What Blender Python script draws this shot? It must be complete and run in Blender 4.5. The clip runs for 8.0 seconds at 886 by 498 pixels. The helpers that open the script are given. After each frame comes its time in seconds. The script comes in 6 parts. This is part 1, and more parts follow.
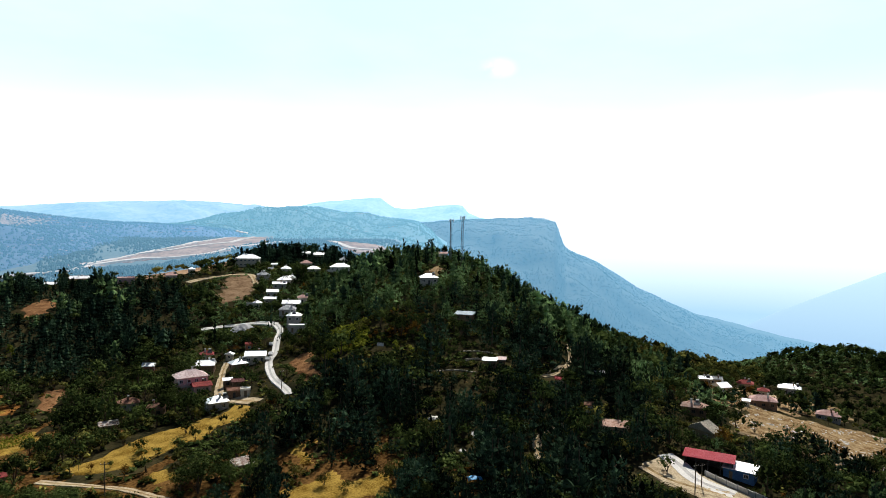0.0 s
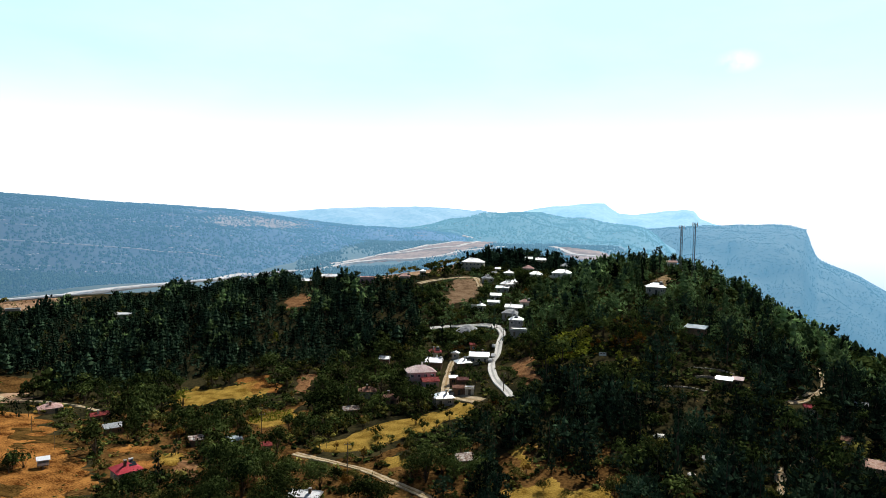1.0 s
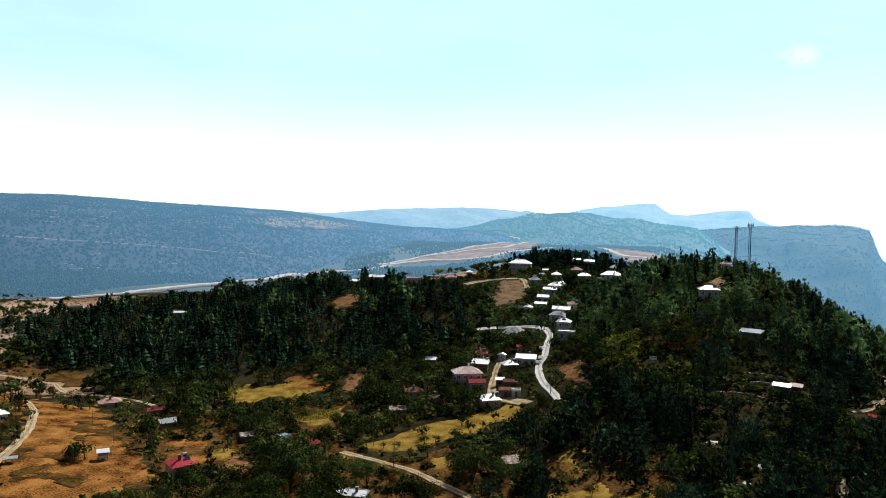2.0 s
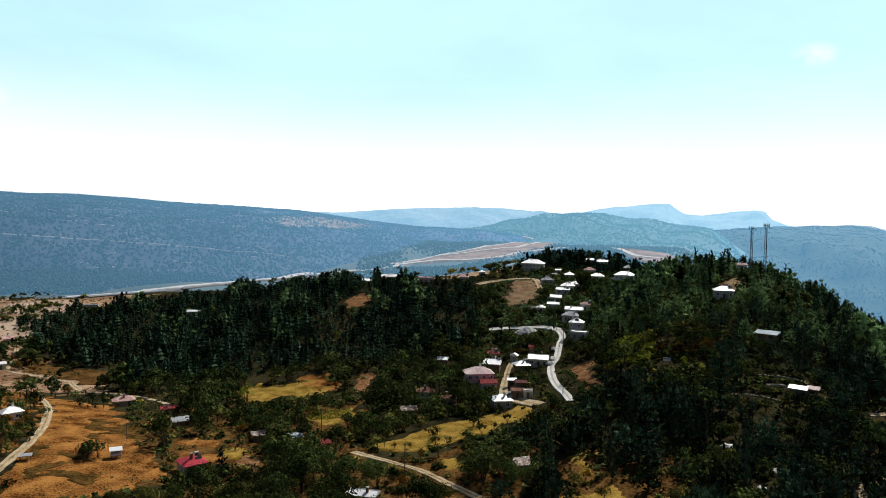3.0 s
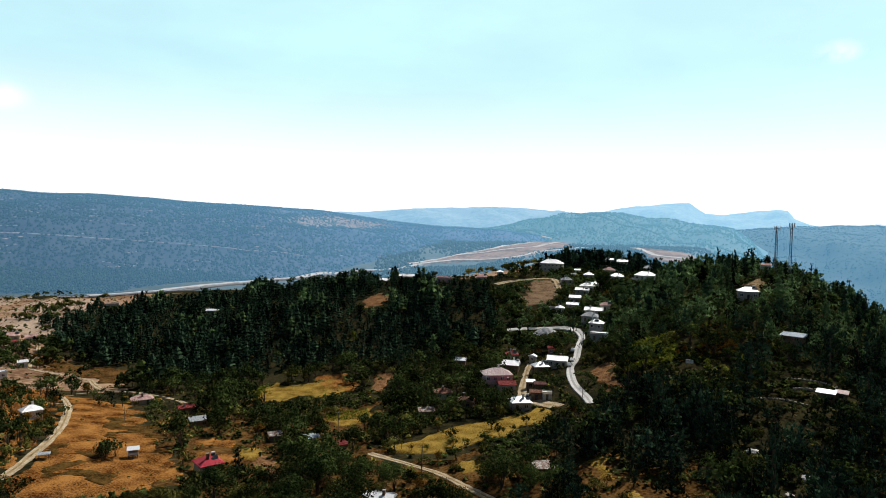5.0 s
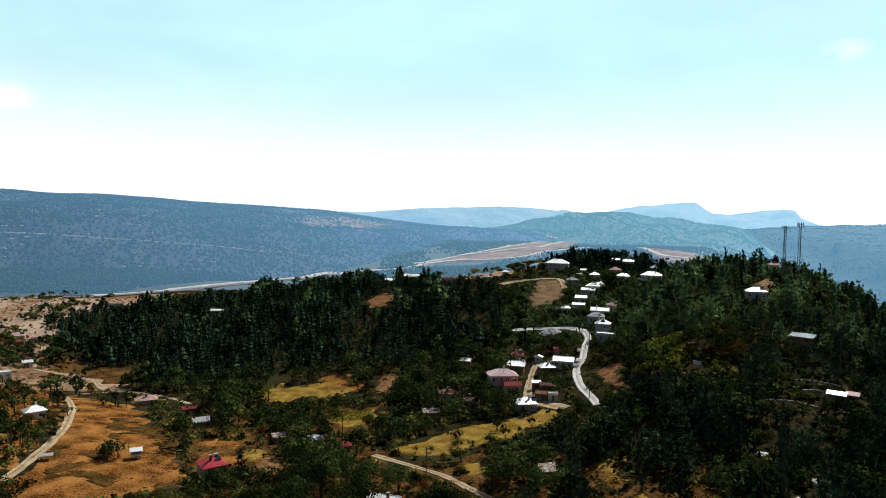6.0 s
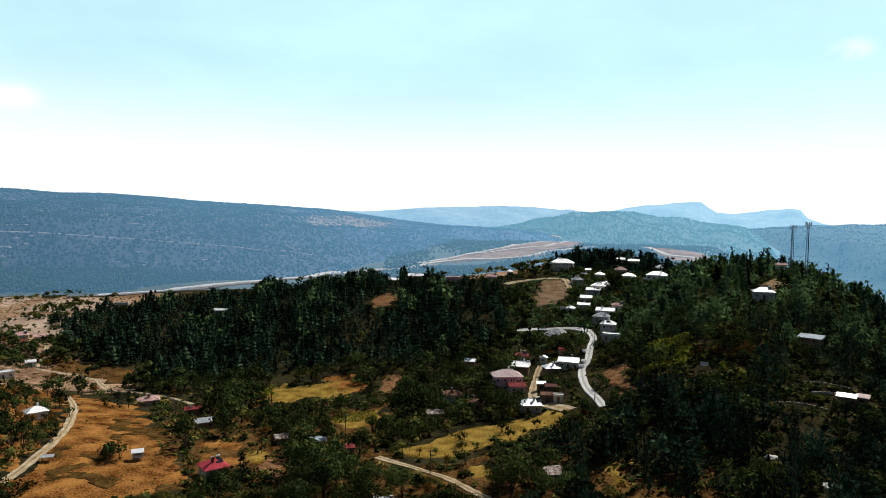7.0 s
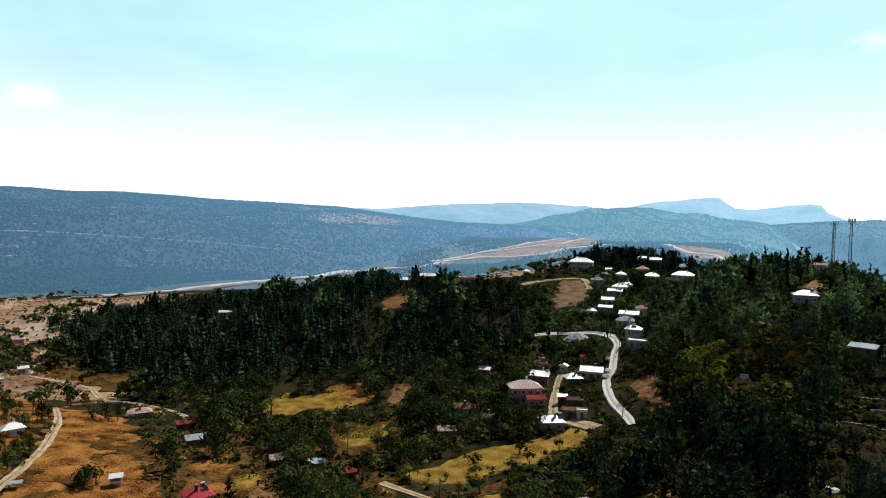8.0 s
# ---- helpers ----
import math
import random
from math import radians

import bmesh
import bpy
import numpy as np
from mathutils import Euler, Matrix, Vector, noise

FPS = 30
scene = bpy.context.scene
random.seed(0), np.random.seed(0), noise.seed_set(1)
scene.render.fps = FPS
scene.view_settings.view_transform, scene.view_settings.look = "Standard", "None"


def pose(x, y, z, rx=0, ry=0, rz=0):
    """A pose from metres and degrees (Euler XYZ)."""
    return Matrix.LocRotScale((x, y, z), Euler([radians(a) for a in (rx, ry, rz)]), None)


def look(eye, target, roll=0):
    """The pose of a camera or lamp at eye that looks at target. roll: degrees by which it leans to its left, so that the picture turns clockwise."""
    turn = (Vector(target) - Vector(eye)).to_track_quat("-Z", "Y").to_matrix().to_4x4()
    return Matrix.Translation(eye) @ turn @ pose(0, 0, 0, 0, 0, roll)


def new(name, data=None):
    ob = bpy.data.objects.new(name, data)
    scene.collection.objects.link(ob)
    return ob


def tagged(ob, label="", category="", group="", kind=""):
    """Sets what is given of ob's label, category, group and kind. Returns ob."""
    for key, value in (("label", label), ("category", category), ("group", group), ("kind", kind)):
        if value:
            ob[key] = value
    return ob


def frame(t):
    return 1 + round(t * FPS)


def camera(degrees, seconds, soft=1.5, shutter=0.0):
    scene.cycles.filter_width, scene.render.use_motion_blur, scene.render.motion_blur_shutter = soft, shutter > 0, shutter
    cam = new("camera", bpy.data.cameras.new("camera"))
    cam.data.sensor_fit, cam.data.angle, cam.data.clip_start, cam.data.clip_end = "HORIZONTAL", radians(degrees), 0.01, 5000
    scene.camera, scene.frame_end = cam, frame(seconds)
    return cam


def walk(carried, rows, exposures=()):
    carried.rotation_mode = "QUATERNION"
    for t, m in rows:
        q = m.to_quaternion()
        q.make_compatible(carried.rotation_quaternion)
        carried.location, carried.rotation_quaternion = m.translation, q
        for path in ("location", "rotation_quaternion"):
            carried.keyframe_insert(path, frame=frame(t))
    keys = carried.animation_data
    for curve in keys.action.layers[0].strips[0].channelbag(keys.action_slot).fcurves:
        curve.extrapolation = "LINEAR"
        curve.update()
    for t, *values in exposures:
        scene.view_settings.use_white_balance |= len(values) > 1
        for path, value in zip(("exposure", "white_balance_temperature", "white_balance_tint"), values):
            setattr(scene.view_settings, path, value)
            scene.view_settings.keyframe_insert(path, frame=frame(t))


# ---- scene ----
EXPO = -0.35
cam = camera(68.07, 8.0, soft=0.35)


def seen(t, x, y, z, yaw, pitch, roll):
    """A row of the walk: the eye, and where it looks, in degrees (yaw to the left of +y)."""
    a, p = radians(yaw), radians(pitch)
    ahead = Vector((-math.sin(a) * math.cos(p), math.cos(a) * math.cos(p), math.sin(p)))
    return t, look((x, y, z), Vector((x, y, z)) + 100 * ahead, roll)


walk(cam, [
    seen(0.0, -0.00, 0.00, 0.00, 0.16, -2.18, 0.91),
    seen(0.1, -0.08, -0.04, 0.03, 4.12, -2.15, 1.00),
    seen(0.2, -0.16, -0.08, 0.06, 8.00, -2.12, 1.08),
    seen(0.3, -0.23, -0.13, 0.10, 11.20, -2.09, 1.15),
    seen(0.4, -0.31, -0.17, 0.13, 13.69, -2.07, 1.21),
    seen(0.5, -0.39, -0.21, 0.16, 15.17, -2.06, 1.24),
    seen(1.0, -0.68, -0.27, 0.22, 19.32, -2.07, 1.32),
    seen(1.5, -0.79, -0.14, 0.21, 21.93, -2.07, 1.30),
    seen(3.0, -0.80, 1.09, 0.22, 24.53, -2.13, 1.39),
    seen(3.5, -0.93, 1.61, 0.18, 25.05, -2.14, 1.39),
    seen(4.0, -1.20, 2.15, 0.13, 25.45, -2.15, 1.36),
    seen(4.5, -1.54, 2.74, 0.12, 25.80, -2.18, 1.39),
    seen(6.0, -2.56, 5.19, 0.04, 26.56, -2.22, 1.36),
    seen(6.5, -3.02, 6.13, 0.09, 26.75, -2.26, 1.36),
    seen(7.0, -3.52, 7.09, 0.11, 26.92, -2.29, 1.37),
    seen(7.4, -3.94, 7.88, 0.15, 27.04, -2.31, 1.34),
    seen(7.5, -4.15, 8.34, 0.16, 27.08, -2.32, 1.33),
    seen(7.6, -5.66, 11.68, 0.24, 27.30, -2.37, 1.30),
    seen(7.7, -7.16, 15.03, 0.32, 27.52, -2.42, 1.27),
    seen(7.8, -8.67, 18.38, 0.40, 27.74, -2.47, 1.23),
    seen(7.9, -10.17, 21.72, 0.48, 27.96, -2.52, 1.20),
    seen(8.0, -11.68, 25.07, 0.56, 28.18, -2.57, 1.16),
], [(0.0, EXPO + 0.40), (0.5, EXPO + 0.39), (1.0, EXPO + 0.27), (1.5, EXPO + 0.17), (3.0, EXPO + 0.04), (4.5, EXPO), (8.0, EXPO)])

# ---- light: a high sun ahead of the camera, and a bright hazy sky ----
SUN_EL, SUN_AZ = 51.0, -14.0      # degrees; azimuth to the left of +y
_c = math.cos(radians(SUN_EL))
to_sun = Vector((-math.sin(radians(SUN_AZ)) * _c, math.cos(radians(SUN_AZ)) * _c, math.sin(radians(SUN_EL))))
sun = new("sun", bpy.data.lights.new("sun", "SUN"))
sun.data.energy, sun.data.angle, sun.data.color = 5.0, radians(0.55), (1.0, 0.95, 0.87)
sun.matrix_world = look(to_sun * 900, (0, 0, 0))

world = bpy.data.worlds.new("sky")
scene.world = world
world.use_nodes = True
wn, wl = world.node_tree.nodes, world.node_tree.links
wn.clear()
w_out, w_bg, w_sky = wn.new("ShaderNodeOutputWorld"), wn.new("ShaderNodeBackground"), wn.new("ShaderNodeTexSky")
w_sky.sky_type, w_sky.sun_disc = "NISHITA", False
w_sky.sun_elevation, w_sky.sun_rotation = radians(SUN_EL), radians(-SUN_AZ)
w_sky.altitude, w_sky.air_density, w_sky.dust_density, w_sky.ozone_density = 1100, 1.0, 2.2, 1.5
w_bg.inputs["Strength"].default_value = 0.05
w_co, w_map, w_no, w_ra = wn.new("ShaderNodeTexCoord"), wn.new("ShaderNodeMapping"), wn.new("ShaderNodeTexNoise"), wn.new("ShaderNodeValToRGB")
w_map.inputs["Scale"].default_value = (1.0, 1.0, 3.2)
w_no.inputs["Scale"].default_value, w_no.inputs["Detail"].default_value, w_no.inputs["Roughness"].default_value = 2.6, 7, 0.55
w_ra.color_ramp.elements[0].position, w_ra.color_ramp.elements[1].position = 0.42, 0.72
w_ra.color_ramp.elements[0].color, w_ra.color_ramp.elements[1].color = (0.47, 0.47, 0.47, 1), (0.55, 0.55, 0.55, 1)
w_mix = wn.new("ShaderNodeMix")
w_mix.data_type = "RGBA"
w_mix.inputs["B"].default_value = (28.6, 44.6, 47.5, 1)
wl.new(w_co.outputs["Generated"], w_map.inputs["Vector"])
wl.new(w_map.outputs["Vector"], w_no.inputs["Vector"])
wl.new(w_no.outputs["Fac"], w_ra.inputs["Fac"])
# the milky veil thins towards the zenith
w_up, w_veil = wn.new("ShaderNodeMapRange"), wn.new("ShaderNodeMath")
w_up.interpolation_type, w_veil.operation = "SMOOTHSTEP", "MULTIPLY"
w_up.inputs["From Min"].default_value, w_up.inputs["From Max"].default_value = 0.34, 0.50
w_up.inputs["To Min"].default_value, w_up.inputs["To Max"].default_value = 1.0, 0.0
w_sep = wn.new("ShaderNodeSeparateXYZ")
wl.new(w_co.outputs["Generated"], w_sep.inputs["Vector"])
wl.new(w_sep.outputs["Z"], w_up.inputs["Value"])
wl.new(w_ra.outputs["Color"], w_veil.inputs[0])
wl.new(w_up.outputs["Result"], w_veil.inputs[1])
# forward-scattered haze, bright over the viewed side and thinned behind to deepen the shade
w_dot, w_fwd, w_veil2, w_band2 = wn.new("ShaderNodeVectorMath"), wn.new("ShaderNodeMapRange"), wn.new("ShaderNodeMath"), wn.new("ShaderNodeMath")
w_dot.operation, w_veil2.operation, w_band2.operation, w_fwd.interpolation_type = "DOT_PRODUCT", "MULTIPLY", "MULTIPLY", "SMOOTHSTEP"
w_dot.inputs[1].default_value = (-math.sin(radians(12)), math.cos(radians(12)), 0)
w_fwd.inputs["From Min"].default_value, w_fwd.inputs["From Max"].default_value = 0.12, 0.60
wl.new(w_co.outputs["Generated"], w_dot.inputs[0])
wl.new(w_dot.outputs["Value"], w_fwd.inputs["Value"])
wl.new(w_veil.outputs["Value"], w_veil2.inputs[0])
wl.new(w_fwd.outputs["Result"], w_veil2.inputs[1])
wl.new(w_veil2.outputs["Value"], w_mix.inputs["Factor"])
wl.new(w_sky.outputs["Color"], w_mix.inputs["A"])
# white haze that thins out with height above the horizon
w_band, w_haze = wn.new("ShaderNodeMapRange"), wn.new("ShaderNodeMix")
w_band.interpolation_type = "SMOOTHSTEP"
w_band.inputs["From Min"].default_value, w_band.inputs["From Max"].default_value = 0.03, 0.23
w_band.inputs["To Min"].default_value, w_band.inputs["To Max"].default_value = 1.0, 0.0
w_haze.data_type = "RGBA"
w_haze.inputs["B"].default_value = (29.4, 29.9, 30.6, 1)
wl.new(w_sep.outputs["Z"], w_band.inputs["Value"])
wl.new(w_band.outputs["Result"], w_band2.inputs[0])
wl.new(w_fwd.outputs["Result"], w_band2.inputs[1])
wl.new(w_band2.outputs["Value"], w_haze.inputs["Factor"])
wl.new(w_mix.outputs["Result"], w_haze.inputs["A"])
# a few small clouds
w_last = w_haze.outputs["Result"]
for az_, el_, size_, thick_ in ((-4.4, 13.3, 2.0, 1.0), (60.2, 8.4, 2.6, 0.9), (-30.8, 8.2, 4.6, 0.8)):
    c_d, c_m, c_n, c_f, c_x, c_s = wn.new("ShaderNodeVectorMath"), wn.new("ShaderNodeMapRange"), wn.new("ShaderNodeTexNoise"), wn.new("ShaderNodeMapRange"), wn.new("ShaderNodeMath"), wn.new("ShaderNodeVectorMath")
    c_s.operation, c_s.inputs[1].default_value = "MULTIPLY", (1, 1, 1.9)
    ahead_ = Vector((-math.sin(radians(az_)) * math.cos(radians(el_)), math.cos(radians(az_)) * math.cos(radians(el_)), math.sin(radians(el_))))
    flat_ = Vector((ahead_.x, ahead_.y, ahead_.z * 1.9))
    c_d.operation, c_d.inputs[1].default_value = "DISTANCE", flat_
    c_m.interpolation_type, c_x.operation = "SMOOTHSTEP", "MULTIPLY"
    c_m.inputs["From Min"].default_value, c_m.inputs["From Max"].default_value = 0.0, math.tan(radians(size_))
    c_m.inputs["To Min"].default_value, c_m.inputs["To Max"].default_value = thick_, 0.0
    c_n.inputs["Scale"].default_value, c_n.inputs["Detail"].default_value = 17.0, 6
    c_f.inputs["From Min"].default_value, c_f.inputs["From Max"].default_value = 0.30, 0.52
    c_w = wn.new("ShaderNodeMix")
    c_w.data_type = "RGBA"
    c_w.inputs["B"].default_value = (29.4, 29.9, 30.6, 1)
    wl.new(w_co.outputs["Generated"], c_s.inputs[0])
    wl.new(c_s.outputs["Vector"], c_d.inputs[0])
    wl.new(w_co.outputs["Generated"], c_n.inputs["Vector"])
    wl.new(c_d.outputs["Value"], c_m.inputs["Value"])
    wl.new(c_n.outputs["Fac"], c_f.inputs["Value"])
    wl.new(c_m.outputs["Result"], c_x.inputs[0])
    wl.new(c_f.outputs["Result"], c_x.inputs[1])
    wl.new(c_x.outputs[0], c_w.inputs["Factor"])
    wl.new(w_last, c_w.inputs["A"])
    w_last = c_w.outputs["Result"]
wl.new(w_last, w_bg.inputs["Color"])
wl.new(w_bg.outputs["Background"], w_out.inputs["Surface"])


# ---- materials ----
def surface(name, c1, c2, scale=0.5, fine=6.0, rough=0.85, bump=0.3, metal=0.0, vary=0.0, random_of="", translucent=0.0, glow=None, stripes=0.0, gloss=0.25, rise=None, tone=0.0, air=None):
    """A rough surface whose colour runs from c1 to c2 by noise at two scales, in metres. vary: how much each piece or leaf differs."""
    m = bpy.data.materials.new(name)
    m.use_nodes = True
    n, l = m.node_tree.nodes, m.node_tree.links
    bsdf, out = n["Principled BSDF"], n["Material Output"]
    geo, co = n.new("ShaderNodeNewGeometry"), n.new("ShaderNodeTexCoord")
    where = geo.outputs["Position"] if not stripes else co.outputs["Object"]
    big, small = n.new("ShaderNodeTexNoise"), n.new("ShaderNodeTexNoise")
    big.inputs["Scale"].default_value, big.inputs["Detail"].default_value = scale, 5
    small.inputs["Scale"].default_value, small.inputs["Detail"].default_value = fine, 4
    l.new(where, big.inputs["Vector"])
    l.new(where, small.inputs["Vector"])
    add = n.new("ShaderNodeMath")
    add.operation = "MULTIPLY_ADD"
    add.inputs[1].default_value, add.inputs[2].default_value = 0.5, 0.0
    l.new(small.outputs["Fac"], add.inputs[0])
    both = n.new("ShaderNodeMath")
    both.operation = "MULTIPLY_ADD"
    both.inputs[1].default_value = 0.5
    l.new(big.outputs["Fac"], both.inputs[0])
    l.new(add.outputs[0], both.inputs[2])
    ramp = n.new("ShaderNodeValToRGB")
    ramp.color_ramp.elements[0].position, ramp.color_ramp.elements[1].position = 0.40, 0.60
    ramp.color_ramp.elements[0].color, ramp.color_ramp.elements[1].color = (*c1, 1), (*c2, 1)
    l.new(both.outputs[0], ramp.inputs["Fac"])
    colour = ramp.outputs["Color"]
    if vary:
        hsv, rng, src = n.new("ShaderNodeHueSaturation"), n.new("ShaderNodeMapRange"), None
        if random_of == "object":
            src = n.new("ShaderNodeObjectInfo").outputs["Random"]
        else:
            src = geo.outputs["Random Per Island"]
        rng.inputs["To Min"].default_value, rng.inputs["To Max"].default_value = 1 - vary, 1 + vary
        l.new(src, rng.inputs["Value"])
        l.new(rng.outputs["Result"], hsv.inputs["Value"])
        l.new(colour, hsv.inputs["Color"])
        colour = hsv.outputs["Color"]
    if tone:
        # each tree has a tone of its own
        at, oi, ad, fr, rn, hs = n.new("ShaderNodeAttribute"), n.new("ShaderNodeObjectInfo"), n.new("ShaderNodeMath"), n.new("ShaderNodeMath"), n.new("ShaderNodeMapRange"), n.new("ShaderNodeHueSaturation")
        at.attribute_name, fr.operation = "tone", "FRACT"
        rn.inputs["To Min"].default_value, rn.inputs["To Max"].default_value = 1 - tone, 1 + 1.5 * tone
        l.new(at.outputs["Fac"], ad.inputs[0])
        l.new(oi.outputs["Random"], ad.inputs[1])
        l.new(ad.outputs[0], fr.inputs[0])
        l.new(fr.outputs[0], rn.inputs["Value"])
        l.new(rn.outputs["Result"], hs.inputs["Value"])
        l.new(colour, hs.inputs["Color"])
        colour = hs.outputs["Color"]
    l.new(colour, bsdf.inputs["Base Color"])
    bsdf.inputs["Roughness"].default_value, bsdf.inputs["Metallic"].default_value = rough, metal
    bsdf.inputs["Specular IOR Level"].default_value = gloss
    height = small.outputs["Fac"]
    if stripes:
        wave = n.new("ShaderNodeTexWave")
        wave.inputs["Scale"].default_value = stripes
        l.new(co.outputs["Object"], wave.inputs["Vector"])
        height = wave.outputs["Fac"]
    if bump:
        b = n.new("ShaderNodeBump")
        b.inputs["Strength"].default_value, b.inputs["Distance"].default_value = bump, 0.1
        l.new(height, b.inputs["Height"])
        l.new(b.outputs["Normal"], bsdf.inputs["Normal"])
    shader = bsdf.outputs["BSDF"]
    if translucent:
        t, mix = n.new("ShaderNodeBsdfTranslucent"), n.new("ShaderNodeMixShader")
        l.new(colour, t.inputs["Color"])
        mix.inputs["Fac"].default_value = translucent
        l.new(shader, mix.inputs[1])
        l.new(t.outputs["BSDF"], mix.inputs[2])
        shader = mix.outputs["Shader"]
        l.new(shader, out.inputs["Surface"])
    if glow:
        # the far backdrop alone: emission that imitates the airlight of the distance
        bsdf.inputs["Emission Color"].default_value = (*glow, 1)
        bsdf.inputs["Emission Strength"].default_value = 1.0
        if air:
            # (distance, distance, gain, gain): the haze glow grows with distance, and more towards the sun
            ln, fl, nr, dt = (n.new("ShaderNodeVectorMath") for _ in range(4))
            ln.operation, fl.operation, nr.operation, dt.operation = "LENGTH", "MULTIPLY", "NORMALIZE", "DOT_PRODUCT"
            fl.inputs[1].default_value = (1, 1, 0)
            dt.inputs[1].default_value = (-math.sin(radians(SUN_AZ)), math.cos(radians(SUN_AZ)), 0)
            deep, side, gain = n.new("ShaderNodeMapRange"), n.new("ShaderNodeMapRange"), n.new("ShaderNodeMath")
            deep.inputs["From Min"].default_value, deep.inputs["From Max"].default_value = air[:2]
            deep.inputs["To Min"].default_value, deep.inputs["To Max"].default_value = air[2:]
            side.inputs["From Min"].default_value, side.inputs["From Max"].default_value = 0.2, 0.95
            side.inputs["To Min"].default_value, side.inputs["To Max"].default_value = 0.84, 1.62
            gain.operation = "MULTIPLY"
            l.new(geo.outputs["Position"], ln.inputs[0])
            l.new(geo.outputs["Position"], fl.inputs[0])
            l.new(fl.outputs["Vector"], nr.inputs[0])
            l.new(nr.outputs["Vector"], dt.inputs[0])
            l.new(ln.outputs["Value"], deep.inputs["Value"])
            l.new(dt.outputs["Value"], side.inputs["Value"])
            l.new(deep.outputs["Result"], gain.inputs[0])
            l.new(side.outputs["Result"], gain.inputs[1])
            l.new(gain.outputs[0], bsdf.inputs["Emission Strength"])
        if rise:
            # (height, height, glow there): the emission brightens with height, like haze towards the horizon
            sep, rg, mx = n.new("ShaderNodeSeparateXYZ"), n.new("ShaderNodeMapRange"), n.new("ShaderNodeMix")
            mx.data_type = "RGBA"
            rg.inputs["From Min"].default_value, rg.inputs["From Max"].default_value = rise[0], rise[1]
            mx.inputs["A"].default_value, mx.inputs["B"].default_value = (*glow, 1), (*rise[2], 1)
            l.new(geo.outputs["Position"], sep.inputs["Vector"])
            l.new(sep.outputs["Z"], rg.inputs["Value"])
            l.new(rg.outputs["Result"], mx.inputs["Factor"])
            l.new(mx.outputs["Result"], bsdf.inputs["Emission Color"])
    return m


EARTH = surface("dry_earth_and_scrub", (0.012, 0.013, 0.007), (0.052, 0.044, 0.020), 0.05, 0.9, bump=0.6, gloss=0.0)
WEEDY = surface("weedy_dry_grass", (0.030, 0.018, 0.006), (0.135, 0.076, 0.022), 0.3, 2.0, bump=0.7, gloss=0.0)
DRY = surface("dry_grass", (0.060, 0.019, 0.005), (0.40, 0.185, 0.050), 0.16, 2.4, bump=0.6, gloss=0.0)
GOLD = surface("golden_stubble", (0.13, 0.075, 0.012), (0.38, 0.255, 0.058), 0.22, 2.6, bump=0.6, gloss=0.0)
PALE = surface("pale_far_field", (0.30, 0.21, 0.150), (0.52, 0.40, 0.30), 0.04, 0.7, bump=0.4, gloss=0.0)
REDEARTH = surface("red_earth", (0.10, 0.045, 0.018), (0.30, 0.165, 0.080), 0.3, 1.6, bump=0.7, gloss=0.0)
ROCKY = surface("rocky_dry_slope", (0.12, 0.065, 0.025), (0.36, 0.27, 0.155), 0.22, 1.2, bump=0.8, gloss=0.0)
VALLEY = surface("valley_soil", (0.170, 0.096, 0.056), (0.43, 0.285, 0.180), 0.03, 0.35, bump=0.5, gloss=0.0)
SCRUBLAND = surface("dark_scrubby_ground", (0.040, 0.020, 0.007), (0.17, 0.092, 0.030), 0.15, 1.2, bump=0.7, gloss=0.0)
PLOUGH = surface("ploughed_soil", (0.12, 0.075, 0.042), (0.27, 0.185, 0.115), 0.2, 1.0, bump=0.8, gloss=0.0)
VERGE = surface("grassy_track_middle", (0.18, 0.12, 0.055), (0.42, 0.31, 0.17), 0.4, 2.0, bump=0.5, gloss=0.0)
WORN = surface("grey_worn_middle", (0.34, 0.335, 0.32), (0.50, 0.49, 0.465), 0.3, 2.0, bump=0.2)
DIRT = surface("pale_dirt_road", (0.32, 0.245, 0.15), (0.56, 0.47, 0.325), 0.3, 2.2, bump=0.4, gloss=0.0)
CONCRETE = surface("worn_road_surface", (0.54, 0.53, 0.50), (0.72, 0.70, 0.66), 0.25, 2.5, bump=0.25)
ASPHALT = surface("grey_asphalt", (0.16, 0.17, 0.18), (0.24, 0.25, 0.26), 0.1, 1.0, bump=0.2)
GRAVEL = surface("grey_gravel", (0.40, 0.41, 0.42), (0.58, 0.58, 0.58), 0.5, 3.0, bump=0.8)
STONE = surface("dry_stone", (0.24, 0.21, 0.17), (0.42, 0.38, 0.31), 0.6, 3.0, bump=0.8, vary=0.25)
BARK = surface("bark", (0.05, 0.035, 0.022), (0.11, 0.08, 0.05), 1.0, 6.0)
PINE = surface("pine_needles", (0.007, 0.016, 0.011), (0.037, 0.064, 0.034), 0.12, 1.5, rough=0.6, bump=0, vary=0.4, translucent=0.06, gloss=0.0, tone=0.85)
# pale green of young needles; on farther woods the paleness imitates haze
YOUNG_HAZED = surface("light_needles_hazed", (0.050, 0.090, 0.036), (0.165, 0.245, 0.098), 0.12, 1.5, rough=0.6, bump=0, vary=0.4, translucent=0.32, gloss=0.0, tone=0.62)
BROAD = surface("broad_leaves", (0.008, 0.016, 0.005), (0.070, 0.094, 0.026), 0.10, 1.2, rough=0.6, bump=0, vary=0.4, translucent=0.14, gloss=0.0, tone=0.6)
SCRUB = surface("scrub_leaves", (0.026, 0.036, 0.010), (0.150, 0.140, 0.034), 0.07, 1.2, rough=0.7, bump=0, vary=0.45, translucent=0.08, gloss=0.0, tone=0.6)
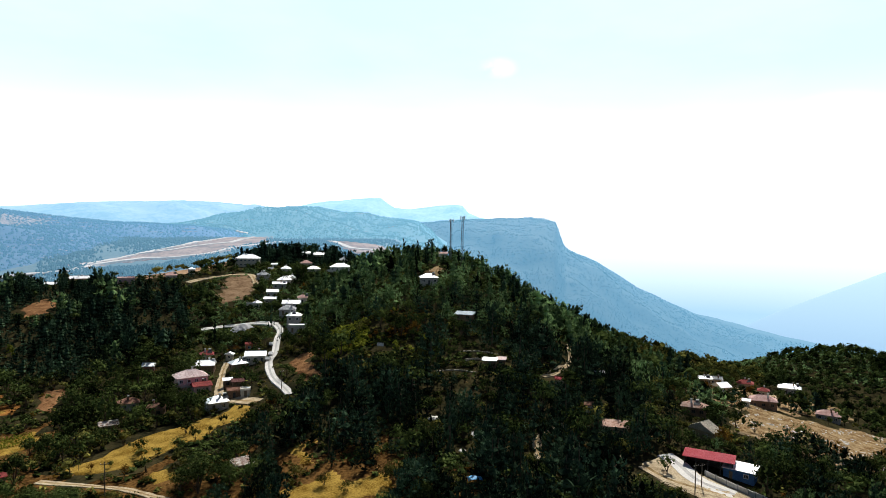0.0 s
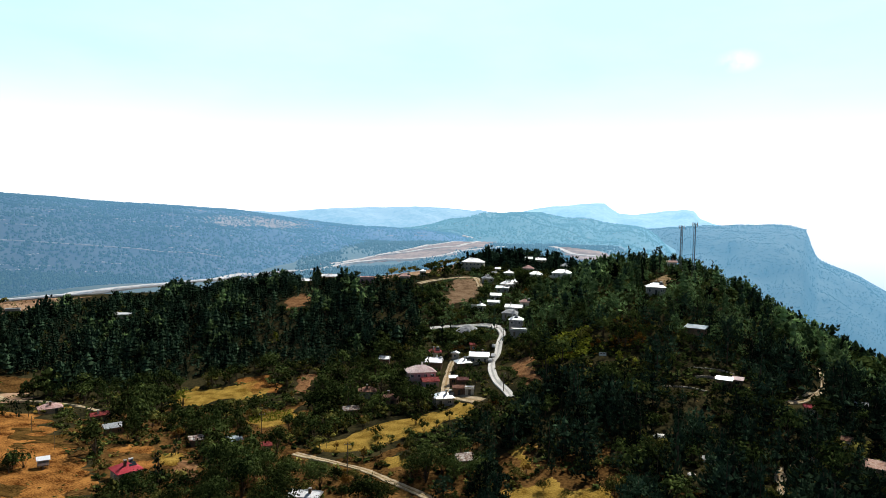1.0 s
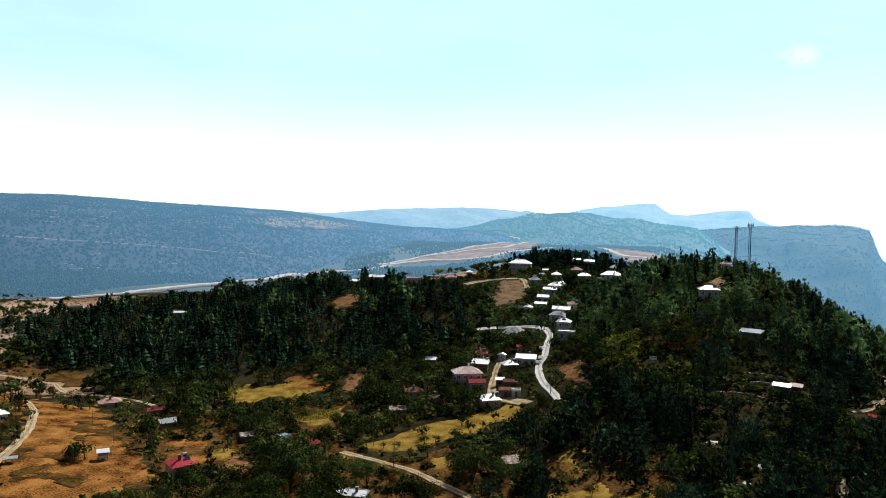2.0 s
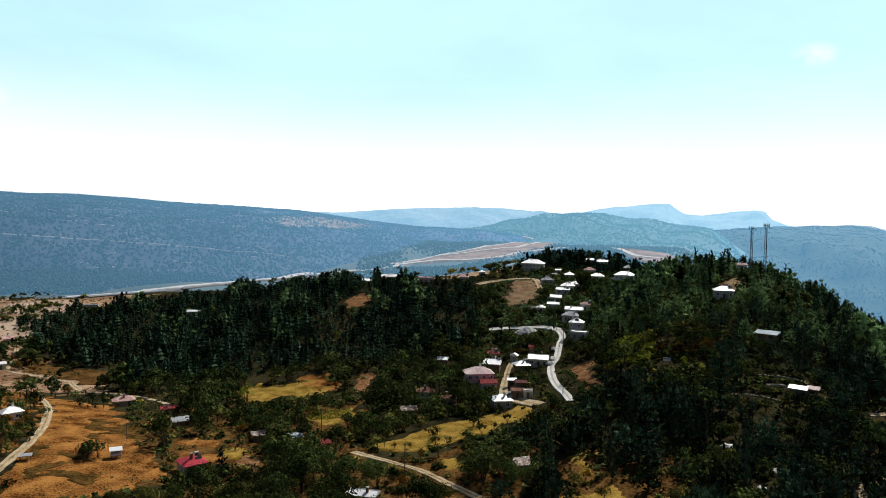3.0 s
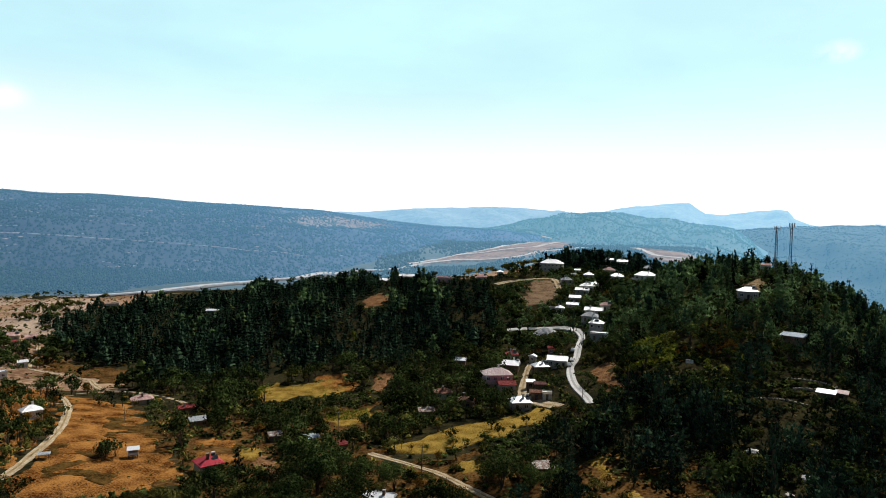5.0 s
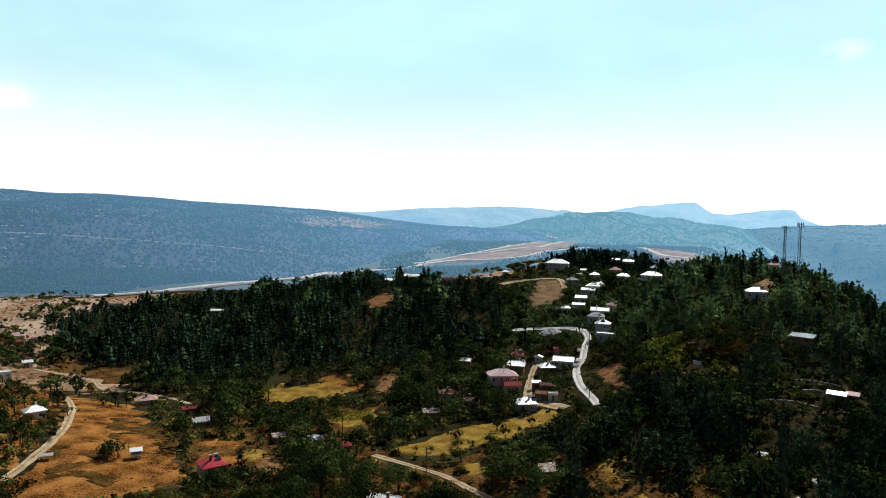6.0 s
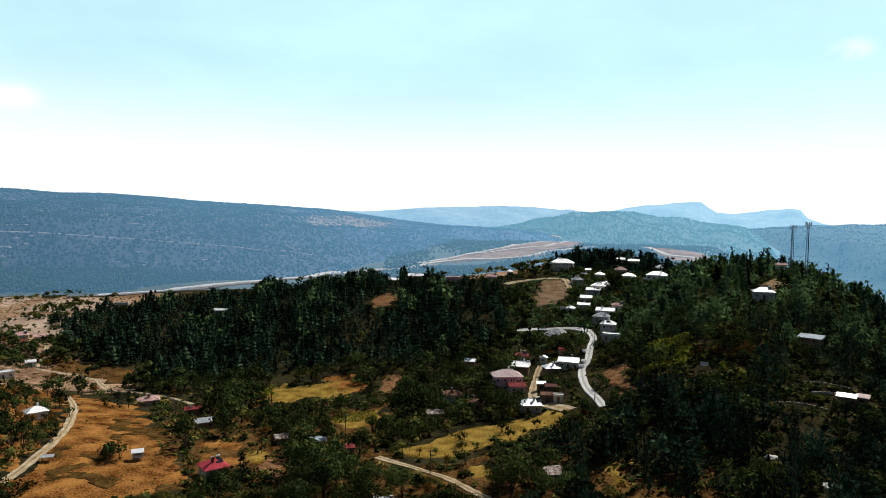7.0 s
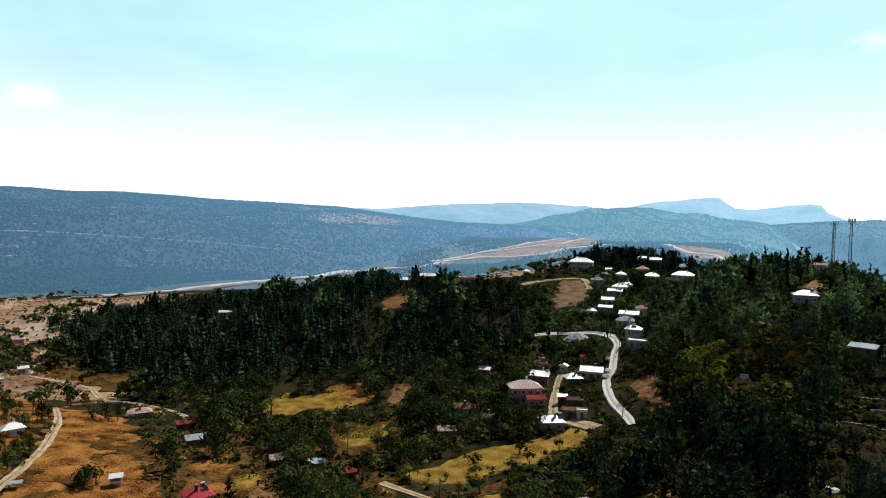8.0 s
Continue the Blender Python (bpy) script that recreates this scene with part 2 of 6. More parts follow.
LIME = surface("yellow_green_leaves", (0.075, 0.095, 0.010), (0.24, 0.26, 0.035), 0.12, 1.2, rough=0.7, bump=0, vary=0.4, translucent=0.35, gloss=0.0, tone=0.3)
AUTUMN = surface("autumn_leaves", (0.10, 0.045, 0.010), (0.19, 0.11, 0.020), 0.1, 1.2, rough=0.7, bump=0, vary=0.4, translucent=0.3, gloss=0.0)
GLASS = surface("dark_window_glass", (0.015, 0.02, 0.025), (0.03, 0.035, 0.04), 0.5, 2.0, rough=0.12, bump=0)
WOOD = surface("weathered_wood", (0.10, 0.075, 0.05), (0.20, 0.16, 0.11), 0.8, 6.0)
STEEL = surface("galvanised_steel", (0.07, 0.075, 0.08), (0.14, 0.145, 0.15), 0.4, 3.0, rough=0.6, metal=0.2, bump=0)
PAINT = surface("white_paint", (0.70, 0.70, 0.68), (0.80, 0.80, 0.79), 0.3, 2.0, rough=0.6)
DARKMETAL = surface("dark_metal", (0.03, 0.03, 0.035), (0.06, 0.06, 0.065), 0.5, 3.0, rough=0.5)
TYRE = surface("tyre_rubber", (0.02, 0.02, 0.02), (0.035, 0.035, 0.035), 2.0, 9.0, bump=0)

ROOFS = {
    "white": surface("white_sheet_roof", (0.76, 0.78, 0.80), (0.92, 0.93, 0.94), 0.35, 2.0, gloss=0.5, rough=0.5, metal=0.45, bump=0.15, stripes=5.0),
    "bluewhite": surface("bluish_sheet_roof", (0.45, 0.55, 0.62), (0.62, 0.70, 0.76), 0.35, 2.0, rough=0.5, bump=0.5, stripes=5.0),
    "grey": surface("grey_sheet_roof", (0.28, 0.31, 0.33), (0.46, 0.48, 0.50), 0.4, 2.0, rough=0.55, bump=0.5, stripes=5.0),
    "pink": surface("faded_red_tile_roof", (0.58, 0.33, 0.29), (0.76, 0.53, 0.49), 0.4, 2.5, bump=0.6, stripes=3.0),
    "palepink": surface("pale_pink_tile_roof", (0.70, 0.50, 0.48), (0.86, 0.72, 0.70), 0.4, 2.5, bump=0.6, stripes=3.0),
    "red": surface("red_tile_roof", (0.24, 0.035, 0.035), (0.36, 0.07, 0.06), 0.5, 2.5, bump=0.6, stripes=3.0),
    "crimson": surface("crimson_sheet_roof", (0.38, 0.03, 0.045), (0.48, 0.06, 0.075), 0.4, 2.0, rough=0.5, bump=0.5, stripes=5.0),
    "darkred": surface("dark_red_roof", (0.13, 0.045, 0.04), (0.22, 0.09, 0.08), 0.5, 2.5, bump=0.6, stripes=3.0),
    "brown": surface("rusty_tile_roof", (0.20, 0.085, 0.05), (0.36, 0.19, 0.13), 0.5, 2.5, bump=0.6, stripes=3.0),
    "tan": surface("weathered_pale_roof", (0.34, 0.30, 0.23), (0.52, 0.47, 0.38), 0.4, 2.0, bump=0.6, stripes=4.0),
    "patch": surface("patched_rusty_sheets", (0.26, 0.15, 0.11), (0.66, 0.63, 0.58), 0.6, 1.2, bump=0.7, stripes=4.0),
    "rust": surface("rust_striped_sheet_roof", (0.36, 0.18, 0.12), (0.62, 0.46, 0.38), 0.5, 2.2, bump=0.7, stripes=2.0),
    "tent": surface("red_canvas_roof", (0.40, 0.03, 0.05), (0.50, 0.06, 0.08), 0.4, 2.0, bump=0.2),
}
WALLS = {
    "pinkwall": surface("pink_render", (0.66, 0.40, 0.40), (0.80, 0.54, 0.53), 0.4, 2.5),
    "cream": surface("cream_render", (0.50, 0.45, 0.36), (0.64, 0.59, 0.50), 0.4, 2.5),
    "whitewall": surface("white_render", (0.62, 0.62, 0.60), (0.76, 0.75, 0.73), 0.4, 2.5),
    "greywall": surface("grey_blockwork", (0.26, 0.26, 0.26), (0.40, 0.39, 0.38), 0.5, 2.5),
    "brownwall": surface("brown_brickwork", (0.15, 0.09, 0.055), (0.27, 0.17, 0.11), 0.5, 3.0),
    "redwall": surface("reddish_brickwork", (0.26, 0.10, 0.075), (0.36, 0.17, 0.13), 0.5, 3.0),
    "orange": surface("orange_render", (0.50, 0.17, 0.08), (0.60, 0.24, 0.12), 0.5, 2.5),
    "tan": surface("tan_render", (0.40, 0.31, 0.20), (0.52, 0.42, 0.29), 0.4, 2.5),
    "tanwall": surface("tan_stone_wall", (0.30, 0.23, 0.15), (0.44, 0.35, 0.24), 0.6, 3.0),
    "darkwall": surface("dark_boarding", (0.035, 0.03, 0.028), (0.08, 0.07, 0.06), 0.6, 3.0),
    "bluewall": surface("blue_painted_boards", (0.035, 0.10, 0.24), (0.06, 0.15, 0.32), 0.6, 3.0),
}
# the far hills are a backdrop whose own glow imitates kilometres of bright air
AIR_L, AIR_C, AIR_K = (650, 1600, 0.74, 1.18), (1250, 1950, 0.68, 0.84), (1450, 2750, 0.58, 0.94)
FAR_L = surface("haze_glow_near_hill", (0.012, 0.020, 0.014), (0.034, 0.037, 0.028), 0.012, 0.12, bump=0.5, glow=(0.090, 0.218, 0.382), air=AIR_L)
FAR_LT = surface("haze_glow_hill_pines", (0.010, 0.022, 0.012), (0.030, 0.05, 0.024), 0.02, 0.3, bump=0, vary=0.4, glow=(0.086, 0.218, 0.350), air=AIR_L)
# bare far ground and stony slope, with haze added as a glow
FAR_LB = surface("haze_glow_bare_ground", (0.08, 0.050, 0.040), (0.30, 0.205, 0.170), 0.03, 0.2, bump=0.3, glow=(0.140, 0.190, 0.250))
FAR_LS = surface("haze_glow_stony_slope", (0.07, 0.07, 0.06), (0.27, 0.22, 0.21), 0.05, 0.3, bump=0.3, glow=(0.165, 0.265, 0.390))
FAR_C = surface("haze_glow_cone_hill", (0.010, 0.018, 0.012), (0.036, 0.038, 0.028), 0.01, 0.08, bump=0.5, glow=(0.150, 0.375, 0.530), air=AIR_C)
FAR_K = surface("haze_glow_cliff_ridge", (0.006, 0.014, 0.010), (0.024, 0.032, 0.022), 0.012, 0.16, bump=0.8, glow=(0.094, 0.246, 0.385), air=AIR_K)
FAR_R = surface("haze_glow_far_ridge", (0.01, 0.02, 0.02), (0.13, 0.12, 0.11), 0.006, 0.05, bump=0.5, glow=(0.310, 0.620, 0.880))
FAR_M = surface("haze_glow_mesa", (0.01, 0.02, 0.02), (0.13, 0.12, 0.11), 0.006, 0.05, bump=0.5, glow=(0.350, 0.720, 1.000))
# emission graded by height in place of haze, for the ring and farthest range
FAR_H = surface("haze_glow_of_ring", (0.05, 0.05, 0.05), (0.06, 0.06, 0.06), 0.004, 0.03, bump=0, glow=(0.47, 0.74, 0.98), rise=(-540, 115, (1.46, 1.49, 1.52)))
FAR_G = surface("haze_glow_on_range", (0.02, 0.02, 0.02), (0.03, 0.03, 0.03), 0.004, 0.03, bump=0, glow=(0.39, 0.63, 0.90), rise=(-700, -180, (0.66, 0.92, 1.08)))
FAR_V = surface("haze_glow_valley_scrub", (0.020, 0.030, 0.020), (0.09, 0.08, 0.05), 0.03, 0.25, bump=0.5, glow=(0.086, 0.205, 0.310), air=(640, 1500, 0.72, 1.1))
FAR_CT = surface("haze_glow_cone_pines", (0.010, 0.022, 0.012), (0.030, 0.05, 0.024), 0.02, 0.3, bump=0, vary=0.4, glow=(0.142, 0.352, 0.498), air=AIR_C)
FAR_VT = surface("haze_glow_valley_pines", (0.010, 0.022, 0.012), (0.028, 0.045, 0.022), 0.02, 0.3, bump=0, vary=0.4, glow=(0.080, 0.190, 0.285), air=(640, 1500, 0.72, 1.1))
# bright earth of the works, its glow added in place of haze
FAR_LW = surface("haze_glow_bright_earth", (0.34, 0.30, 0.27), (0.52, 0.47, 0.44), 0.03, 0.2, bump=0.2, glow=(0.18, 0.24, 0.30))
FAR_KT = surface("haze_glow_ridge_pines", (0.006, 0.016, 0.010), (0.020, 0.036, 0.018), 0.02, 0.3, bump=0, vary=0.4, gloss=0.0, glow=(0.091, 0.237, 0.370), air=AIR_K)


# ---- shape of the land ----
def bump(x, y, cx, cy, sx, sy, turn=0.0):
    """A smooth hill of height 1; sx, sy: (minus side, plus side) or one spread."""
    c, s = np.cos(turn), np.sin(turn)
    u, v = (x - cx) * c + (y - cy) * s, (y - cy) * c - (x - cx) * s
    sx = np.where(u < 0, *sx) if isinstance(sx, tuple) else sx
    sy = np.where(v < 0, *sy) if isinstance(sy, tuple) else sy
    return np.exp(-0.5 * (u / sx) ** 2 - 0.5 * (v / sy) ** 2)


def step(a, b, v):
    t = np.clip((v - a) / (b - a), 0, 1)
    return t * t * (3 - 2 * t)


def ground_z(x, y):
    """The height of the ground: a valley floor, the hill of the masts, the village ridge, a wooded hill, a canyon."""
    x, y = np.asarray(x, float), np.asarray(y, float)
    z = -69.0 + 0 * x
    z = z + 47 * bump(x, y, -2, 364, (50, 47), (106, 110))
    z = z + 37 * bump(x, y, -150, 535, (115, 82), (118, 170))
    z = z + 12.5 * bump(x, y, -235, 395, (110, 90), (55, 75), -0.2)
    z = z + 12 * bump(x, y, -235, 85, 45, 60)
    z = z - 11 * bump(x, y, -262, 215, 75, 55)
    z = z - 44 * step(75, 330, x + 0.12 * (y - 200))
    z = z - (400 * step(430, 1300, np.hypot(x, y)) + 500 * step(1300, 4000, np.hypot(x, y))) * step(-110, 150, x)
    z = z + 42 * bump(x, y, 270, 450, (55, 75), 90) - 12 * bump(x, y, 210, 430, 35, 60)
    z = z + 34 * step(620, 1150, y)
    z = z + 7 * bump(x, y, -105, 598, 48, (38, 45)) - 8.5 * bump(x, y, -228, 498, (75, 42), (45, 75))
    for k, (w, a) in enumerate(((47.0, 1.1), (23.0, 0.6), (11.0, 0.22))):
        z = z + a * np.sin(x / w + 1.7 * k + np.sin(y / w * 0.8)) * np.cos(y / w * 1.1 - 0.9 * k + 0.6 * np.sin(x / w))
    return z


# ---- the land ----
def mesh_of(name, verts, tris, mat, smooth=False, mats=None, which=None):
    """A mesh from arrays of vertices (n, 3) and triangles (m, 3)."""
    me = bpy.data.meshes.new(name)
    v, f = np.asarray(verts, np.float32), np.asarray(tris, np.int32)
    me.vertices.add(len(v))
    me.vertices.foreach_set("co", v.ravel())
    me.loops.add(f.size)
    me.loops.foreach_set("vertex_index", f.ravel())
    me.polygons.add(len(f))
    me.polygons.foreach_set("loop_start", np.arange(0, f.size, 3, dtype=np.int32))
    me.polygons.foreach_set("loop_total", np.full(len(f), 3, np.int32))
    for m in (mats or [mat]):
        me.materials.append(m)
    if which is not None:
        me.polygons.foreach_set("material_index", np.asarray(which, np.int32))
    me.polygons.foreach_set("use_smooth", np.full(len(f), smooth))
    me.update(calc_edges=True)
    return me


def grid_tris(rows, cols):
    i = (np.arange(rows - 1)[:, None] * cols + np.arange(cols - 1)[None]).ravel()
    return np.concatenate([np.stack([i, i + 1, i + cols + 1], 1), np.stack([i, i + cols + 1, i + cols], 1)])


def spread(lo, hi, pitch, end):
    """Grid lines: even between lo and hi, growing wider out to end on both sides."""
    mid, out, s = list(np.arange(lo, hi + pitch, pitch)), [], pitch
    while not out or out[-1] < end:
        s *= 1.13
        out.append((out[-1] if out else 0) + s)
    out = np.array(out)
    return np.concatenate([mid[0] - out[::-1], mid, mid[-1] + out])


def hill_patch(az, foot_d, foot_z, crest_d, crest_el, x, y, rough=0.0, cliff=2.0):
    """Height of a far hill over (x, y): from its foot it climbs to a crest line given by azimuth (degrees left of +y)."""
    a, r = np.degrees(np.arctan2(-x, y)), np.hypot(x, y)
    order = np.argsort(az)
    pick = lambda vals: np.interp(a, np.asarray(az, float)[order], np.asarray(vals, float)[order])
    fd, cd = pick(foot_d), pick(crest_d)
    top = pick(crest_el) * cd
    t = (r - fd) / (cd - fd)
    up = np.where(t <= 1, np.clip(t, 0, 1) ** (1 / cliff) if cliff > 2 else np.sin(np.clip(t, 0, 1) * np.pi / 2) ** 1.15, np.maximum(1 - (t - 1) ** 2 * 1.5, -1))
    wob = np.sin(x / 83 + 1.3 * np.sin(y / 121)) * np.sin(y / 97 + x / 211) + 0.5 * np.sin(x / 31 + y / 43) * np.cos(y / 37 - x / 53)
    return foot_z + (top - foot_z) * up + rough * wob * np.clip(t * 3, 0, 1) * np.where(t < 1, np.clip((1 - t) * 3, 0.2, 1), 0.2)


NEAR_HILL = ((80, 61, 52, 41, 36, 31, 26, 21, 16, 8), (700, 640, 645, 735, 800, 900, 1040, 1150, 1250, 1300), -72,
             (1500, 1500, 1500, 1500, 1480, 1470, 1470, 1480, 1500, 1500), (0.031, 0.0285, 0.0258, 0.0170, 0.0118, 0.0020, -0.0055, -0.0100, -0.015, -0.03))
CONE_HILL = ((30, 22, 18, 15, 13.5, 12.2, 10.8, 9, 6, 3.6, 2.3, 1.3, 0.5, -0.2, -4), (1250,) * 15, -50,
             (1900,) * 15, (-0.02, -0.004, 0.008, 0.0165, 0.0215, 0.0228, 0.019, 0.0132, 0.0072, 0.0046, 0.0012, -0.008, -0.024, -0.042, -0.07))
FAR_RIDGE = ((50, 42, 36, 34, 30, 26.7, 23, 19, 16, 13, 8), (2300,) * 11, -60,
             (2900,) * 11, (0.004, 0.009, 0.0135, 0.0147, 0.020, 0.0250, 0.0265, 0.0272, 0.0222, 0.015, 0.005))
MESA = ((16, 13, 11, 8, 6.8, 5.6, 5.0, 4.4, 3.0, 1.0, -0.6, -1.5, -2.0, -3.0, -5), (3300,) * 15, -80,
        (4000,) * 15, (0.010, 0.022, 0.0285, 0.0350, 0.0370, 0.0376, 0.030, 0.0235, 0.0222, 0.0268, 0.0296, 0.0285, 0.018, 0.0100, 0.004))
CLIFF = ((18, 13, 9, 5, 2, 0, -3, -5, -7, -8.6, -9.6, -9.95, -10.4, -13.2, -16.5, -21, -25, -28, -33, -46), (1450,) * 13 + (1500, 1600, 1700, 1750, 1800, 1900, 1900), -560,
         (2700,) * 20, (-0.15, -0.075, -0.022, -0.004, 0.0022, 0.0042, 0.0075, 0.0100, 0.0102, 0.0085, 0.0040, -0.016, -0.034, -0.0535, -0.091, -0.1255, -0.143, -0.153, -0.168, -0.19))


def near_hill_z(x, y):
    return hill_patch(*NEAR_HILL, x, y, rough=9.0)


def land_z(x, y):
    """The ground, or the near hill where that stands above it."""
    x, y = np.asarray(x, float), np.asarray(y, float)
    a, r = np.degrees(np.arctan2(-x, y)), np.hypot(x, y)
    h = near_hill_z(x, y)
    g = ground_z(x, y) + np.where((r > 660) & (a > 1) & (a < 70), 1.3, 0.0)
    return np.where((r > 640) & (a > 9) & (a < 79), np.maximum(g, h), g)


gx, gy = spread(-480, 330, 4.0, 4300), spread(60, 640, 4.0, 4100)
GX, GY = np.meshgrid(gx, gy)
ground = new("ground", mesh_of("ground", np.stack([GX, GY, ground_z(GX, GY)], -1).reshape(-1, 3), grid_tris(len(gy), len(gx)), EARTH, True))
tagged(ground, "dry brown earth of a hilly village landscape", "ground", kind="structure")


def backdrop_hill(name, spec, mat, label, a0, a1, r0, r1, rough, na=220, nr=46, cliff=2.0):
    az, rr = np.radians(np.linspace(a0, a1, na)), np.linspace(r0, r1, nr)
    A, R = np.meshgrid(az, rr)
    X, Y = -np.sin(A) * R, np.cos(A) * R
    Z = hill_patch(*spec, X, Y, rough=rough, cliff=cliff)
    ob = new(name, mesh_of(name, np.stack([X, Y, Z], -1).reshape(-1, 3), grid_tris(nr, na), mat, True))
    return tagged(ob, label, "hill", kind="structure")


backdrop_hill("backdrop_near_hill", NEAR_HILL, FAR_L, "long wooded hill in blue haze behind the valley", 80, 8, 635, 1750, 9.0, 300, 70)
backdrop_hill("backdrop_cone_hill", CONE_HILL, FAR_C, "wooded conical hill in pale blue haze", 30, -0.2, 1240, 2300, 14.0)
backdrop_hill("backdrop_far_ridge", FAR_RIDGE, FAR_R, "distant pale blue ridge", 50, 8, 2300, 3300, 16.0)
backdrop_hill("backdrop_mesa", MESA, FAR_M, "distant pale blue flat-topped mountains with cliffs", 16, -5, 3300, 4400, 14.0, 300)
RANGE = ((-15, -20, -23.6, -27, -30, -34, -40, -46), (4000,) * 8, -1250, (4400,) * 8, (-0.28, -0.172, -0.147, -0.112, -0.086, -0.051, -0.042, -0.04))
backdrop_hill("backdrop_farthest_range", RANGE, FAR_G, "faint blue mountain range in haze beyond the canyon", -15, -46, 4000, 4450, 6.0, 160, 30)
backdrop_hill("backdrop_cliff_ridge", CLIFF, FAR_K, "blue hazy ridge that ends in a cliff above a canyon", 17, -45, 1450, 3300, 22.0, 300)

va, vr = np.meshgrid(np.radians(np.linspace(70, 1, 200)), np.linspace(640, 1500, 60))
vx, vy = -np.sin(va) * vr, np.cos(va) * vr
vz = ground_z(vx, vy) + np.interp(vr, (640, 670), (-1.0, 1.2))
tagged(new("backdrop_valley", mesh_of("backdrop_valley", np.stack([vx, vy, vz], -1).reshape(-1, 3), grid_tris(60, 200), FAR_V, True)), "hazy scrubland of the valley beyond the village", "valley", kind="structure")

# a glowing ring imitates the hazy plain beyond, closing the view all round
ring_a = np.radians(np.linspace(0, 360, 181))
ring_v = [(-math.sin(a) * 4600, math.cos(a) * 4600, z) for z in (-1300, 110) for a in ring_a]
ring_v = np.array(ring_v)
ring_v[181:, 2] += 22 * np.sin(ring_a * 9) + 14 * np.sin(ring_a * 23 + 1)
tagged(new("backdrop_haze_ring", mesh_of("backdrop_haze_ring", ring_v, grid_tris(2, 181), FAR_H, True)), "glowing backdrop ring that imitates pale haze over distant lowland and mountains", "distance", kind="structure")


def inside(poly, x, y):
    """Whether points lie in a polygon."""
    c = np.zeros(np.shape(x), bool)
    for (x0, y0), (x1, y1) in zip(poly, poly[1:] + poly[:1]):
        cut = (y0 > y) != (y1 > y)
        c ^= cut & (x < (x1 - x0) * (y - y0) / ((y1 - y0) or 1e-9) + x0)
    return c


FIELDS, ROADS, HOUSES = [], [], []      # kept clear of trees


def field(name, poly, mat, label, clear=True, lift=0.22, cell=None, ragged=2.0):
    """A field: a sheet that lies on the land within an uneven outline."""
    px, py = np.array(poly, float).T
    size = max(np.ptp(px), np.ptp(py))
    cell = cell or max(1.2, size / 75)
    xs, ys = np.arange(px.min() - cell * 2, px.max() + cell * 3, cell), np.arange(py.min() - cell * 2, py.max() + cell * 3, cell)
    X, Y = np.meshgrid(xs, ys)
    warp = lambda x, y: (x + ragged * np.sin(x / 5.1 + y / 3.3) + ragged * 0.5 * np.sin(y / 1.7), y + ragged * np.cos(y / 4.3 - x / 2.9) + ragged * 0.5 * np.sin(x / 1.9))
    ok = inside(poly, *warp(X, Y))
    # the outer row of points is drawn in to the outline
    n = np.zeros(ok.shape)
    sx, sy = np.zeros(ok.shape), np.zeros(ok.shape)
    for di in (-1, 0, 1):
        for dj in (-1, 0, 1):
            o = np.roll(np.roll(ok, di, 0), dj, 1)
            n, sx, sy = n + o, sx + o * np.roll(np.roll(X, di, 0), dj, 1), sy + o * np.roll(np.roll(Y, di, 0), dj, 1)
    rim = ~ok & (n > 0)
    ix, iy, ox, oy = sx[rim] / n[rim], sy[rim] / n[rim], X[rim].copy(), Y[rim].copy()
    for _ in range(7):
        mx, my = (ix + ox) / 2, (iy + oy) / 2
        hit = inside(poly, *warp(mx, my))
        ix, iy, ox, oy = np.where(hit, mx, ix), np.where(hit, my, iy), np.where(hit, ox, mx), np.where(hit, oy, my)
    X[rim], Y[rim] = ix, iy
    good = ok | rim
    cells = good[:-1, :-1] & good[1:, :-1] & good[:-1, 1:] & good[1:, 1:] & (ok[:-1, :-1] | ok[1:, :-1] | ok[:-1, 1:] | ok[1:, 1:])
    i, j = np.nonzero(cells)
    k = i * len(xs) + j
    tris = np.concatenate([np.stack([k, k + 1, k + len(xs) + 1], 1), np.stack([k, k + len(xs) + 1, k + len(xs)], 1)])
    used, back = np.unique(tris, return_inverse=True)
    V = np.stack([X, Y, land_z(X, Y) + np.where(rim, -0.15, lift)], -1).reshape(-1, 3)[used]
    if clear:
        FIELDS.append(poly)
    return tagged(new(name, mesh_of(name, V, back.reshape(-1, 3), mat, True)), label, "field", kind="structure")


def along(points, pitch):
    """A smooth line through points, sampled every pitch metres."""
    p = np.array(points, float)
    p = np.vstack([2 * p[0] - p[1], p, 2 * p[-1] - p[-2]])
    out = []
    for a, b, c, d in zip(p, p[1:], p[2:], p[3:]):
        n = max(2, int(np.hypot(*(c - b)) / pitch))
        for t in np.arange(n) / n:
            out.append(0.5 * (2 * b + (c - a) * t + (2 * a - 5 * b + 4 * c - d) * t * t + (3 * b - a - 3 * c + d) * t ** 3))
    out.append(p[-2])
    return np.array(out)


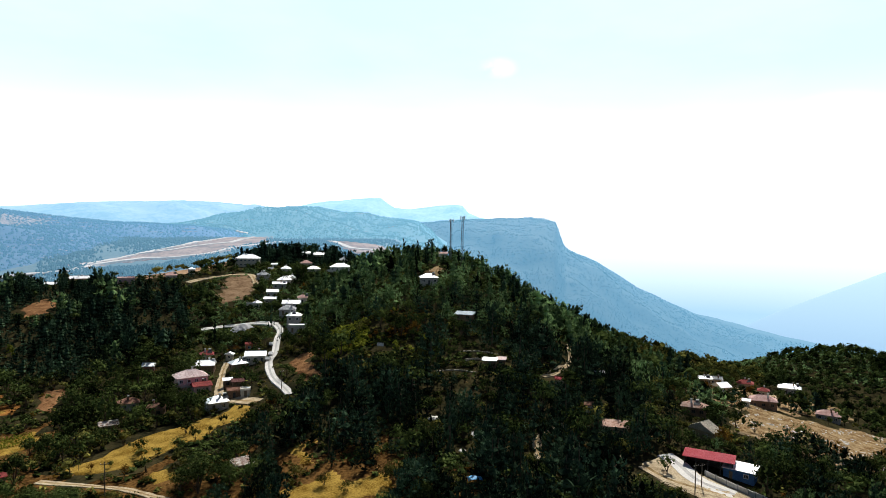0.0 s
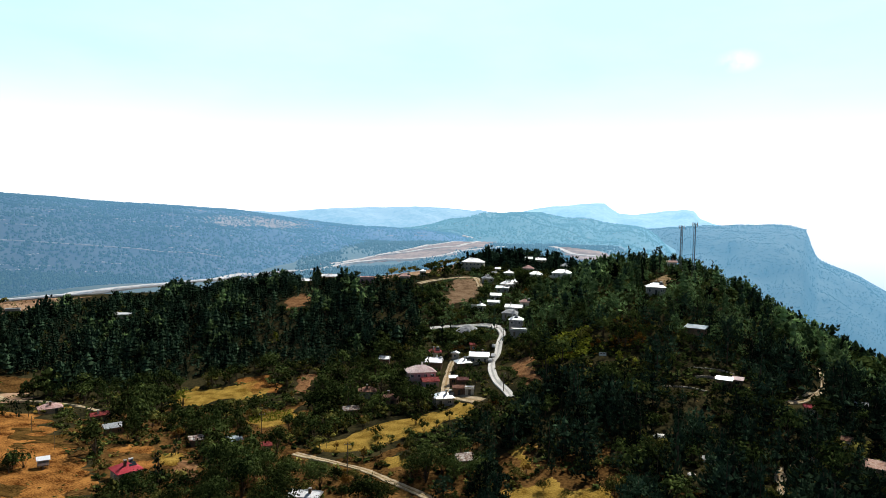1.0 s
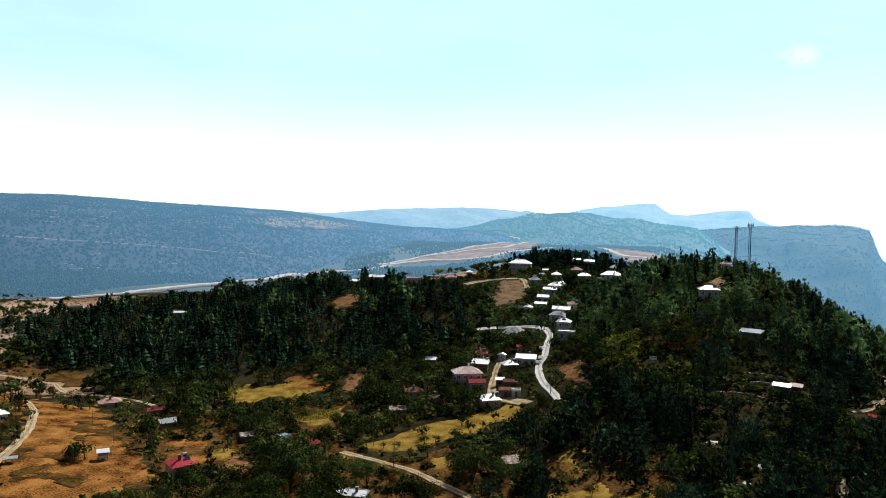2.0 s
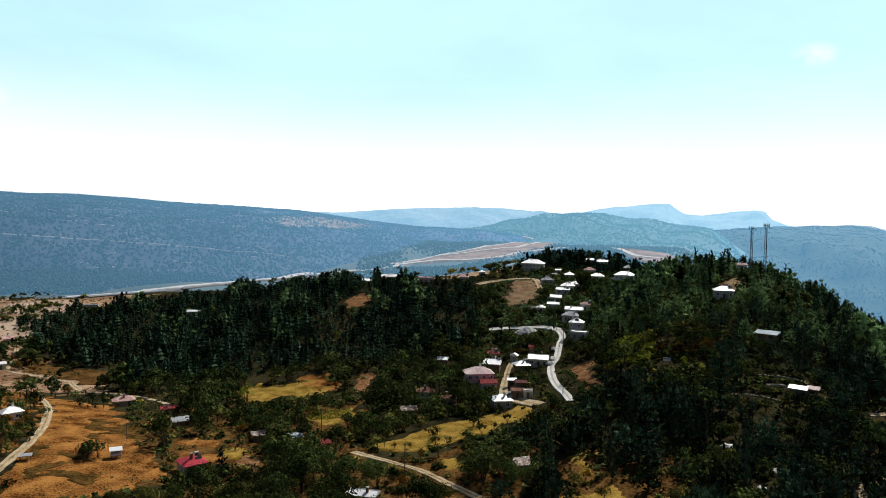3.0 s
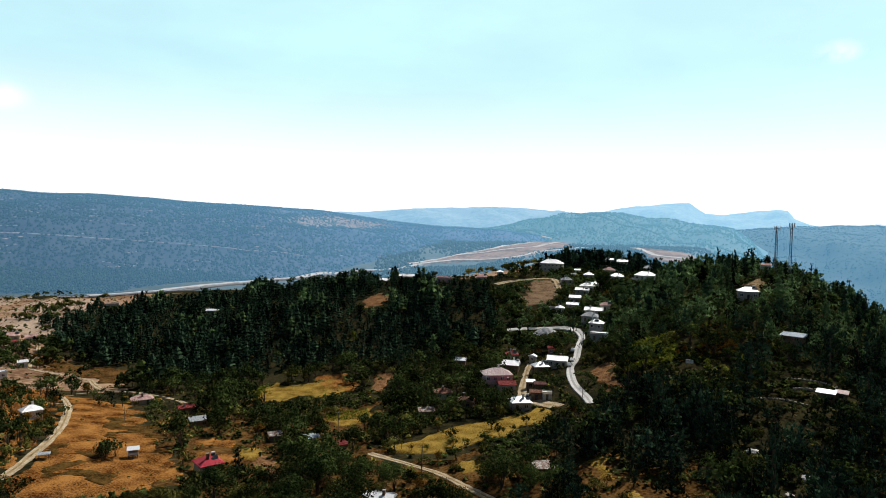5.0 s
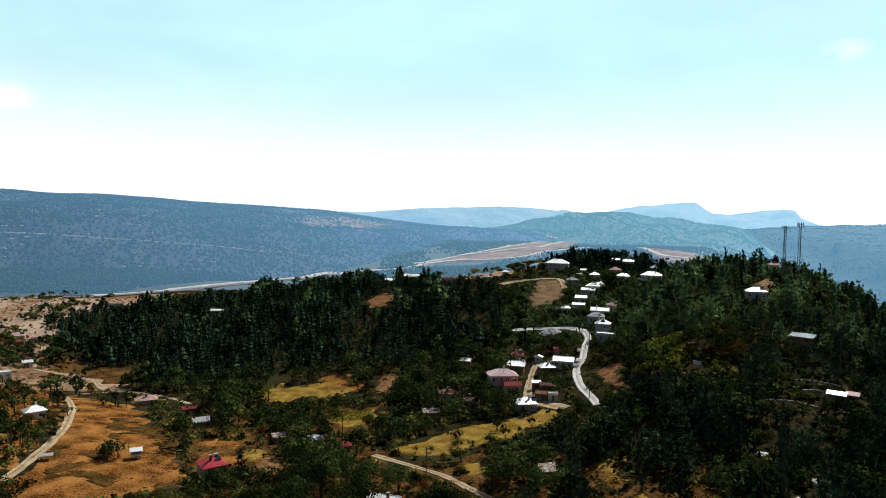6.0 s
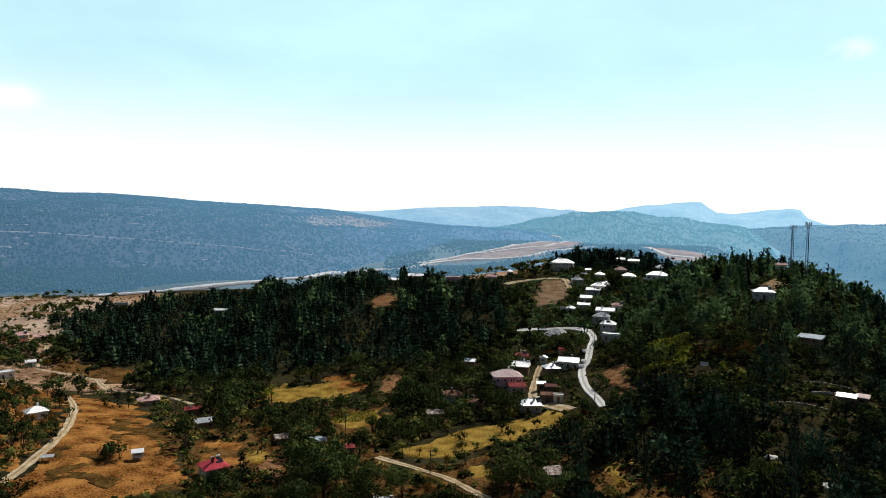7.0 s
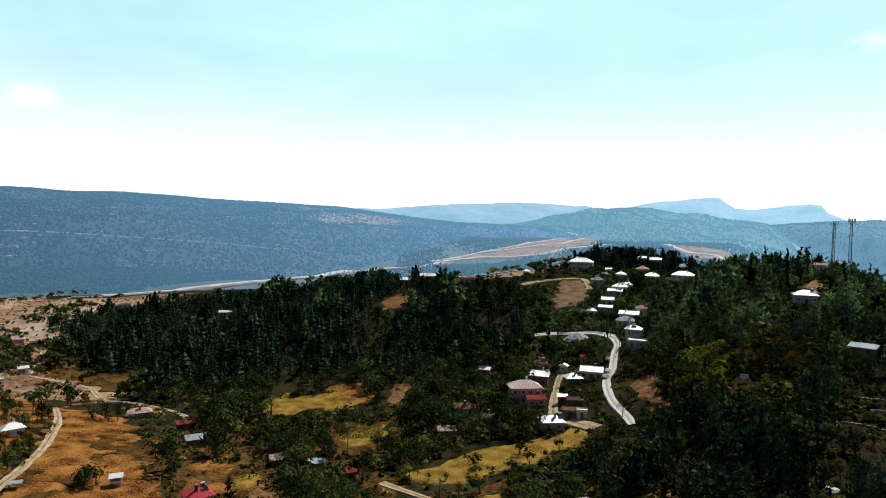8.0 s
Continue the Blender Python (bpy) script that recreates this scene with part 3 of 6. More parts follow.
def road(name, points, width, mat, label, clear=True, lift=0.3, wobble=0.35, pitch=1.6):
    """A road or track: a strip on the land with slightly lower, uneven edges."""
    wobble = min(wobble, 0.12) if mat is CONCRETE else wobble
    line = along(points, pitch)
    d = np.gradient(line, axis=0)
    side = np.stack([-d[:, 1], d[:, 0]], 1) / np.hypot(*d.T)[:, None]
    rng = np.random.RandomState(len(points) + int(abs(points[0][0])))
    rows = []
    slow = np.convolve(rng.uniform(-1, 1, len(line) + 8), np.ones(9) / 9, "valid")
    for s in (-0.5, -0.47, -0.12, 0.12, 0.47, 0.5):
        w = width * s * (1 + wobble * (slow * 1.6 + 0.35 * rng.uniform(-1, 1, len(line))) * (abs(s) > 0.3))
        q = line + side * w[:, None]
        z = np.maximum(land_z(*q.T), land_z(*line.T) - 0.25) + (lift if abs(s) < 0.48 else -0.3)
        rows.append(np.column_stack([q, z]))
    V = np.stack(rows, 1).reshape(-1, 3)
    cols = len(rows)
    if clear:
        ROADS.append((line, width))
    return tagged(new(name, mesh_of(name, V, grid_tris(len(line), cols), None, False, mats=[mat, {DIRT: VERGE, CONCRETE: WORN}.get(mat, mat)], which=np.tile((np.arange((len(line) - 1) * (cols - 1)) % (cols - 1) == 2).astype(int), 2))), label, "road" if "road" in name else "track", kind="structure")


field("field_orchard", [(-172, 97), (-180, 111), (-200, 132), (-226, 151), (-250, 165), (-275, 180), (-305, 172), (-290, 120), (-240, 88), (-195, 78)], DRY, "dry orchard ground beside the track", clear=False, lift=0.16, ragged=3.0)
field("field_golden", [(-100, 171), (-95, 185), (-88, 197), (-81, 201), (-72, 207), (-68, 216), (-61, 210), (-60, 202), (-66, 199), (-69, 188), (-74, 183), (-82, 173), (-89, 169), (-95, 167)], GOLD, "golden stubble field below the houses", ragged=1.0)
field("field_edge", [(-199, 222), (-196, 232), (-183, 233), (-173, 243), (-158, 235), (-154, 226), (-168, 220), (-179, 205)], GOLD, "golden field at the edge of the wood")
field("field_brown", [(-126, 366), (-135, 389), (-142, 424), (-133, 437), (-120, 416), (-115, 394), (-119, 374)], PLOUGH, "bare brown field above the village")
field("field_dry", [(-258, 174), (-218, 175), (-183, 154), (-158, 139), (-138, 127), (-134, 114), (-157, 92), (-167, 97), (-175, 111), (-190, 128), (-216, 149)], DRY, "dry orange-brown grassland")
field("field_clearing", [(-231, 356), (-235, 372), (-224, 374), (-211, 351), (-221, 342)], REDEARTH, "brown clearing in the wood")
field("field_scar", [(-54, 233), (-59, 255), (-57, 261), (-48, 246), (-44, 229), (-47, 227)], REDEARTH, "red earth scar beside the road")
field("field_small", [(-40, 168), (-40, 174), (-35, 177), (-33, 169), (-37, 166)], GOLD, "small golden plot among trees")
field("field_lower", [(-38, 151), (-31, 158), (-20, 160), (-11, 157), (-9, 147), (-37, 146)], GOLD, "golden plot among shrubs")
field("field_far", [(-373, 212), (-390, 233), (-370, 245), (-400, 279), (-430, 287), (-447, 263), (-438, 248)], PALE, "pale dry fields in the valley", clear=False)
field("field_farther", [(-471, 274), (-527, 336), (-506, 361), (-448, 341), (-423, 295)], PALE, "pale dry fields in the valley", clear=False)
field("field_farthest", [(-493, 278), (-537, 329), (-551, 349), (-565, 319)], PALE, "pale dry fields at the foot of the hill", clear=False)
field("field_rocky", [(109, 243), (126, 264), (140, 266), (153, 264), (191, 279), (134, 195), (117, 192), (112, 208), (102, 213), (95, 215)], ROCKY, "pale rocky slope with dry grass")
field("field_hilltop", [(-11, 327), (-1, 336), (-1, 318), (-3, 312), (-4, 323), (-11, 321)], ROCKY, "cleared dry ground behind a hilltop house")
field("field_yard", [(-241, 191), (-224, 195), (-215, 190), (-225, 180)], GOLD, "light bare yard round a house", clear=False)
field("field_terrace", [(-142, 193), (-132, 187), (-123, 194), (-127, 204), (-133, 213), (-139, 205)], GOLD, "terraced vegetable plot with dry golden soil", ragged=1.2)
field("field_wood_edge", [(-184, 243), (-176, 254), (-166, 246), (-153, 234), (-162, 226), (-172, 233)], DRY, "dry terraces at the foot of the wood", ragged=1.6)
field("field_bank", [(-147, 230), (-151, 243), (-157, 257), (-148, 256), (-142, 240), (-142, 231)], REDEARTH, "reddish bank at the foot of the wood", ragged=1.4)
field("field_red_plot", [(-131, 149), (-121, 147), (-113, 136), (-119, 135), (-127, 141)], REDEARTH, "red-brown garden plot between trees", ragged=1.0)
field("field_garden_plot", [(-141, 150), (-133, 153), (-127, 144), (-133, 141)], GOLD, "golden garden plot between trees", ragged=1.0)
field("field_corner", [(-77, 166), (-71, 171), (-65, 165), (-71, 160)], GOLD, "corner of golden grass beside the path", ragged=1.0)
field("field_crest", [(-258, 432), (-178, 420), (-164, 462), (-170, 560), (-250, 580)], VALLEY, "pale scrubby grass on the crest behind the wood", clear=False, lift=0.14, ragged=4.0)
field("field_farmyard", [(62.9, 184.8), (67.4, 179.4), (69.6, 173.7), (76.7, 169.1), (81.6, 163.4), (65.1, 158.5), (60.0, 163.7), (55.4, 167.3), (54.8, 175.1)], DIRT, "pale trampled farmyard before the sheds", ragged=0.6)
field("field_pine_glade", [(26.0, 182.0), (28.1, 182.8), (26.8, 171.8), (25.1, 170.4), (24.9, 175.6)], DIRT, "bare pale glade among pines", ragged=0.5)
field("field_pale_spot", [(48.0, 178.5), (51.3, 182.6), (50.5, 178.3), (48.2, 176.8)], DIRT, "bare pale patch among trees", ragged=0.4)
field("field_slope_bank", [(36.7, 232.2), (42.3, 242.1), (47.5, 248.8), (49.6, 255.2), (44.3, 248.0), (39.0, 239.1)], DIRT, "bare pale bank on the wooded slope", ragged=0.5)
road("road_main", [(-50.8, 216.3), (-54.3, 223.2), (-60.8, 235.0), (-65.9, 247.6), (-69.9, 261.6), (-70.9, 273.7), (-74.9, 293.8), (-77.0, 307.2), (-82.7, 320.8), (-88.0, 328.2)], 3.0, CONCRETE, "pale worn village road that curves down the slope")
road("road_side", [(-82.7, 320.8), (-91.3, 329.9), (-99.7, 333.7), (-113.6, 334.6), (-123.4, 331.6)], 4.2, CONCRETE, "pale side road at the edge of the wood")
road("road_lane", [(-78.7, 228.1), (-83.2, 242.4), (-88.7, 262.2), (-91.5, 275.5)], 3.0, DIRT, "pale dirt lane between houses")
road("track_terrace", [(-72.5, 221.8), (-66.7, 217.8), (-60.9, 214.3)], 5.0, DIRT, "bare pale yard below the houses")
road("road_upper", [(-160.0, 407.0), (-153.1, 419.8), (-144.8, 430.1), (-135.4, 437.9), (-129.5, 438.0), (-122.7, 422.8), (-119.3, 413.9)], 4.0, DIRT, "dirt road above a ploughed field")
road("track_lower", [(-168.0, 98.1), (-171.1, 103.9), (-176.1, 111.1), (-183.9, 121.4), (-198.3, 135.0), (-223.6, 153.9), (-252.2, 170.4)], 2.4, DIRT, "pale dirt track through dry grass")
road("track_upper", [(-286.5, 207.5), (-299.7, 207.2), (-312.7, 203.0), (-322.4, 201.6), (-332.0, 206.9), (-348.5, 221.1), (-361.1, 230.2)], 2.4, DIRT, "pale dirt track that winds to the fields")
road("track_path", [(-102.6, 163.9), (-95.3, 161.9), (-87.0, 159.8), (-77.0, 157.2), (-69.8, 153.8), (-61.8, 150.0), (-53.0, 145.5), (-46.0, 140.0)], 2.4, DIRT, "narrow pale path beside a golden field")
road("track_yard_lane", [(-288.0, 208.5), (-272.0, 200.5), (-257.0, 194.5), (-241.0, 195.5), (-218.0, 193.5), (-205.0, 190.0)], 2.6, DIRT, "pale lane past a house with a pink roof")
road("track_crest", [(-243.0, 456.0), (-228.0, 449.0), (-208.0, 443.5), (-190.0, 440.0), (-176.0, 436.5)], 4.0, DIRT, "pale track along the crest behind the wood")
road("track_hill", [(53.9, 282.4), (50.3, 259.2), (41.4, 236.9), (35.1, 229.3)], 1.6, DIRT, "dirt path on the wooded slope")
road("track_hill_lower", [(37.5, 208.2), (36.8, 194.5), (26.7, 182.1), (26.0, 172.0)], 2.0, DIRT, "dirt path among pines", clear=False)
road("track_farm", [(54.8, 175.1), (58.9, 169.0), (66.3, 165.2), (74.0, 163.0)], 5.0, DIRT, "pale dirt farm track")
road("track_yard", [(63.1, 183.5), (65.3, 178.9), (67.4, 170.1), (74.4, 163.9)], 6.0, CONCRETE, "pale concrete drive to a farm shed")
road("track_spur", [(161.1, 321.9), (177.9, 343.7), (185.2, 355.1)], 4.0, DIRT, "dirt track on the spur")
field("field_valley", [(-245, 196), (-298, 222), (-350, 228), (-416, 258), (-428, 320), (-455, 410), (-495, 415), (-540, 335), (-590, 200), (-430, 150), (-330, 150)], VALLEY, "dry brown open fields of the valley", clear=False, lift=0.12, ragged=6.0)
# the works and the highway in the far valley, and bare ground on the hazy hill
road("highway", [(-530, 352), (-512, 382), (-500, 402), (-482, 442), (-478, 506), (-479, 575), (-482, 660), (-470, 704), (-434, 752)], 10.0, ASPHALT, "grey highway along the foot of the hill", clear=False, lift=0.9, wobble=0.02, pitch=6.0)
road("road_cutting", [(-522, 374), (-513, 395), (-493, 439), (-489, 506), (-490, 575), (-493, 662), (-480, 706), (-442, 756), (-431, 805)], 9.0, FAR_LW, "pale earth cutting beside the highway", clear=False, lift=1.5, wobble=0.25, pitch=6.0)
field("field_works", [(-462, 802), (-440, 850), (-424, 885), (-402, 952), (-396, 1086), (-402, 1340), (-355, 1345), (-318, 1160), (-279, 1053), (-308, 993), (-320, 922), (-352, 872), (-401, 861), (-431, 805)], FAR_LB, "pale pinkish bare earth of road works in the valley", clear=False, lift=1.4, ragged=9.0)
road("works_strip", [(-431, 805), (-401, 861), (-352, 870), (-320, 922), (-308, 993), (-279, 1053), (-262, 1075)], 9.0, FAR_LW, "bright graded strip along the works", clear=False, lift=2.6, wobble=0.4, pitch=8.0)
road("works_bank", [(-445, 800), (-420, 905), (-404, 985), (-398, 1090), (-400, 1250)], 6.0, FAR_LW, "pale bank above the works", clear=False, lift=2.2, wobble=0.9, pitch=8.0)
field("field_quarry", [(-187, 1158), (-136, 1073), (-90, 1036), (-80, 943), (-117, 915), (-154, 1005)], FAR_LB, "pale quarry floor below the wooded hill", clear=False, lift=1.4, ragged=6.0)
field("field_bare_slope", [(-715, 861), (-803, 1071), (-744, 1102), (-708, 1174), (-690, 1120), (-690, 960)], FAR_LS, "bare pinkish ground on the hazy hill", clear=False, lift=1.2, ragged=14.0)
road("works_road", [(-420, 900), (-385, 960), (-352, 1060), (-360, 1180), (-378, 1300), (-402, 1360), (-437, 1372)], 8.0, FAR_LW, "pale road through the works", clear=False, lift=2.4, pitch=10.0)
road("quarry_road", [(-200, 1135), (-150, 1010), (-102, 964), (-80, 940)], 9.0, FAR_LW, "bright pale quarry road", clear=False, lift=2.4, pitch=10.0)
road("hill_track", [(-800, 420), (-784, 440), (-747, 482), (-720, 535), (-670, 575), (-639, 637), (-595, 663), (-548, 708)], 1.5, FAR_LS, "thin pale track across the hazy hill", clear=False, lift=1.0, wobble=0.3, pitch=8.0)
field("field_spur", [(92, 262), (108, 300), (150, 335), (190, 345), (205, 318), (170, 285), (140, 270), (112, 255)], ROCKY, "dry open slope between scattered houses", clear=False, lift=0.15, ragged=4.0)
field("field_scrub_patch", [(-199, 158), (-185, 158), (-172, 147), (-170, 138), (-182, 137), (-196, 148)], WEEDY, "darker scrubby patch in the dry grassland", clear=False, lift=0.34, ragged=6.5)
field("field_burnt_patch", [(-166, 118), (-157, 120), (-150, 112), (-156, 105), (-165, 108)], WEEDY, "darker weedy patch in the dry grassland", clear=False, lift=0.34, ragged=5.5)
field("field_weedy_patch", [(-178, 124), (-170, 126), (-166, 119), (-172, 115)], WEEDY, "small weedy patch in the dry grassland", clear=False, lift=0.34, ragged=4.5)
field("field_dry_slope", [(118, 372), (150, 385), (172, 430), (150, 456), (122, 430)], SCRUBLAND, "brown scrubby slope above the canyon", clear=False, lift=0.15, ragged=5.0)
GARDENS = [(-185, 150), (-150, 135), (-130, 112), (-110, 104), (-60, 118), (-30, 138), (10, 143), (8, 166), (-30, 178), (-60, 172), (-100, 162), (-108, 185), (-98, 206), (-130, 216), (-170, 206), (-200, 186)]
field("field_garden_plot", [(-158, 156), (-148, 157), (-142, 150), (-147, 146), (-156, 148)], DRY, "dry garden plot between trees", ragged=1.2)
field("field_bare_yard", [(-146, 142), (-138, 146), (-131, 140), (-136, 134), (-143, 136)], DRY, "bare yard round a garden house", ragged=1.0)
field("field_small_plot", [(-138, 153), (-131, 154), (-127, 149), (-133, 147)], GOLD, "small stubble plot between trees", ragged=1.0)
field("field_track_bank", [(-335, 214), (-349, 228), (-309, 220), (-303, 232), (-277, 225), (-268, 209), (-292, 210), (-318, 207)], SCRUBLAND, "dry brown bank between the track and the wood", clear=False, lift=0.30, ragged=2.0)
field("field_gardens", GARDENS, SCRUBLAND, "dark weedy ground between garden trees", clear=False, lift=0.12, ragged=6.0)


# ---- building kit ----
def part(name, bm, mat, parent, label=""):
    """Links a bmesh as one mesh object under a thing or a part."""
    me = bpy.data.meshes.new(name)
    bm.to_mesh(me)
    bm.free()
    for m in (mat if isinstance(mat, list) else [mat]):
        me.materials.append(m)
    ob = new(name, me)
    ob.parent = parent
    return tagged(ob, label)


def thing(name, m, label, category, group=""):
    ob = new(name)
    ob.empty_display_size = 0.5
    ob.matrix_world = m
    return tagged(ob, label, category, group)


def add_box(bm, x0, x1, y0, y1, z0, z1):
    v = [bm.verts.new(p) for p in ((x0, y0, z0), (x1, y0, z0), (x1, y1, z0), (x0, y1, z0), (x0, y0, z1), (x1, y0, z1), (x1, y1, z1), (x0, y1, z1))]
    for f in ((3, 2, 1, 0), (4, 5, 6, 7), (0, 1, 5, 4), (1, 2, 6, 5), (2, 3, 7, 6), (3, 0, 4, 7)):
        bm.faces.new([v[i] for i in f])
    return v


def box(*b):
    bm = bmesh.new()
    add_box(bm, *b)
    return bm


def beam(bm, a, b, r, sides=4):
    """A straight bar of radius r from a to b."""
    a, b = Vector(a), Vector(b)
    d = (b - a).normalized()
    u = d.orthogonal().normalized()
    w = d.cross(u)
    rings = [[bm.verts.new(p + (u * math.cos(k * math.tau / sides) + w * math.sin(k * math.tau / sides)) * rr) for k in range(sides)] for p, rr in ((a, r), (b, r))]
    for k in range(sides):
        bm.faces.new((rings[0][k], rings[0][(k + 1) % sides], rings[1][(k + 1) % sides], rings[1][k]))
    bm.faces.new(rings[0][::-1])
    bm.faces.new(rings[1])


def bar(a, b, r, sides=6):
    bm = bmesh.new()
    beam(bm, a, b, r, sides)
    return bm


def slab_roof(w, d, z, rise, over, kind):
    """The roof's solid: planes with an eaves edge 0.14 m thick. w along x, d along y."""
    bm, a, b, t = bmesh.new(), w / 2 + over, d / 2 + over, 0.14
    low = [bm.verts.new(p) for p in ((-a, -b, z), (a, -b, z), (a, b, z), (-a, b, z))]
    if kind == "hip":
        k = max(0.0, a - b)
        top = [(-a, -b, z + t), (a, -b, z + t), (a, b, z + t), (-a, b, z + t)]
        e = [bm.verts.new(p) for p in top]
        if k < 0.25:
            r0 = r1 = bm.verts.new((0, 0, z + t + rise))
        else:
            r0, r1 = bm.verts.new((-k, 0, z + t + rise)), bm.verts.new((k, 0, z + t + rise))
        for f in ((e[0], e[1], r1, r0), (e[1], e[2], r1), (e[2], e[3], r0, r1), (e[3], e[0], r0)):
            f = list(dict.fromkeys(f))
            bm.faces.new(f)
    elif kind == "gable":
        e = [bm.verts.new(p) for p in ((-a, -b, z + t), (a, -b, z + t), (a, b, z + t), (-a, b, z + t))]
        r0, r1 = bm.verts.new((-a, 0, z + t + rise)), bm.verts.new((a, 0, z + t + rise))
        for f in ((e[0], e[1], r1, r0), (e[2], e[3], r0, r1), (e[1], e[2], r1), (e[3], e[0], r0)):
            bm.faces.new(f)
    elif kind == "shed":
        e = [bm.verts.new(p) for p in ((-a, -b, z + t), (a, -b, z + t), (a, b, z + t + rise), (-a, b, z + t + rise))]
        bm.faces.new(e)
    else:
        e = [bm.verts.new(p) for p in ((-a, -b, z + 0.25), (a, -b, z + 0.25), (a, b, z + 0.25), (-a, b, z + 0.25))]
        bm.faces.new(e)
    for k in range(4):
        bm.faces.new((low[k], low[(k + 1) % 4], e[(k + 1) % 4], e[k]))
    bm.faces.new(low[::-1])
    bm.normal_update()
    return bm


def window(parent, x, y, z, w, h, face, trim):
    """A window in a wall face ('f' front, 'l' left, 'r' right): a frame 6 cm proud and a pane set back in it."""
    f, p, t = bmesh.new(), bmesh.new(), 0.09
    for a0, a1, b0, b1 in ((-w / 2, w / 2, -h / 2, -h / 2 + t), (-w / 2, w / 2, h / 2 - t, h / 2), (-w / 2, -w / 2 + t, -h / 2 + t, h / 2 - t), (w / 2 - t, w / 2, -h / 2 + t, h / 2 - t), (-t / 2, t / 2, -h / 2 + t, h / 2 - t)):
        add_box(f, a0, a1, -0.06, 0.0, b0, b1)
    add_box(p, -w / 2 + t, w / 2 - t, -0.03, 0.0, -h / 2 + t, h / 2 - t)
    m = pose(x, y, z, 0, 0, {"f": 0, "l": -90, "r": 90}[face])
    win = part("window", f, trim, parent)
    win.matrix_local = m
    part("pane", p, GLASS, win)


def solar_sheet(x, z):
    """A tilted solar collector, a thin dark slab."""
    bm = box(-0.95, 0.95, -0.8, 0.8, -0.04, 0.04)
    bmesh.ops.transform(bm, matrix=pose(x, -1.0, z, 24, 0, 0), verts=bm.verts)
    return bm


def house(x, y, turn, w, d, h, kind, roof, wall, label, name="house", open_front=False):
    """A village house: walls from the ground up, a roof with eaves, windows and a door, a chimney on some. turn 0 faces -y."""
    rng = random.Random(int(x * 31 + y * 17))
    if 330 < y < 620 and -130 < x < -60:
        w, d = w * 1.12, d * 1.15
    c, s = math.cos(radians(turn)), math.sin(radians(turn))
    corners = [(x + a * c - b * s, y + a * s + b * c) for a in (-w / 2, 0, w / 2) for b in (-d / 2, 0, d / 2)]
    gz = [float(ground_z(p, q)) for p, q in corners]
    base, sink = sum(gz) / len(gz) + 0.1, min(gz)
    ob = thing(name, pose(x, y, base, 0, 0, turn), label, "house", "village houses")
    HOUSES.append((x, y, max(w, d) / 2, base, h))
    wm = WALLS[wall]
    rise = {"hip": 0.24 * d + 0.45, "gable": 0.27 * d, "shed": 0.12 * d + 0.2, "flat": 0}[kind]
    trim = PAINT if wall not in ("brownwall", "darkwall") else WOOD
    if open_front:
        part("back_wall", box(-w / 2, w / 2, d / 2 - 0.2, d / 2, sink - base - 0.3, h), wm, ob)
        part("side_wall", box(-w / 2, -w / 2 + 0.2, -d / 2, d / 2 - 0.2, sink - base - 0.3, h), wm, ob)
        part("side_wall", box(w / 2 - 0.2, w / 2, -d / 2, d / 2 - 0.2, sink - base - 0.3, h), wm, ob)
        for k in range(1, 4):
            part("post", bar((-w / 2 + k * w / 4, -d / 2 + 0.15, sink - base - 0.3), (-w / 2 + k * w / 4, -d / 2 + 0.15, h), 0.09), STEEL, ob)
    else:
        part("wall", box(-w / 2, w / 2, -d / 2, d / 2, sink - base - 0.3, h), wm, ob)
        storeys = 2 if h > 4.8 else 1
        hs = h / storeys
        n = max(1, int(w / 2.6))
        door_at = rng.randrange(n)
        for level in range(storeys):
            for k in range(n):
                px = -w / 2 + (k + 0.5) * w / n
                if level == 0 and k == door_at and w > 3:
                    dm = part("door", box(px - 0.45, px + 0.45, -d / 2 - 0.05, -d / 2 - 0.003, 0.0, 2.05), rng.choice([WOOD, DARKMETAL]), ob)
                    part("door_handle", box(px + 0.30, px + 0.38, -d / 2 - 0.10, -d / 2 - 0.053, 1.0, 1.05), STEEL, dm)
                else:
                    window(ob, px, -d / 2 - 0.003, level * hs + hs * 0.55, min(1.25, w / n * 0.6), min(1.2, hs * 0.42), "f", trim)
            for face, sx in (("l", -w / 2 - 0.003), ("r", w / 2 + 0.003)):
                for k in range(max(1, int(d / 3.2))):
                    window(ob, sx, -d / 2 + (k + 0.5) * d / max(1, int(d / 3.2)), level * hs + hs * 0.55, 1.0, min(1.1, hs * 0.42), face, trim)
        if kind == "gable":
            for sx in (-1, 1):
                g = bmesh.new()
                q = [g.verts.new(p) for p in ((sx * (w / 2 - 0.1), -d / 2, h), (sx * (w / 2 - 0.1), d / 2, h), (sx * (w / 2 - 0.1), 0, h + rise * 0.95))]
                q2 = [g.verts.new((sx * (w / 2 + 0.003), v.co.y, v.co.z)) for v in q]
                g.faces.new(q)
                g.faces.new(q2[::-1])
                for k in range(3):
                    g.faces.new((q[k], q2[k], q2[(k + 1) % 3], q[(k + 1) % 3]))
                part("gable_wall", g, wm, ob)
    if wall == "pinkwall" and h > 4.8:
        # a balcony along the upper floor, with its parapet and posts
        bl = part("balcony", box(-w / 2 + 0.003, w * 0.12, -d / 2 - 1.3, -d / 2 - 0.003, h / 2 - 0.15, h / 2), PAINT, ob)
        part("parapet", box(-w / 2 + 0.003, w * 0.12, -d / 2 - 1.3, -d / 2 - 1.2, h / 2 + 0.003, h / 2 + 0.85), wm, bl)
        for k in (-w / 2 + 0.2, -w * 0.2, w * 0.1):
            part("post", bar((k, -d / 2 - 1.2, sink - base - 0.3), (k, -d / 2 - 1.2, h), 0.1), PAINT, bl)
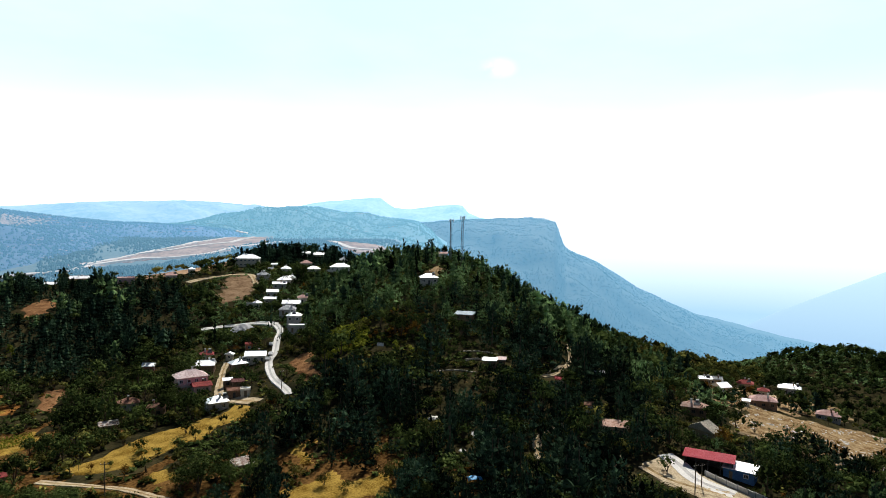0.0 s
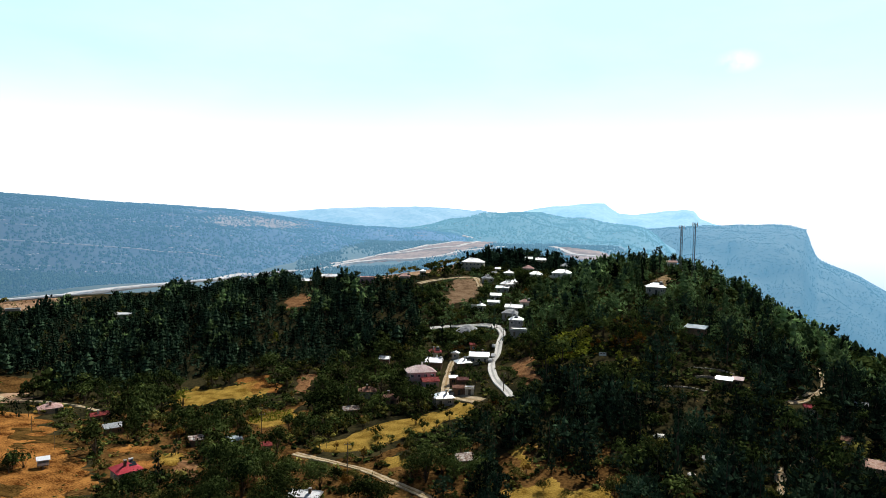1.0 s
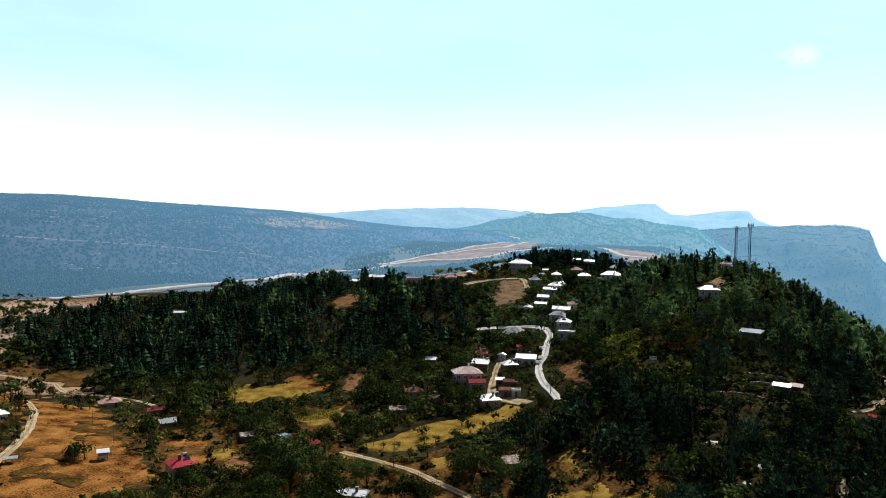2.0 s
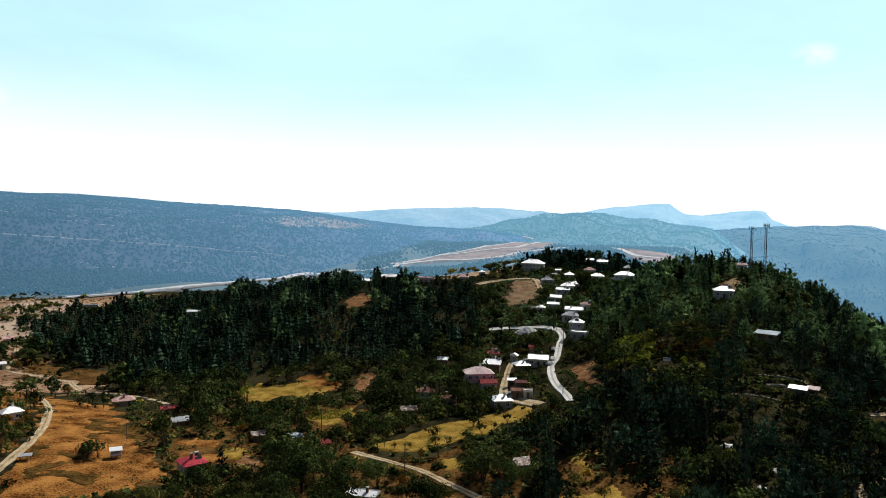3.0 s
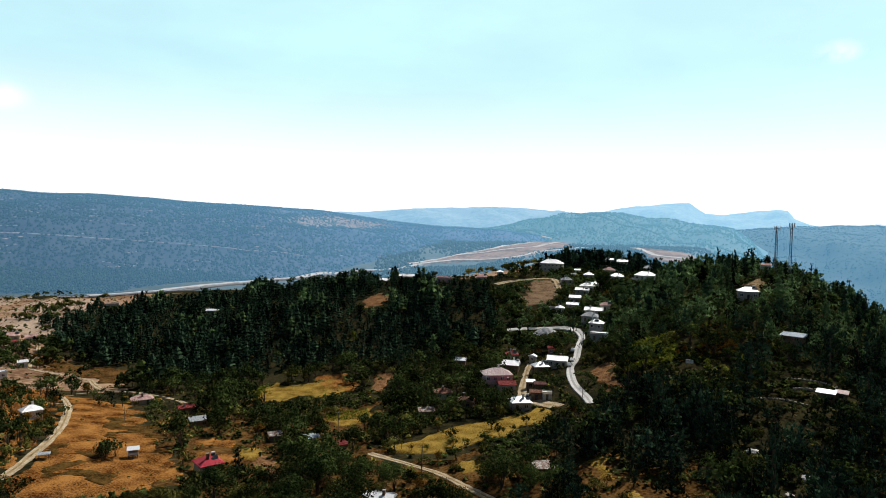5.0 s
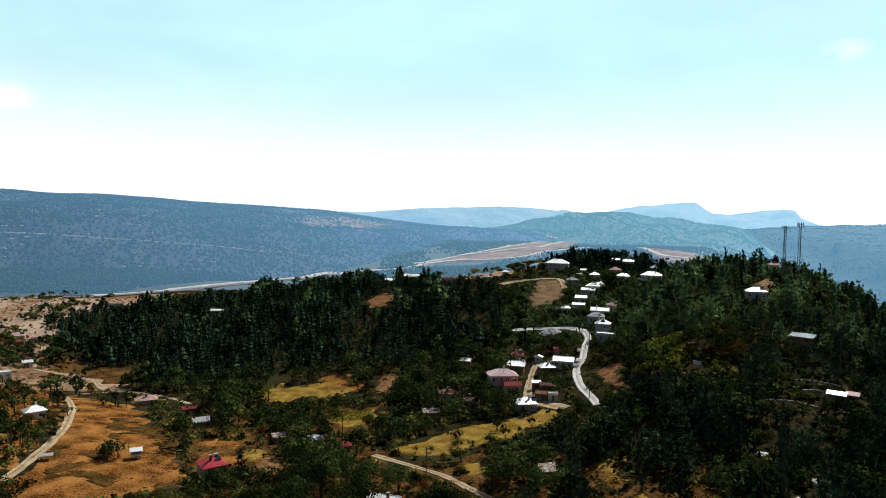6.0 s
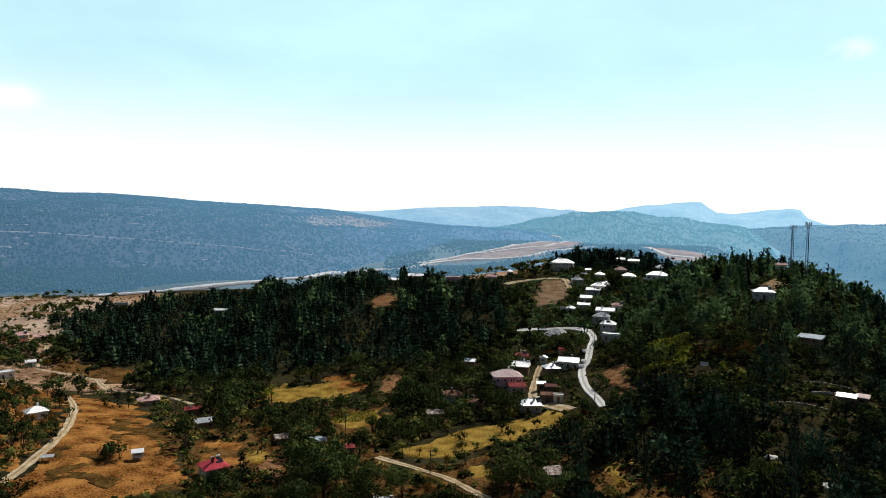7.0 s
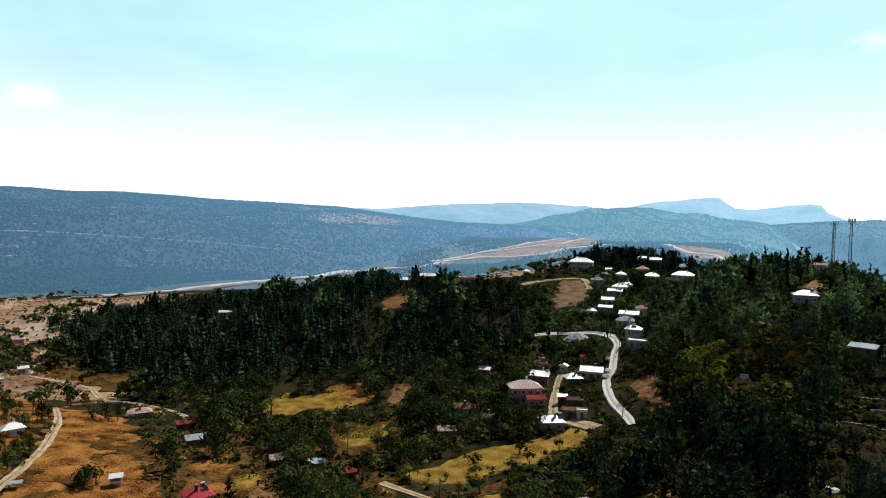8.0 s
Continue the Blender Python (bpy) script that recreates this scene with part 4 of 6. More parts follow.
    over = 0.15 if kind == "flat" else 0.45
    rf = part("roof", slab_roof(w, d, h, rise, over, kind), ROOFS[roof], ob)
    if kind == "flat":
        for b in ((-w / 2 - 0.15, w / 2 + 0.15, -d / 2 - 0.15, -d / 2 + 0.05, h + 0.25, h + 0.6), (-w / 2 - 0.15, w / 2 + 0.15, d / 2 - 0.05, d / 2 + 0.15, h + 0.25, h + 0.6),
                  (-w / 2 - 0.15, -w / 2 + 0.05, -d / 2 + 0.05, d / 2 - 0.05, h + 0.25, h + 0.6), (w / 2 - 0.05, w / 2 + 0.15, -d / 2 + 0.05, d / 2 - 0.05, h + 0.25, h + 0.6)):
            part("parapet", box(*b), wm, ob)
    elif kind in ("hip", "gable"):
        k = (w / 2 + over) if kind == "gable" else max(0.1, w / 2 - d / 2)
        part("ridge_cap", bar((-k, 0, h + 0.16 + rise), (k, 0, h + 0.16 + rise), 0.11), ROOFS[roof], rf)
        cx, cy = rng.uniform(-0.3, 0.3) * w, rng.choice((-0.2, 0.2)) * d
        if w > 4.2:
            ch = part("chimney", box(cx - 0.3, cx + 0.3, cy - 0.3, cy + 0.3, h + rise * 0.3, h + rise + 0.9), WALLS["whitewall" if rng.random() < 0.6 else "brownwall"], ob)
            if rng.random() < 0.45:
                tk = part("water_tank", bar((cx + 1.3, 0.05, h + rise + 0.5), (cx + 2.4, 0.05, h + rise + 0.5), 0.3, 12), PAINT, ob)
                part("tank_stand", box(cx + 1.4, cx + 2.3, -0.2, 0.3, h + rise - 0.3, h + rise + 0.2), STEEL, tk)
                part("solar_panel", solar_sheet(cx + 1.85, h + rise * 0.75), GLASS, tk)
            part("chimney_cap", box(cx - 0.38, cx + 0.38, cy - 0.38, cy + 0.38, h + rise + 0.905, h + rise + 1.02), WALLS["greywall"], ch)
    return ob


house(-94.6, 243.6, 35, 11.0, 7.0, 5.7, "hip", "palepink", "pinkwall", "two-storey pink rendered house with a faded pink hipped roof")
house(-88.7, 238.8, 34, 6.1, 4.2, 2.7, "gable", "red", "pinkwall", "low annex with a dark red roof beside the pink house")
house(-96.8, 264.8, 12, 7.2, 5.8, 3.6, "gable", "white", "brownwall", "brown house with a white sheet-metal roof")
house(-102.4, 282.0, 20, 5.2, 4.7, 2.7, "hip", "red", "cream", "small house with a red hipped roof")
house(-91.2, 278.1, 88, 1.4, 3.0, 2.5, "gable", "white", "cream", "long narrow shed with a grey-white roof")
house(-77.0, 267.4, 12, 7.8, 5.5, 2.9, "gable", "white", "cream", "house with a broad bright white metal roof")
house(-82.5, 261.7, 38, 5.9, 4.7, 2.7, "hip", "white", "brownwall", "house with a white hipped roof among trees")
house(-85.6, 287.0, 22, 2.7, 2.6, 2.9, "gable", "red", "orange", "small orange-red house behind the trees")
house(-79.4, 239.7, 24, 2.8, 2.6, 2.7, "gable", "white", "brownwall", "small house with a white roof by the lane")
house(-74.1, 234.7, 24, 3.7, 3.0, 2.7, "gable", "darkred", "brownwall", "house with a dark red-brown roof by the lane")
house(-71.9, 223.9, 20, 4.1, 2.9, 2.7, "gable", "brown", "brownwall", "house with a rusty brown roof by the lane")
house(-67.8, 223.4, 17, 3.1, 2.6, 2.3, "flat", "white", "cream", "small flat-roofed white outbuilding")
house(-74.3, 213.6, 35, 6.4, 5.1, 2.7, "hip", "white", "greywall", "grey house with a weathered white roof above the field")
house(-110.1, 227.6, 30, 6.2, 4.4, 2.5, "hip", "brown", "cream", "low house with a brown tiled roof")
house(-95.6, 216.0, 8, 5.8, 4.0, 2.5, "hip", "brown", "brownwall", "low house with a reddish brown tiled roof")
house(-122.9, 271.6, 14, 4.2, 3.8, 2.9, "gable", "white", "redwall", "small house with a pale roof and reddish walls")
house(-50.6, 164.3, 41, 4.3, 3.5, 2.2, "shed", "patch", "brownwall", "shack with a patched rusty sheet-metal roof")
house(-144.8, 481.6, 11, 16.9, 10.1, 6.0, "hip", "white", "cream", "large cream school building with a white roof")
house(-118.6, 429.1, 25, 6.6, 5.3, 2.7, "hip", "grey", "greywall", "grey house with a weathered hipped roof")
house(-105.8, 499.9, 12, 7.7, 6.2, 2.9, "hip", "pink", "cream", "house with a faded red hipped roof")
house(-109.7, 569.7, 11, 7.9, 5.6, 2.9, "gable", "white", "cream", "small house with a white roof below the pines")
house(-119.9, 567.0, 24, 6.0, 4.2, 2.9, "gable", "white", "cream", "small house with a white roof below the pines")
house(-88.9, 573.4, 9, 7.4, 6.0, 2.9, "hip", "grey", "cream", "house with a grey hipped roof")
house(-68.7, 431.1, 5, 11.2, 6.7, 6.0, "hip", "white", "whitewall", "large two-storey white house with a white roof")
house(-79.5, 451.6, 6, 3.6, 3.2, 2.7, "flat", "white", "whitewall", "small white outbuilding beside a large house")
house(-91.5, 458.2, 19, 8.2, 5.7, 3.1, "hip", "white", "cream", "house with a white hipped roof")
house(-110.5, 456.1, 14, 5.8, 4.7, 2.9, "hip", "white", "cream", "house with a white hipped roof")
house(-123.9, 476.6, 15, 3.3, 2.6, 2.7, "gable", "white", "cream", "small house with a white roof")
house(-120.2, 452.7, 15, 2.7, 2.6, 2.7, "gable", "grey", "cream", "small house with a grey roof")
house(-101.6, 415.3, 8, 7.4, 5.2, 3.2, "hip", "white", "cream", "house with a white hipped roof on the slope")
house(-102.1, 405.4, 8, 6.9, 4.1, 2.9, "gable", "white", "greywall", "low house with a white roof on the slope")
house(-98.7, 424.0, 7, 5.4, 3.8, 2.9, "hip", "white", "cream", "house with a white hipped roof on the slope")
house(-100.7, 383.7, 9, 5.5, 4.4, 3.1, "gable", "white", "greywall", "house with a white roof beside the road")
house(-98.0, 369.0, 9, 5.9, 3.5, 2.7, "gable", "white", "greywall", "low house with a bluish white roof")
house(-103.6, 362.7, 16, 3.9, 3.1, 2.7, "hip", "white", "cream", "small house with a white roof")
house(-108.2, 364.2, 17, 3.2, 2.6, 2.3, "flat", "white", "cream", "small outbuilding with a white roof")
house(-80.2, 343.6, 5, 7.7, 4.6, 3.1, "gable", "white", "greywall", "long house with a white roof")
house(-75.9, 350.1, 12, 4.2, 3.4, 3.1, "hip", "pink", "cream", "house with a faded red roof below the pines")
house(-79.9, 334.3, 5, 6.9, 5.5, 2.7, "hip", "grey", "greywall", "house with a dented grey metal roof")
house(-70.0, 305.5, 5, 6.2, 5.0, 5.6, "hip", "white", "greywall", "two-storey house with a white hipped roof beside the road")
house(-66.3, 295.7, 5, 7.4, 5.2, 2.9, "flat", "white", "greywall", "flat-roofed grey house at the top of the road")
house(-168.8, 436.6, 21, 4.2, 3.8, 2.9, "hip", "white", "cream", "small white house with a steep hipped roof")
house(-173.3, 414.5, 23, 6.7, 5.4, 2.7, "hip", "pink", "cream", "low house with a pale pink roof")
house(-198.4, 407.1, 26, 9.6, 7.7, 3.2, "flat", "pink", "pinkwall", "flat-roofed pinkish house behind the wood")
house(-300.0, 497.2, 36, 7.9, 6.4, 3.6, "gable", "white", "cream", "white house among the pines on the crest")
house(-250.5, 447.7, 29, 12.0, 6.2, 2.9, "gable", "white", "tan", "house with a pale roof among the pines on the crest")
house(-7.4, 304.9, 9, 7.8, 5.3, 3.3, "hip", "white", "greywall", "grey house with a white hipped roof near the hilltop")
house(8.6, 267.7, -16, 7.0, 4.6, 2.0, "shed", "bluewhite", "brownwall", "dark house with a bluish sheet roof on the wooded slope")
house(16.4, 228.6, -10, 4.4, 2.8, 2.1, "shed", "white", "brownwall", "house with a white sheet roof on the slope")
house(20.6, 230.9, -11, 2.8, 2.6, 2.1, "shed", "palepink", "brownwall", "annex with a faded reddish sheet roof on the slope")
house(-209.5, 131.9, 72, 5.5, 4.1, 2.5, "hip", "white", "whitewall", "small white house with a pale roof by the track")
house(-132.8, 131.7, 65, 5.8, 5.8, 2.5, "hip", "tent", "cream", "garden house with a red and white pyramid roof")
house(-171.4, 165.0, 58, 5.5, 3.3, 2.3, "shed", "grey", "brownwall", "low shed with a grey sheet roof")
house(-190.3, 176.9, 57, 5.4, 3.2, 2.3, "gable", "red", "brownwall", "low house with a crimson roof behind trees")
house(-217.4, 180.0, 56, 7.4, 4.4, 2.0, "hip", "pink", "tan", "low house with a pink tiled roof in a yard")
house(-328.4, 201.2, 69, 4.1, 3.2, 2.5, "gable", "white", "whitewall", "small white house at the edge of the fields")
house(-312.2, 180.6, 70, 5.9, 4.7, 2.7, "flat", "white", "whitewall", "white flat-roofed house at the edge of the fields")
house(-366.7, 219.1, 64, 4.2, 3.4, 2.5, "gable", "red", "cream", "small house with a red roof in the fields")
house(-381.0, 227.0, 60, 7.5, 5.0, 2.7, "hip", "pink", "cream", "low house with a faded red roof in the fields")
house(-372.0, 232.5, 60, 5.5, 4.2, 2.7, "gable", "pink", "whitewall", "low house with a faded red roof beside trees")
house(-434.0, 331.0, 45, 9.0, 5.0, 3.0, "flat", "grey", "greywall", "low grey farm building in the valley")
house(-337.1, 332.3, 31, 10.4, 4.2, 2.3, "shed", "white", "cream", "long low shed with a white roof in the wood")
house(-123.7, 163.7, 55, 3.9, 3.1, 2.5, "gable", "bluewhite", "redwall", "house with a bluish white roof and red lean-to")
house(-111.4, 162.5, 46, 2.2, 2.6, 2.3, "gable", "red", "brownwall", "small house with a dark red roof")
house(-104.5, 202.9, 35, 5.0, 3.0, 2.3, "shed", "patch", "brownwall", "low shed with a pale patched roof")
house(-136.1, 162.4, 50, 3.7, 2.6, 2.0, "shed", "patch", "brownwall", "ruined shed with broken pale roof sheets")
house(-81.3, 134.7, 13, 6.8, 3.4, 2.5, "gable", "white", "brownwall", "low barn with a white sheet-metal roof")
house(73.6, 178.4, -28, 12.4, 4.5, 3.1, "shed", "crimson", "darkwall", "open farm shed with a bright red sheet roof", open_front=True)
house(80.5, 174.4, -37, 7.6, 4.5, 2.7, "shed", "white", "bluewall", "blue cabin with a white roof beside the yard wall")
house(81.7, 202.5, 36, 4.2, 8.5, 2.9, "gable", "tan", "tanwall", "long house with a pale weathered ridge roof")
house(88.3, 227.9, -27, 8.0, 5.0, 2.9, "hip", "rust", "brownwall", "house with a rusty brown sheet roof")
house(51.2, 192.3, -15, 7.2, 4.4, 2.9, "shed", "rust", "tanwall", "house with a rust-striped sheet roof among trees")
house(125.1, 310.9, -12, 5.3, 3.7, 2.7, "gable", "white", "tanwall", "small house with a pale roof")
house(133.7, 319.4, -13, 5.5, 3.8, 2.7, "gable", "grey", "tanwall", "small house with a grey roof")
house(124.5, 290.8, 17, 5.2, 6.2, 2.7, "gable", "white", "tanwall", "long shed with a white roof")
house(157.0, 338.2, -25, 7.6, 5.3, 2.9, "hip", "red", "tanwall", "house with a dark red roof")
house(157.3, 319.2, -26, 5.0, 4.0, 2.9, "hip", "red", "cream", "small house with a red roof by the track")
house(134.4, 272.9, -20, 10.0, 6.0, 3.2, "hip", "pink", "brownwall", "house with a broad orange-red roof")
house(124.0, 265.7, -25, 2.5, 2.6, 2.2, "gable", "white", "cream", "small outbuilding with a pale roof")
house(187.2, 351.6, -28, 10.6, 6.3, 3.1, "hip", "white", "greywall", "house with a pale roof on the spur")
house(167.1, 281.5, -35, 8.9, 5.3, 2.7, "hip", "pink", "greywall", "low house with an orange-red roof")
house(40.2, 223.6, -0, 2.7, 2.6, 2.7, "gable", "crimson", "cream", "small house with a crimson roof among pines")
house(59.1, 245.7, -14, 3.1, 2.6, 2.7, "gable", "grey", "cream", "small house with a grey roof among pines")
house(46.3, 205.5, -13, 2.2, 2.6, 2.5, "gable", "brown", "cream", "small house with a reddish roof among pines")


# ---- masts, huts and small things ----
def on_ground(x, y, turn=0.0):
    return pose(x, y, float(ground_z(x, y)), 0, 0, turn)


def mast(x, y, height, turn, label, arms):
    """A lattice mast: three legs, girts and braces by bays, panel antennas near the top."""
    ob = thing("radio_mast", on_ground(x, y, turn), label, "mast", "hilltop masts")
    w0, w1 = 0.75, 0.5
    spot = lambda k, z: ((w0 + (w1 - w0) * z / height) * math.cos(k * math.tau / 3), (w0 + (w1 - w0) * z / height) * math.sin(k * math.tau / 3), z)
    for k in range(3):
        part("leg", bar(spot(k, -1.0), spot(k, height), 0.11), STEEL, ob)
    bays = int(height / 1.8)
    for b in range(bays):
        z0, z1 = b * height / bays, (b + 1) * height / bays
        bm = bmesh.new()
        for k in range(3):
            beam(bm, spot(k, z1), spot((k + 1) % 3, z1), 0.05)
            beam(bm, spot(k, z0), spot((k + 1) % 3, z1), 0.05)
        part("brace", bm, STEEL, ob)
    for k in range(arms):
        a = k * math.tau / arms
        z = height - 0.9
        arm = part("antenna_arm", bar((0, 0, z), (math.cos(a) * 1.5, math.sin(a) * 1.5, z), 0.06), STEEL, ob)
        bm = box(-0.16, 0.16, -0.1, 0.1, -1.0, 1.0)
        bmesh.ops.bevel(bm, geom=bm.edges[:], offset=0.04, segments=1, affect="EDGES")
        pn = part("panel_antenna", bm, PAINT, arm)
        pn.matrix_local = pose(math.cos(a) * 1.5, math.sin(a) * 1.5, z, 0, 0, math.degrees(a))
    part("footing", box(-1.3, 1.3, -1.3, 1.3, -1.2, 0.25), WALLS["greywall"], ob)
    return ob


mast(3.2, 356.0, 23.2, 20, "slim grey lattice mast on the wooded hilltop", 3)
mast(9.4, 352.0, 26.4, 50, "grey lattice mast with panel antennas on the hilltop", 4)
house(-1.0, 366.0, 6, 4.6, 3.2, 2.6, "gable", "pink", "whitewall", "small equipment house with a red and white roof below masts")


def stilt_hut(x, y, turn):
    """A small white hut on four posts, with a dark open front."""
    ob = thing("stilt_hut", on_ground(x, y, turn), "small white hut on posts in a dry field", "hut")
    for a in (-1.1, 1.1):
        for b in (-0.8, 0.8):
            part("post", bar((a, b, -0.3), (a, b, 1.0), 0.08), WOOD, ob)
    part("floor_deck", box(-1.4, 1.4, -1.05, 1.05, 1.0, 1.12), WOOD, ob)
    part("back_wall", box(-1.3, 1.3, 0.85, 0.95, 1.12, 2.5), PAINT, ob)
    for a in (-1.3, 1.2):
        part("side_wall", box(a, a + 0.1, -0.95, 0.85, 1.12, 2.5), PAINT, ob)
    part("front_panel", box(-1.2, 1.2, -0.95, -0.87, 1.12, 1.75), PAINT, ob)
    part("roof", slab_roof(2.8, 2.2, 2.5, 0.35, 0.25, "shed"), ROOFS["white"], ob)
    part("ladder", box(-0.3, 0.3, -1.5, -1.4, -0.2, 1.1), WOOD, ob)


stilt_hut(-158.0, 128.5, 52)


def low_table(x, y, turn):
    ob = thing("garden_shelter", on_ground(x, y, turn), "low shelter with a grey sheet roof beside the track", "shelter")
    for a in (-1.2, 1.2):
        for b in (-0.7, 0.7):
            part("post", bar((a, b, -0.3), (a, b, 1.5), 0.06), WOOD, ob)
    part("roof", slab_roof(2.7, 1.8, 1.5, 0.2, 0.15, "shed"), ROOFS["grey"], ob)


low_table(-172.4, 112.4, 50)


def signboard(x, y, turn):
    """A white board on two posts with a row of unreadable marks."""
    ob = thing("signboard", on_ground(x, y, turn), "white signboard with dark marks on the slope", "sign")
    for a in (-0.9, 0.9):
        part("post", bar((a, 0, -0.4), (a, 0, 2.2), 0.05), STEEL, ob)
    bd = part("board", box(-1.25, 1.25, -0.10, -0.05, 1.0, 2.3), PAINT, ob)
    for k in range(4):
        part("mark", box(-1.0 + k * 0.52, -0.65 + k * 0.52, -0.108, -0.1, 1.75, 2.0), DARKMETAL, bd)


signboard(-23.6, 244.0, 6)
ROADS.append((np.array([[-23.6, 244.0], [-23.6, 243.0]]), 3.0))


def heap(x, y, r, h, label, mat):
    """A heap of loose stone: a lumpy cone with a rounded top."""
    bm = bmesh.new()
    rows, n = 14, 40
    rings = []
    for i in range(rows):
        t = i / (rows - 1)
        ring = []
        for k in range(n):
            a = k * math.tau / n
            q = Vector((math.cos(a) * r * (1 - t) * 1.3, math.sin(a) * r * (1 - t), -0.5 + (h + 0.5) * (1 - (1 - t) ** 1.4)))
            ring.append(bm.verts.new(q + noise.noise_vector(q * 0.7) * 0.35 + noise.noise_vector(q * 2.5) * 0.12))
        rings.append(ring)
    for i in range(rows - 1):
        for k in range(n):
            bm.faces.new((rings[i][k], rings[i][(k + 1) % n], rings[i + 1][(k + 1) % n], rings[i + 1][k]))
    bmesh.ops.remove_doubles(bm, verts=bm.verts, dist=0.02)
    me = bpy.data.meshes.new("gravel_heap")
    bm.to_mesh(me)
    bm.free()
    me.materials.append(mat)
    ob = new("gravel_heap", me)
    ob.matrix_world = on_ground(x, y, 10)
    tagged(ob, label, "heap")
    HOUSES.append((x, y, r, float(ground_z(x, y)), h))


heap(-98.5, 321.5, 6.2, 4.4, "heap of grey gravel beside the road", GRAVEL)


def boulder(x, y, r, label, seed):
    """A pale limestone rock with broken faces."""
    rg = random.Random(seed)
    bm = bmesh.new()
    bmesh.ops.create_icosphere(bm, subdivisions=2, radius=r)
    for v in bm.verts:
        n = noise.noise(v.co * (1.3 / r) + Vector((seed, 0, 0)))
        v.co *= 1 + 0.8 * n + rg.uniform(-0.12, 0.12)
        v.co.z *= 0.5
        v.co.x *= 1.25
    me = bpy.data.meshes.new("boulder")
    bm.to_mesh(me)
    bm.free()
    me.materials.append(PALEROCK)
    ob = new("boulder", me)
    ob.matrix_world = on_ground(x, y, rg.uniform(0, 360))
    ROADS.append((np.array([[x, y], [x, y + 0.5]]), r * 1.6))
    return tagged(ob, label, "boulder")


PALEROCK = surface("pale_limestone", (0.50, 0.49, 0.46), (0.72, 0.71, 0.68), 0.5, 2.5, bump=0.8)
boulder(-2.9, 189.6, 1.4, "pale limestone boulder among dark trees", 3)
boulder(9.6, 181.0, 1.7, "large pale limestone boulder among dark trees", 8)
boulder(5.6, 171.0, 0.9, "small pale rock under the trees", 5)
for k, (bx, by, br) in enumerate(((108, 226, 0.8), (113, 236, 1.0), (121, 240, 0.9), (128, 236, 1.2), (133, 241, 0.8), (137, 233, 1.0), (122, 226, 0.7), (130, 222, 0.9), (141, 229, 1.1), (117, 216, 0.7), (126, 209, 0.9), (135, 214, 0.8), (147, 236, 0.9), (119, 203, 0.7))):
    boulder(bx, by, br, "pale limestone rock on the dry slope", 20 + k)


def pole(x, y, height, label, arm=True, turn=30):
    ob = thing("utility_pole", on_ground(x, y, turn), label, "pole", "utility poles")
    part("shaft", bar((0, 0, -0.6), (0, 0, height), 0.13 if arm else 0.07, 8), WOOD, ob)
    if arm:
        cross = part("crossarm", box(-0.9, 0.9, -0.16, -0.08, height - 0.6, height - 0.48), WOOD, ob)
        for k in (-0.8, 0.0, 0.8):
            part("insulator", bar((k, -0.12, height - 0.48), (k, -0.12, height - 0.3), 0.05), PAINT, cross)


pole(63.5, 161.8, 8.0, "tall wooden utility pole beside the farm track")
pole(66.9, 166.3, 6.5, "wooden utility pole beside the farm drive")
pole(-55.0, 222.0, 7.0, "wooden utility pole at the road's edge", turn=70)
pole(-72.3, 290.5, 7.0, "wooden utility pole at the top of the road", turn=80)
pole(-96.0, 171.0, 4.5, "thin wooden post beside a golden field", arm=False)
pole(-124.0, 178.5, 7.5, "wooden utility pole among trees", turn=50)
pole(-79.5, 152.5, 9.0, "wooden utility pole among shrubs", turn=20)
pole(-169.5, 141.5, 5.5, "thin wooden pole in a dry field", arm=False)
pole(-193.0, 153.0, 5.5, "thin wooden pole in a dry field", arm=False)
pole(-110.5, 372.0, 7.5, "wooden utility pole beside the upper road", turn=10)


def yard_wall(points, height, label):
    """A concrete yard wall in panels between piers."""
    ob = thing("yard_wall", on_ground(*points[0]), label, "wall")
    z0 = float(ground_z(*points[0]))
    line = along(points, 2.6)
    for (ax, ay), (bx, by) in zip(line, line[1:]):
        za, zb = float(ground_z(ax, ay)) - z0, float(ground_z(bx, by)) - z0
        a, b = Vector((ax - points[0][0], ay - points[0][1], za)), Vector((bx - points[0][0], by - points[0][1], zb))
        side = (b - a).cross(Vector((0, 0, 1))).normalized() * 0.1
        bm = bmesh.new()
        v = [bm.verts.new(p) for p in (a - side + Vector((0, 0, -0.5)), b - side + Vector((0, 0, -0.5)), b + side + Vector((0, 0, -0.5)), a + side + Vector((0, 0, -0.5)), a - side + Vector((0, 0, height)), b - side + Vector((0, 0, height)), b + side + Vector((0, 0, height)), a + side + Vector((0, 0, height)))]
        for f in ((3, 2, 1, 0), (4, 5, 6, 7), (0, 1, 5, 4), (1, 2, 6, 5), (2, 3, 7, 6), (3, 0, 4, 7)):
            bm.faces.new([v[i] for i in f])
        part("panel", bm, CONCRETE, ob)
        part("pier", box(a.x - 0.17, a.x + 0.17, a.y - 0.17, a.y + 0.17, a.z - 0.5, a.z + height + 0.12), WALLS["greywall"], ob)
    ROADS.append((line, 1.0))


yard_wall([(70.8, 173.6), (74.5, 169.0), (78.2, 164.6), (80.6, 161.8), (84.0, 157.0)], 1.5, "pale concrete yard wall beside the farm drive")


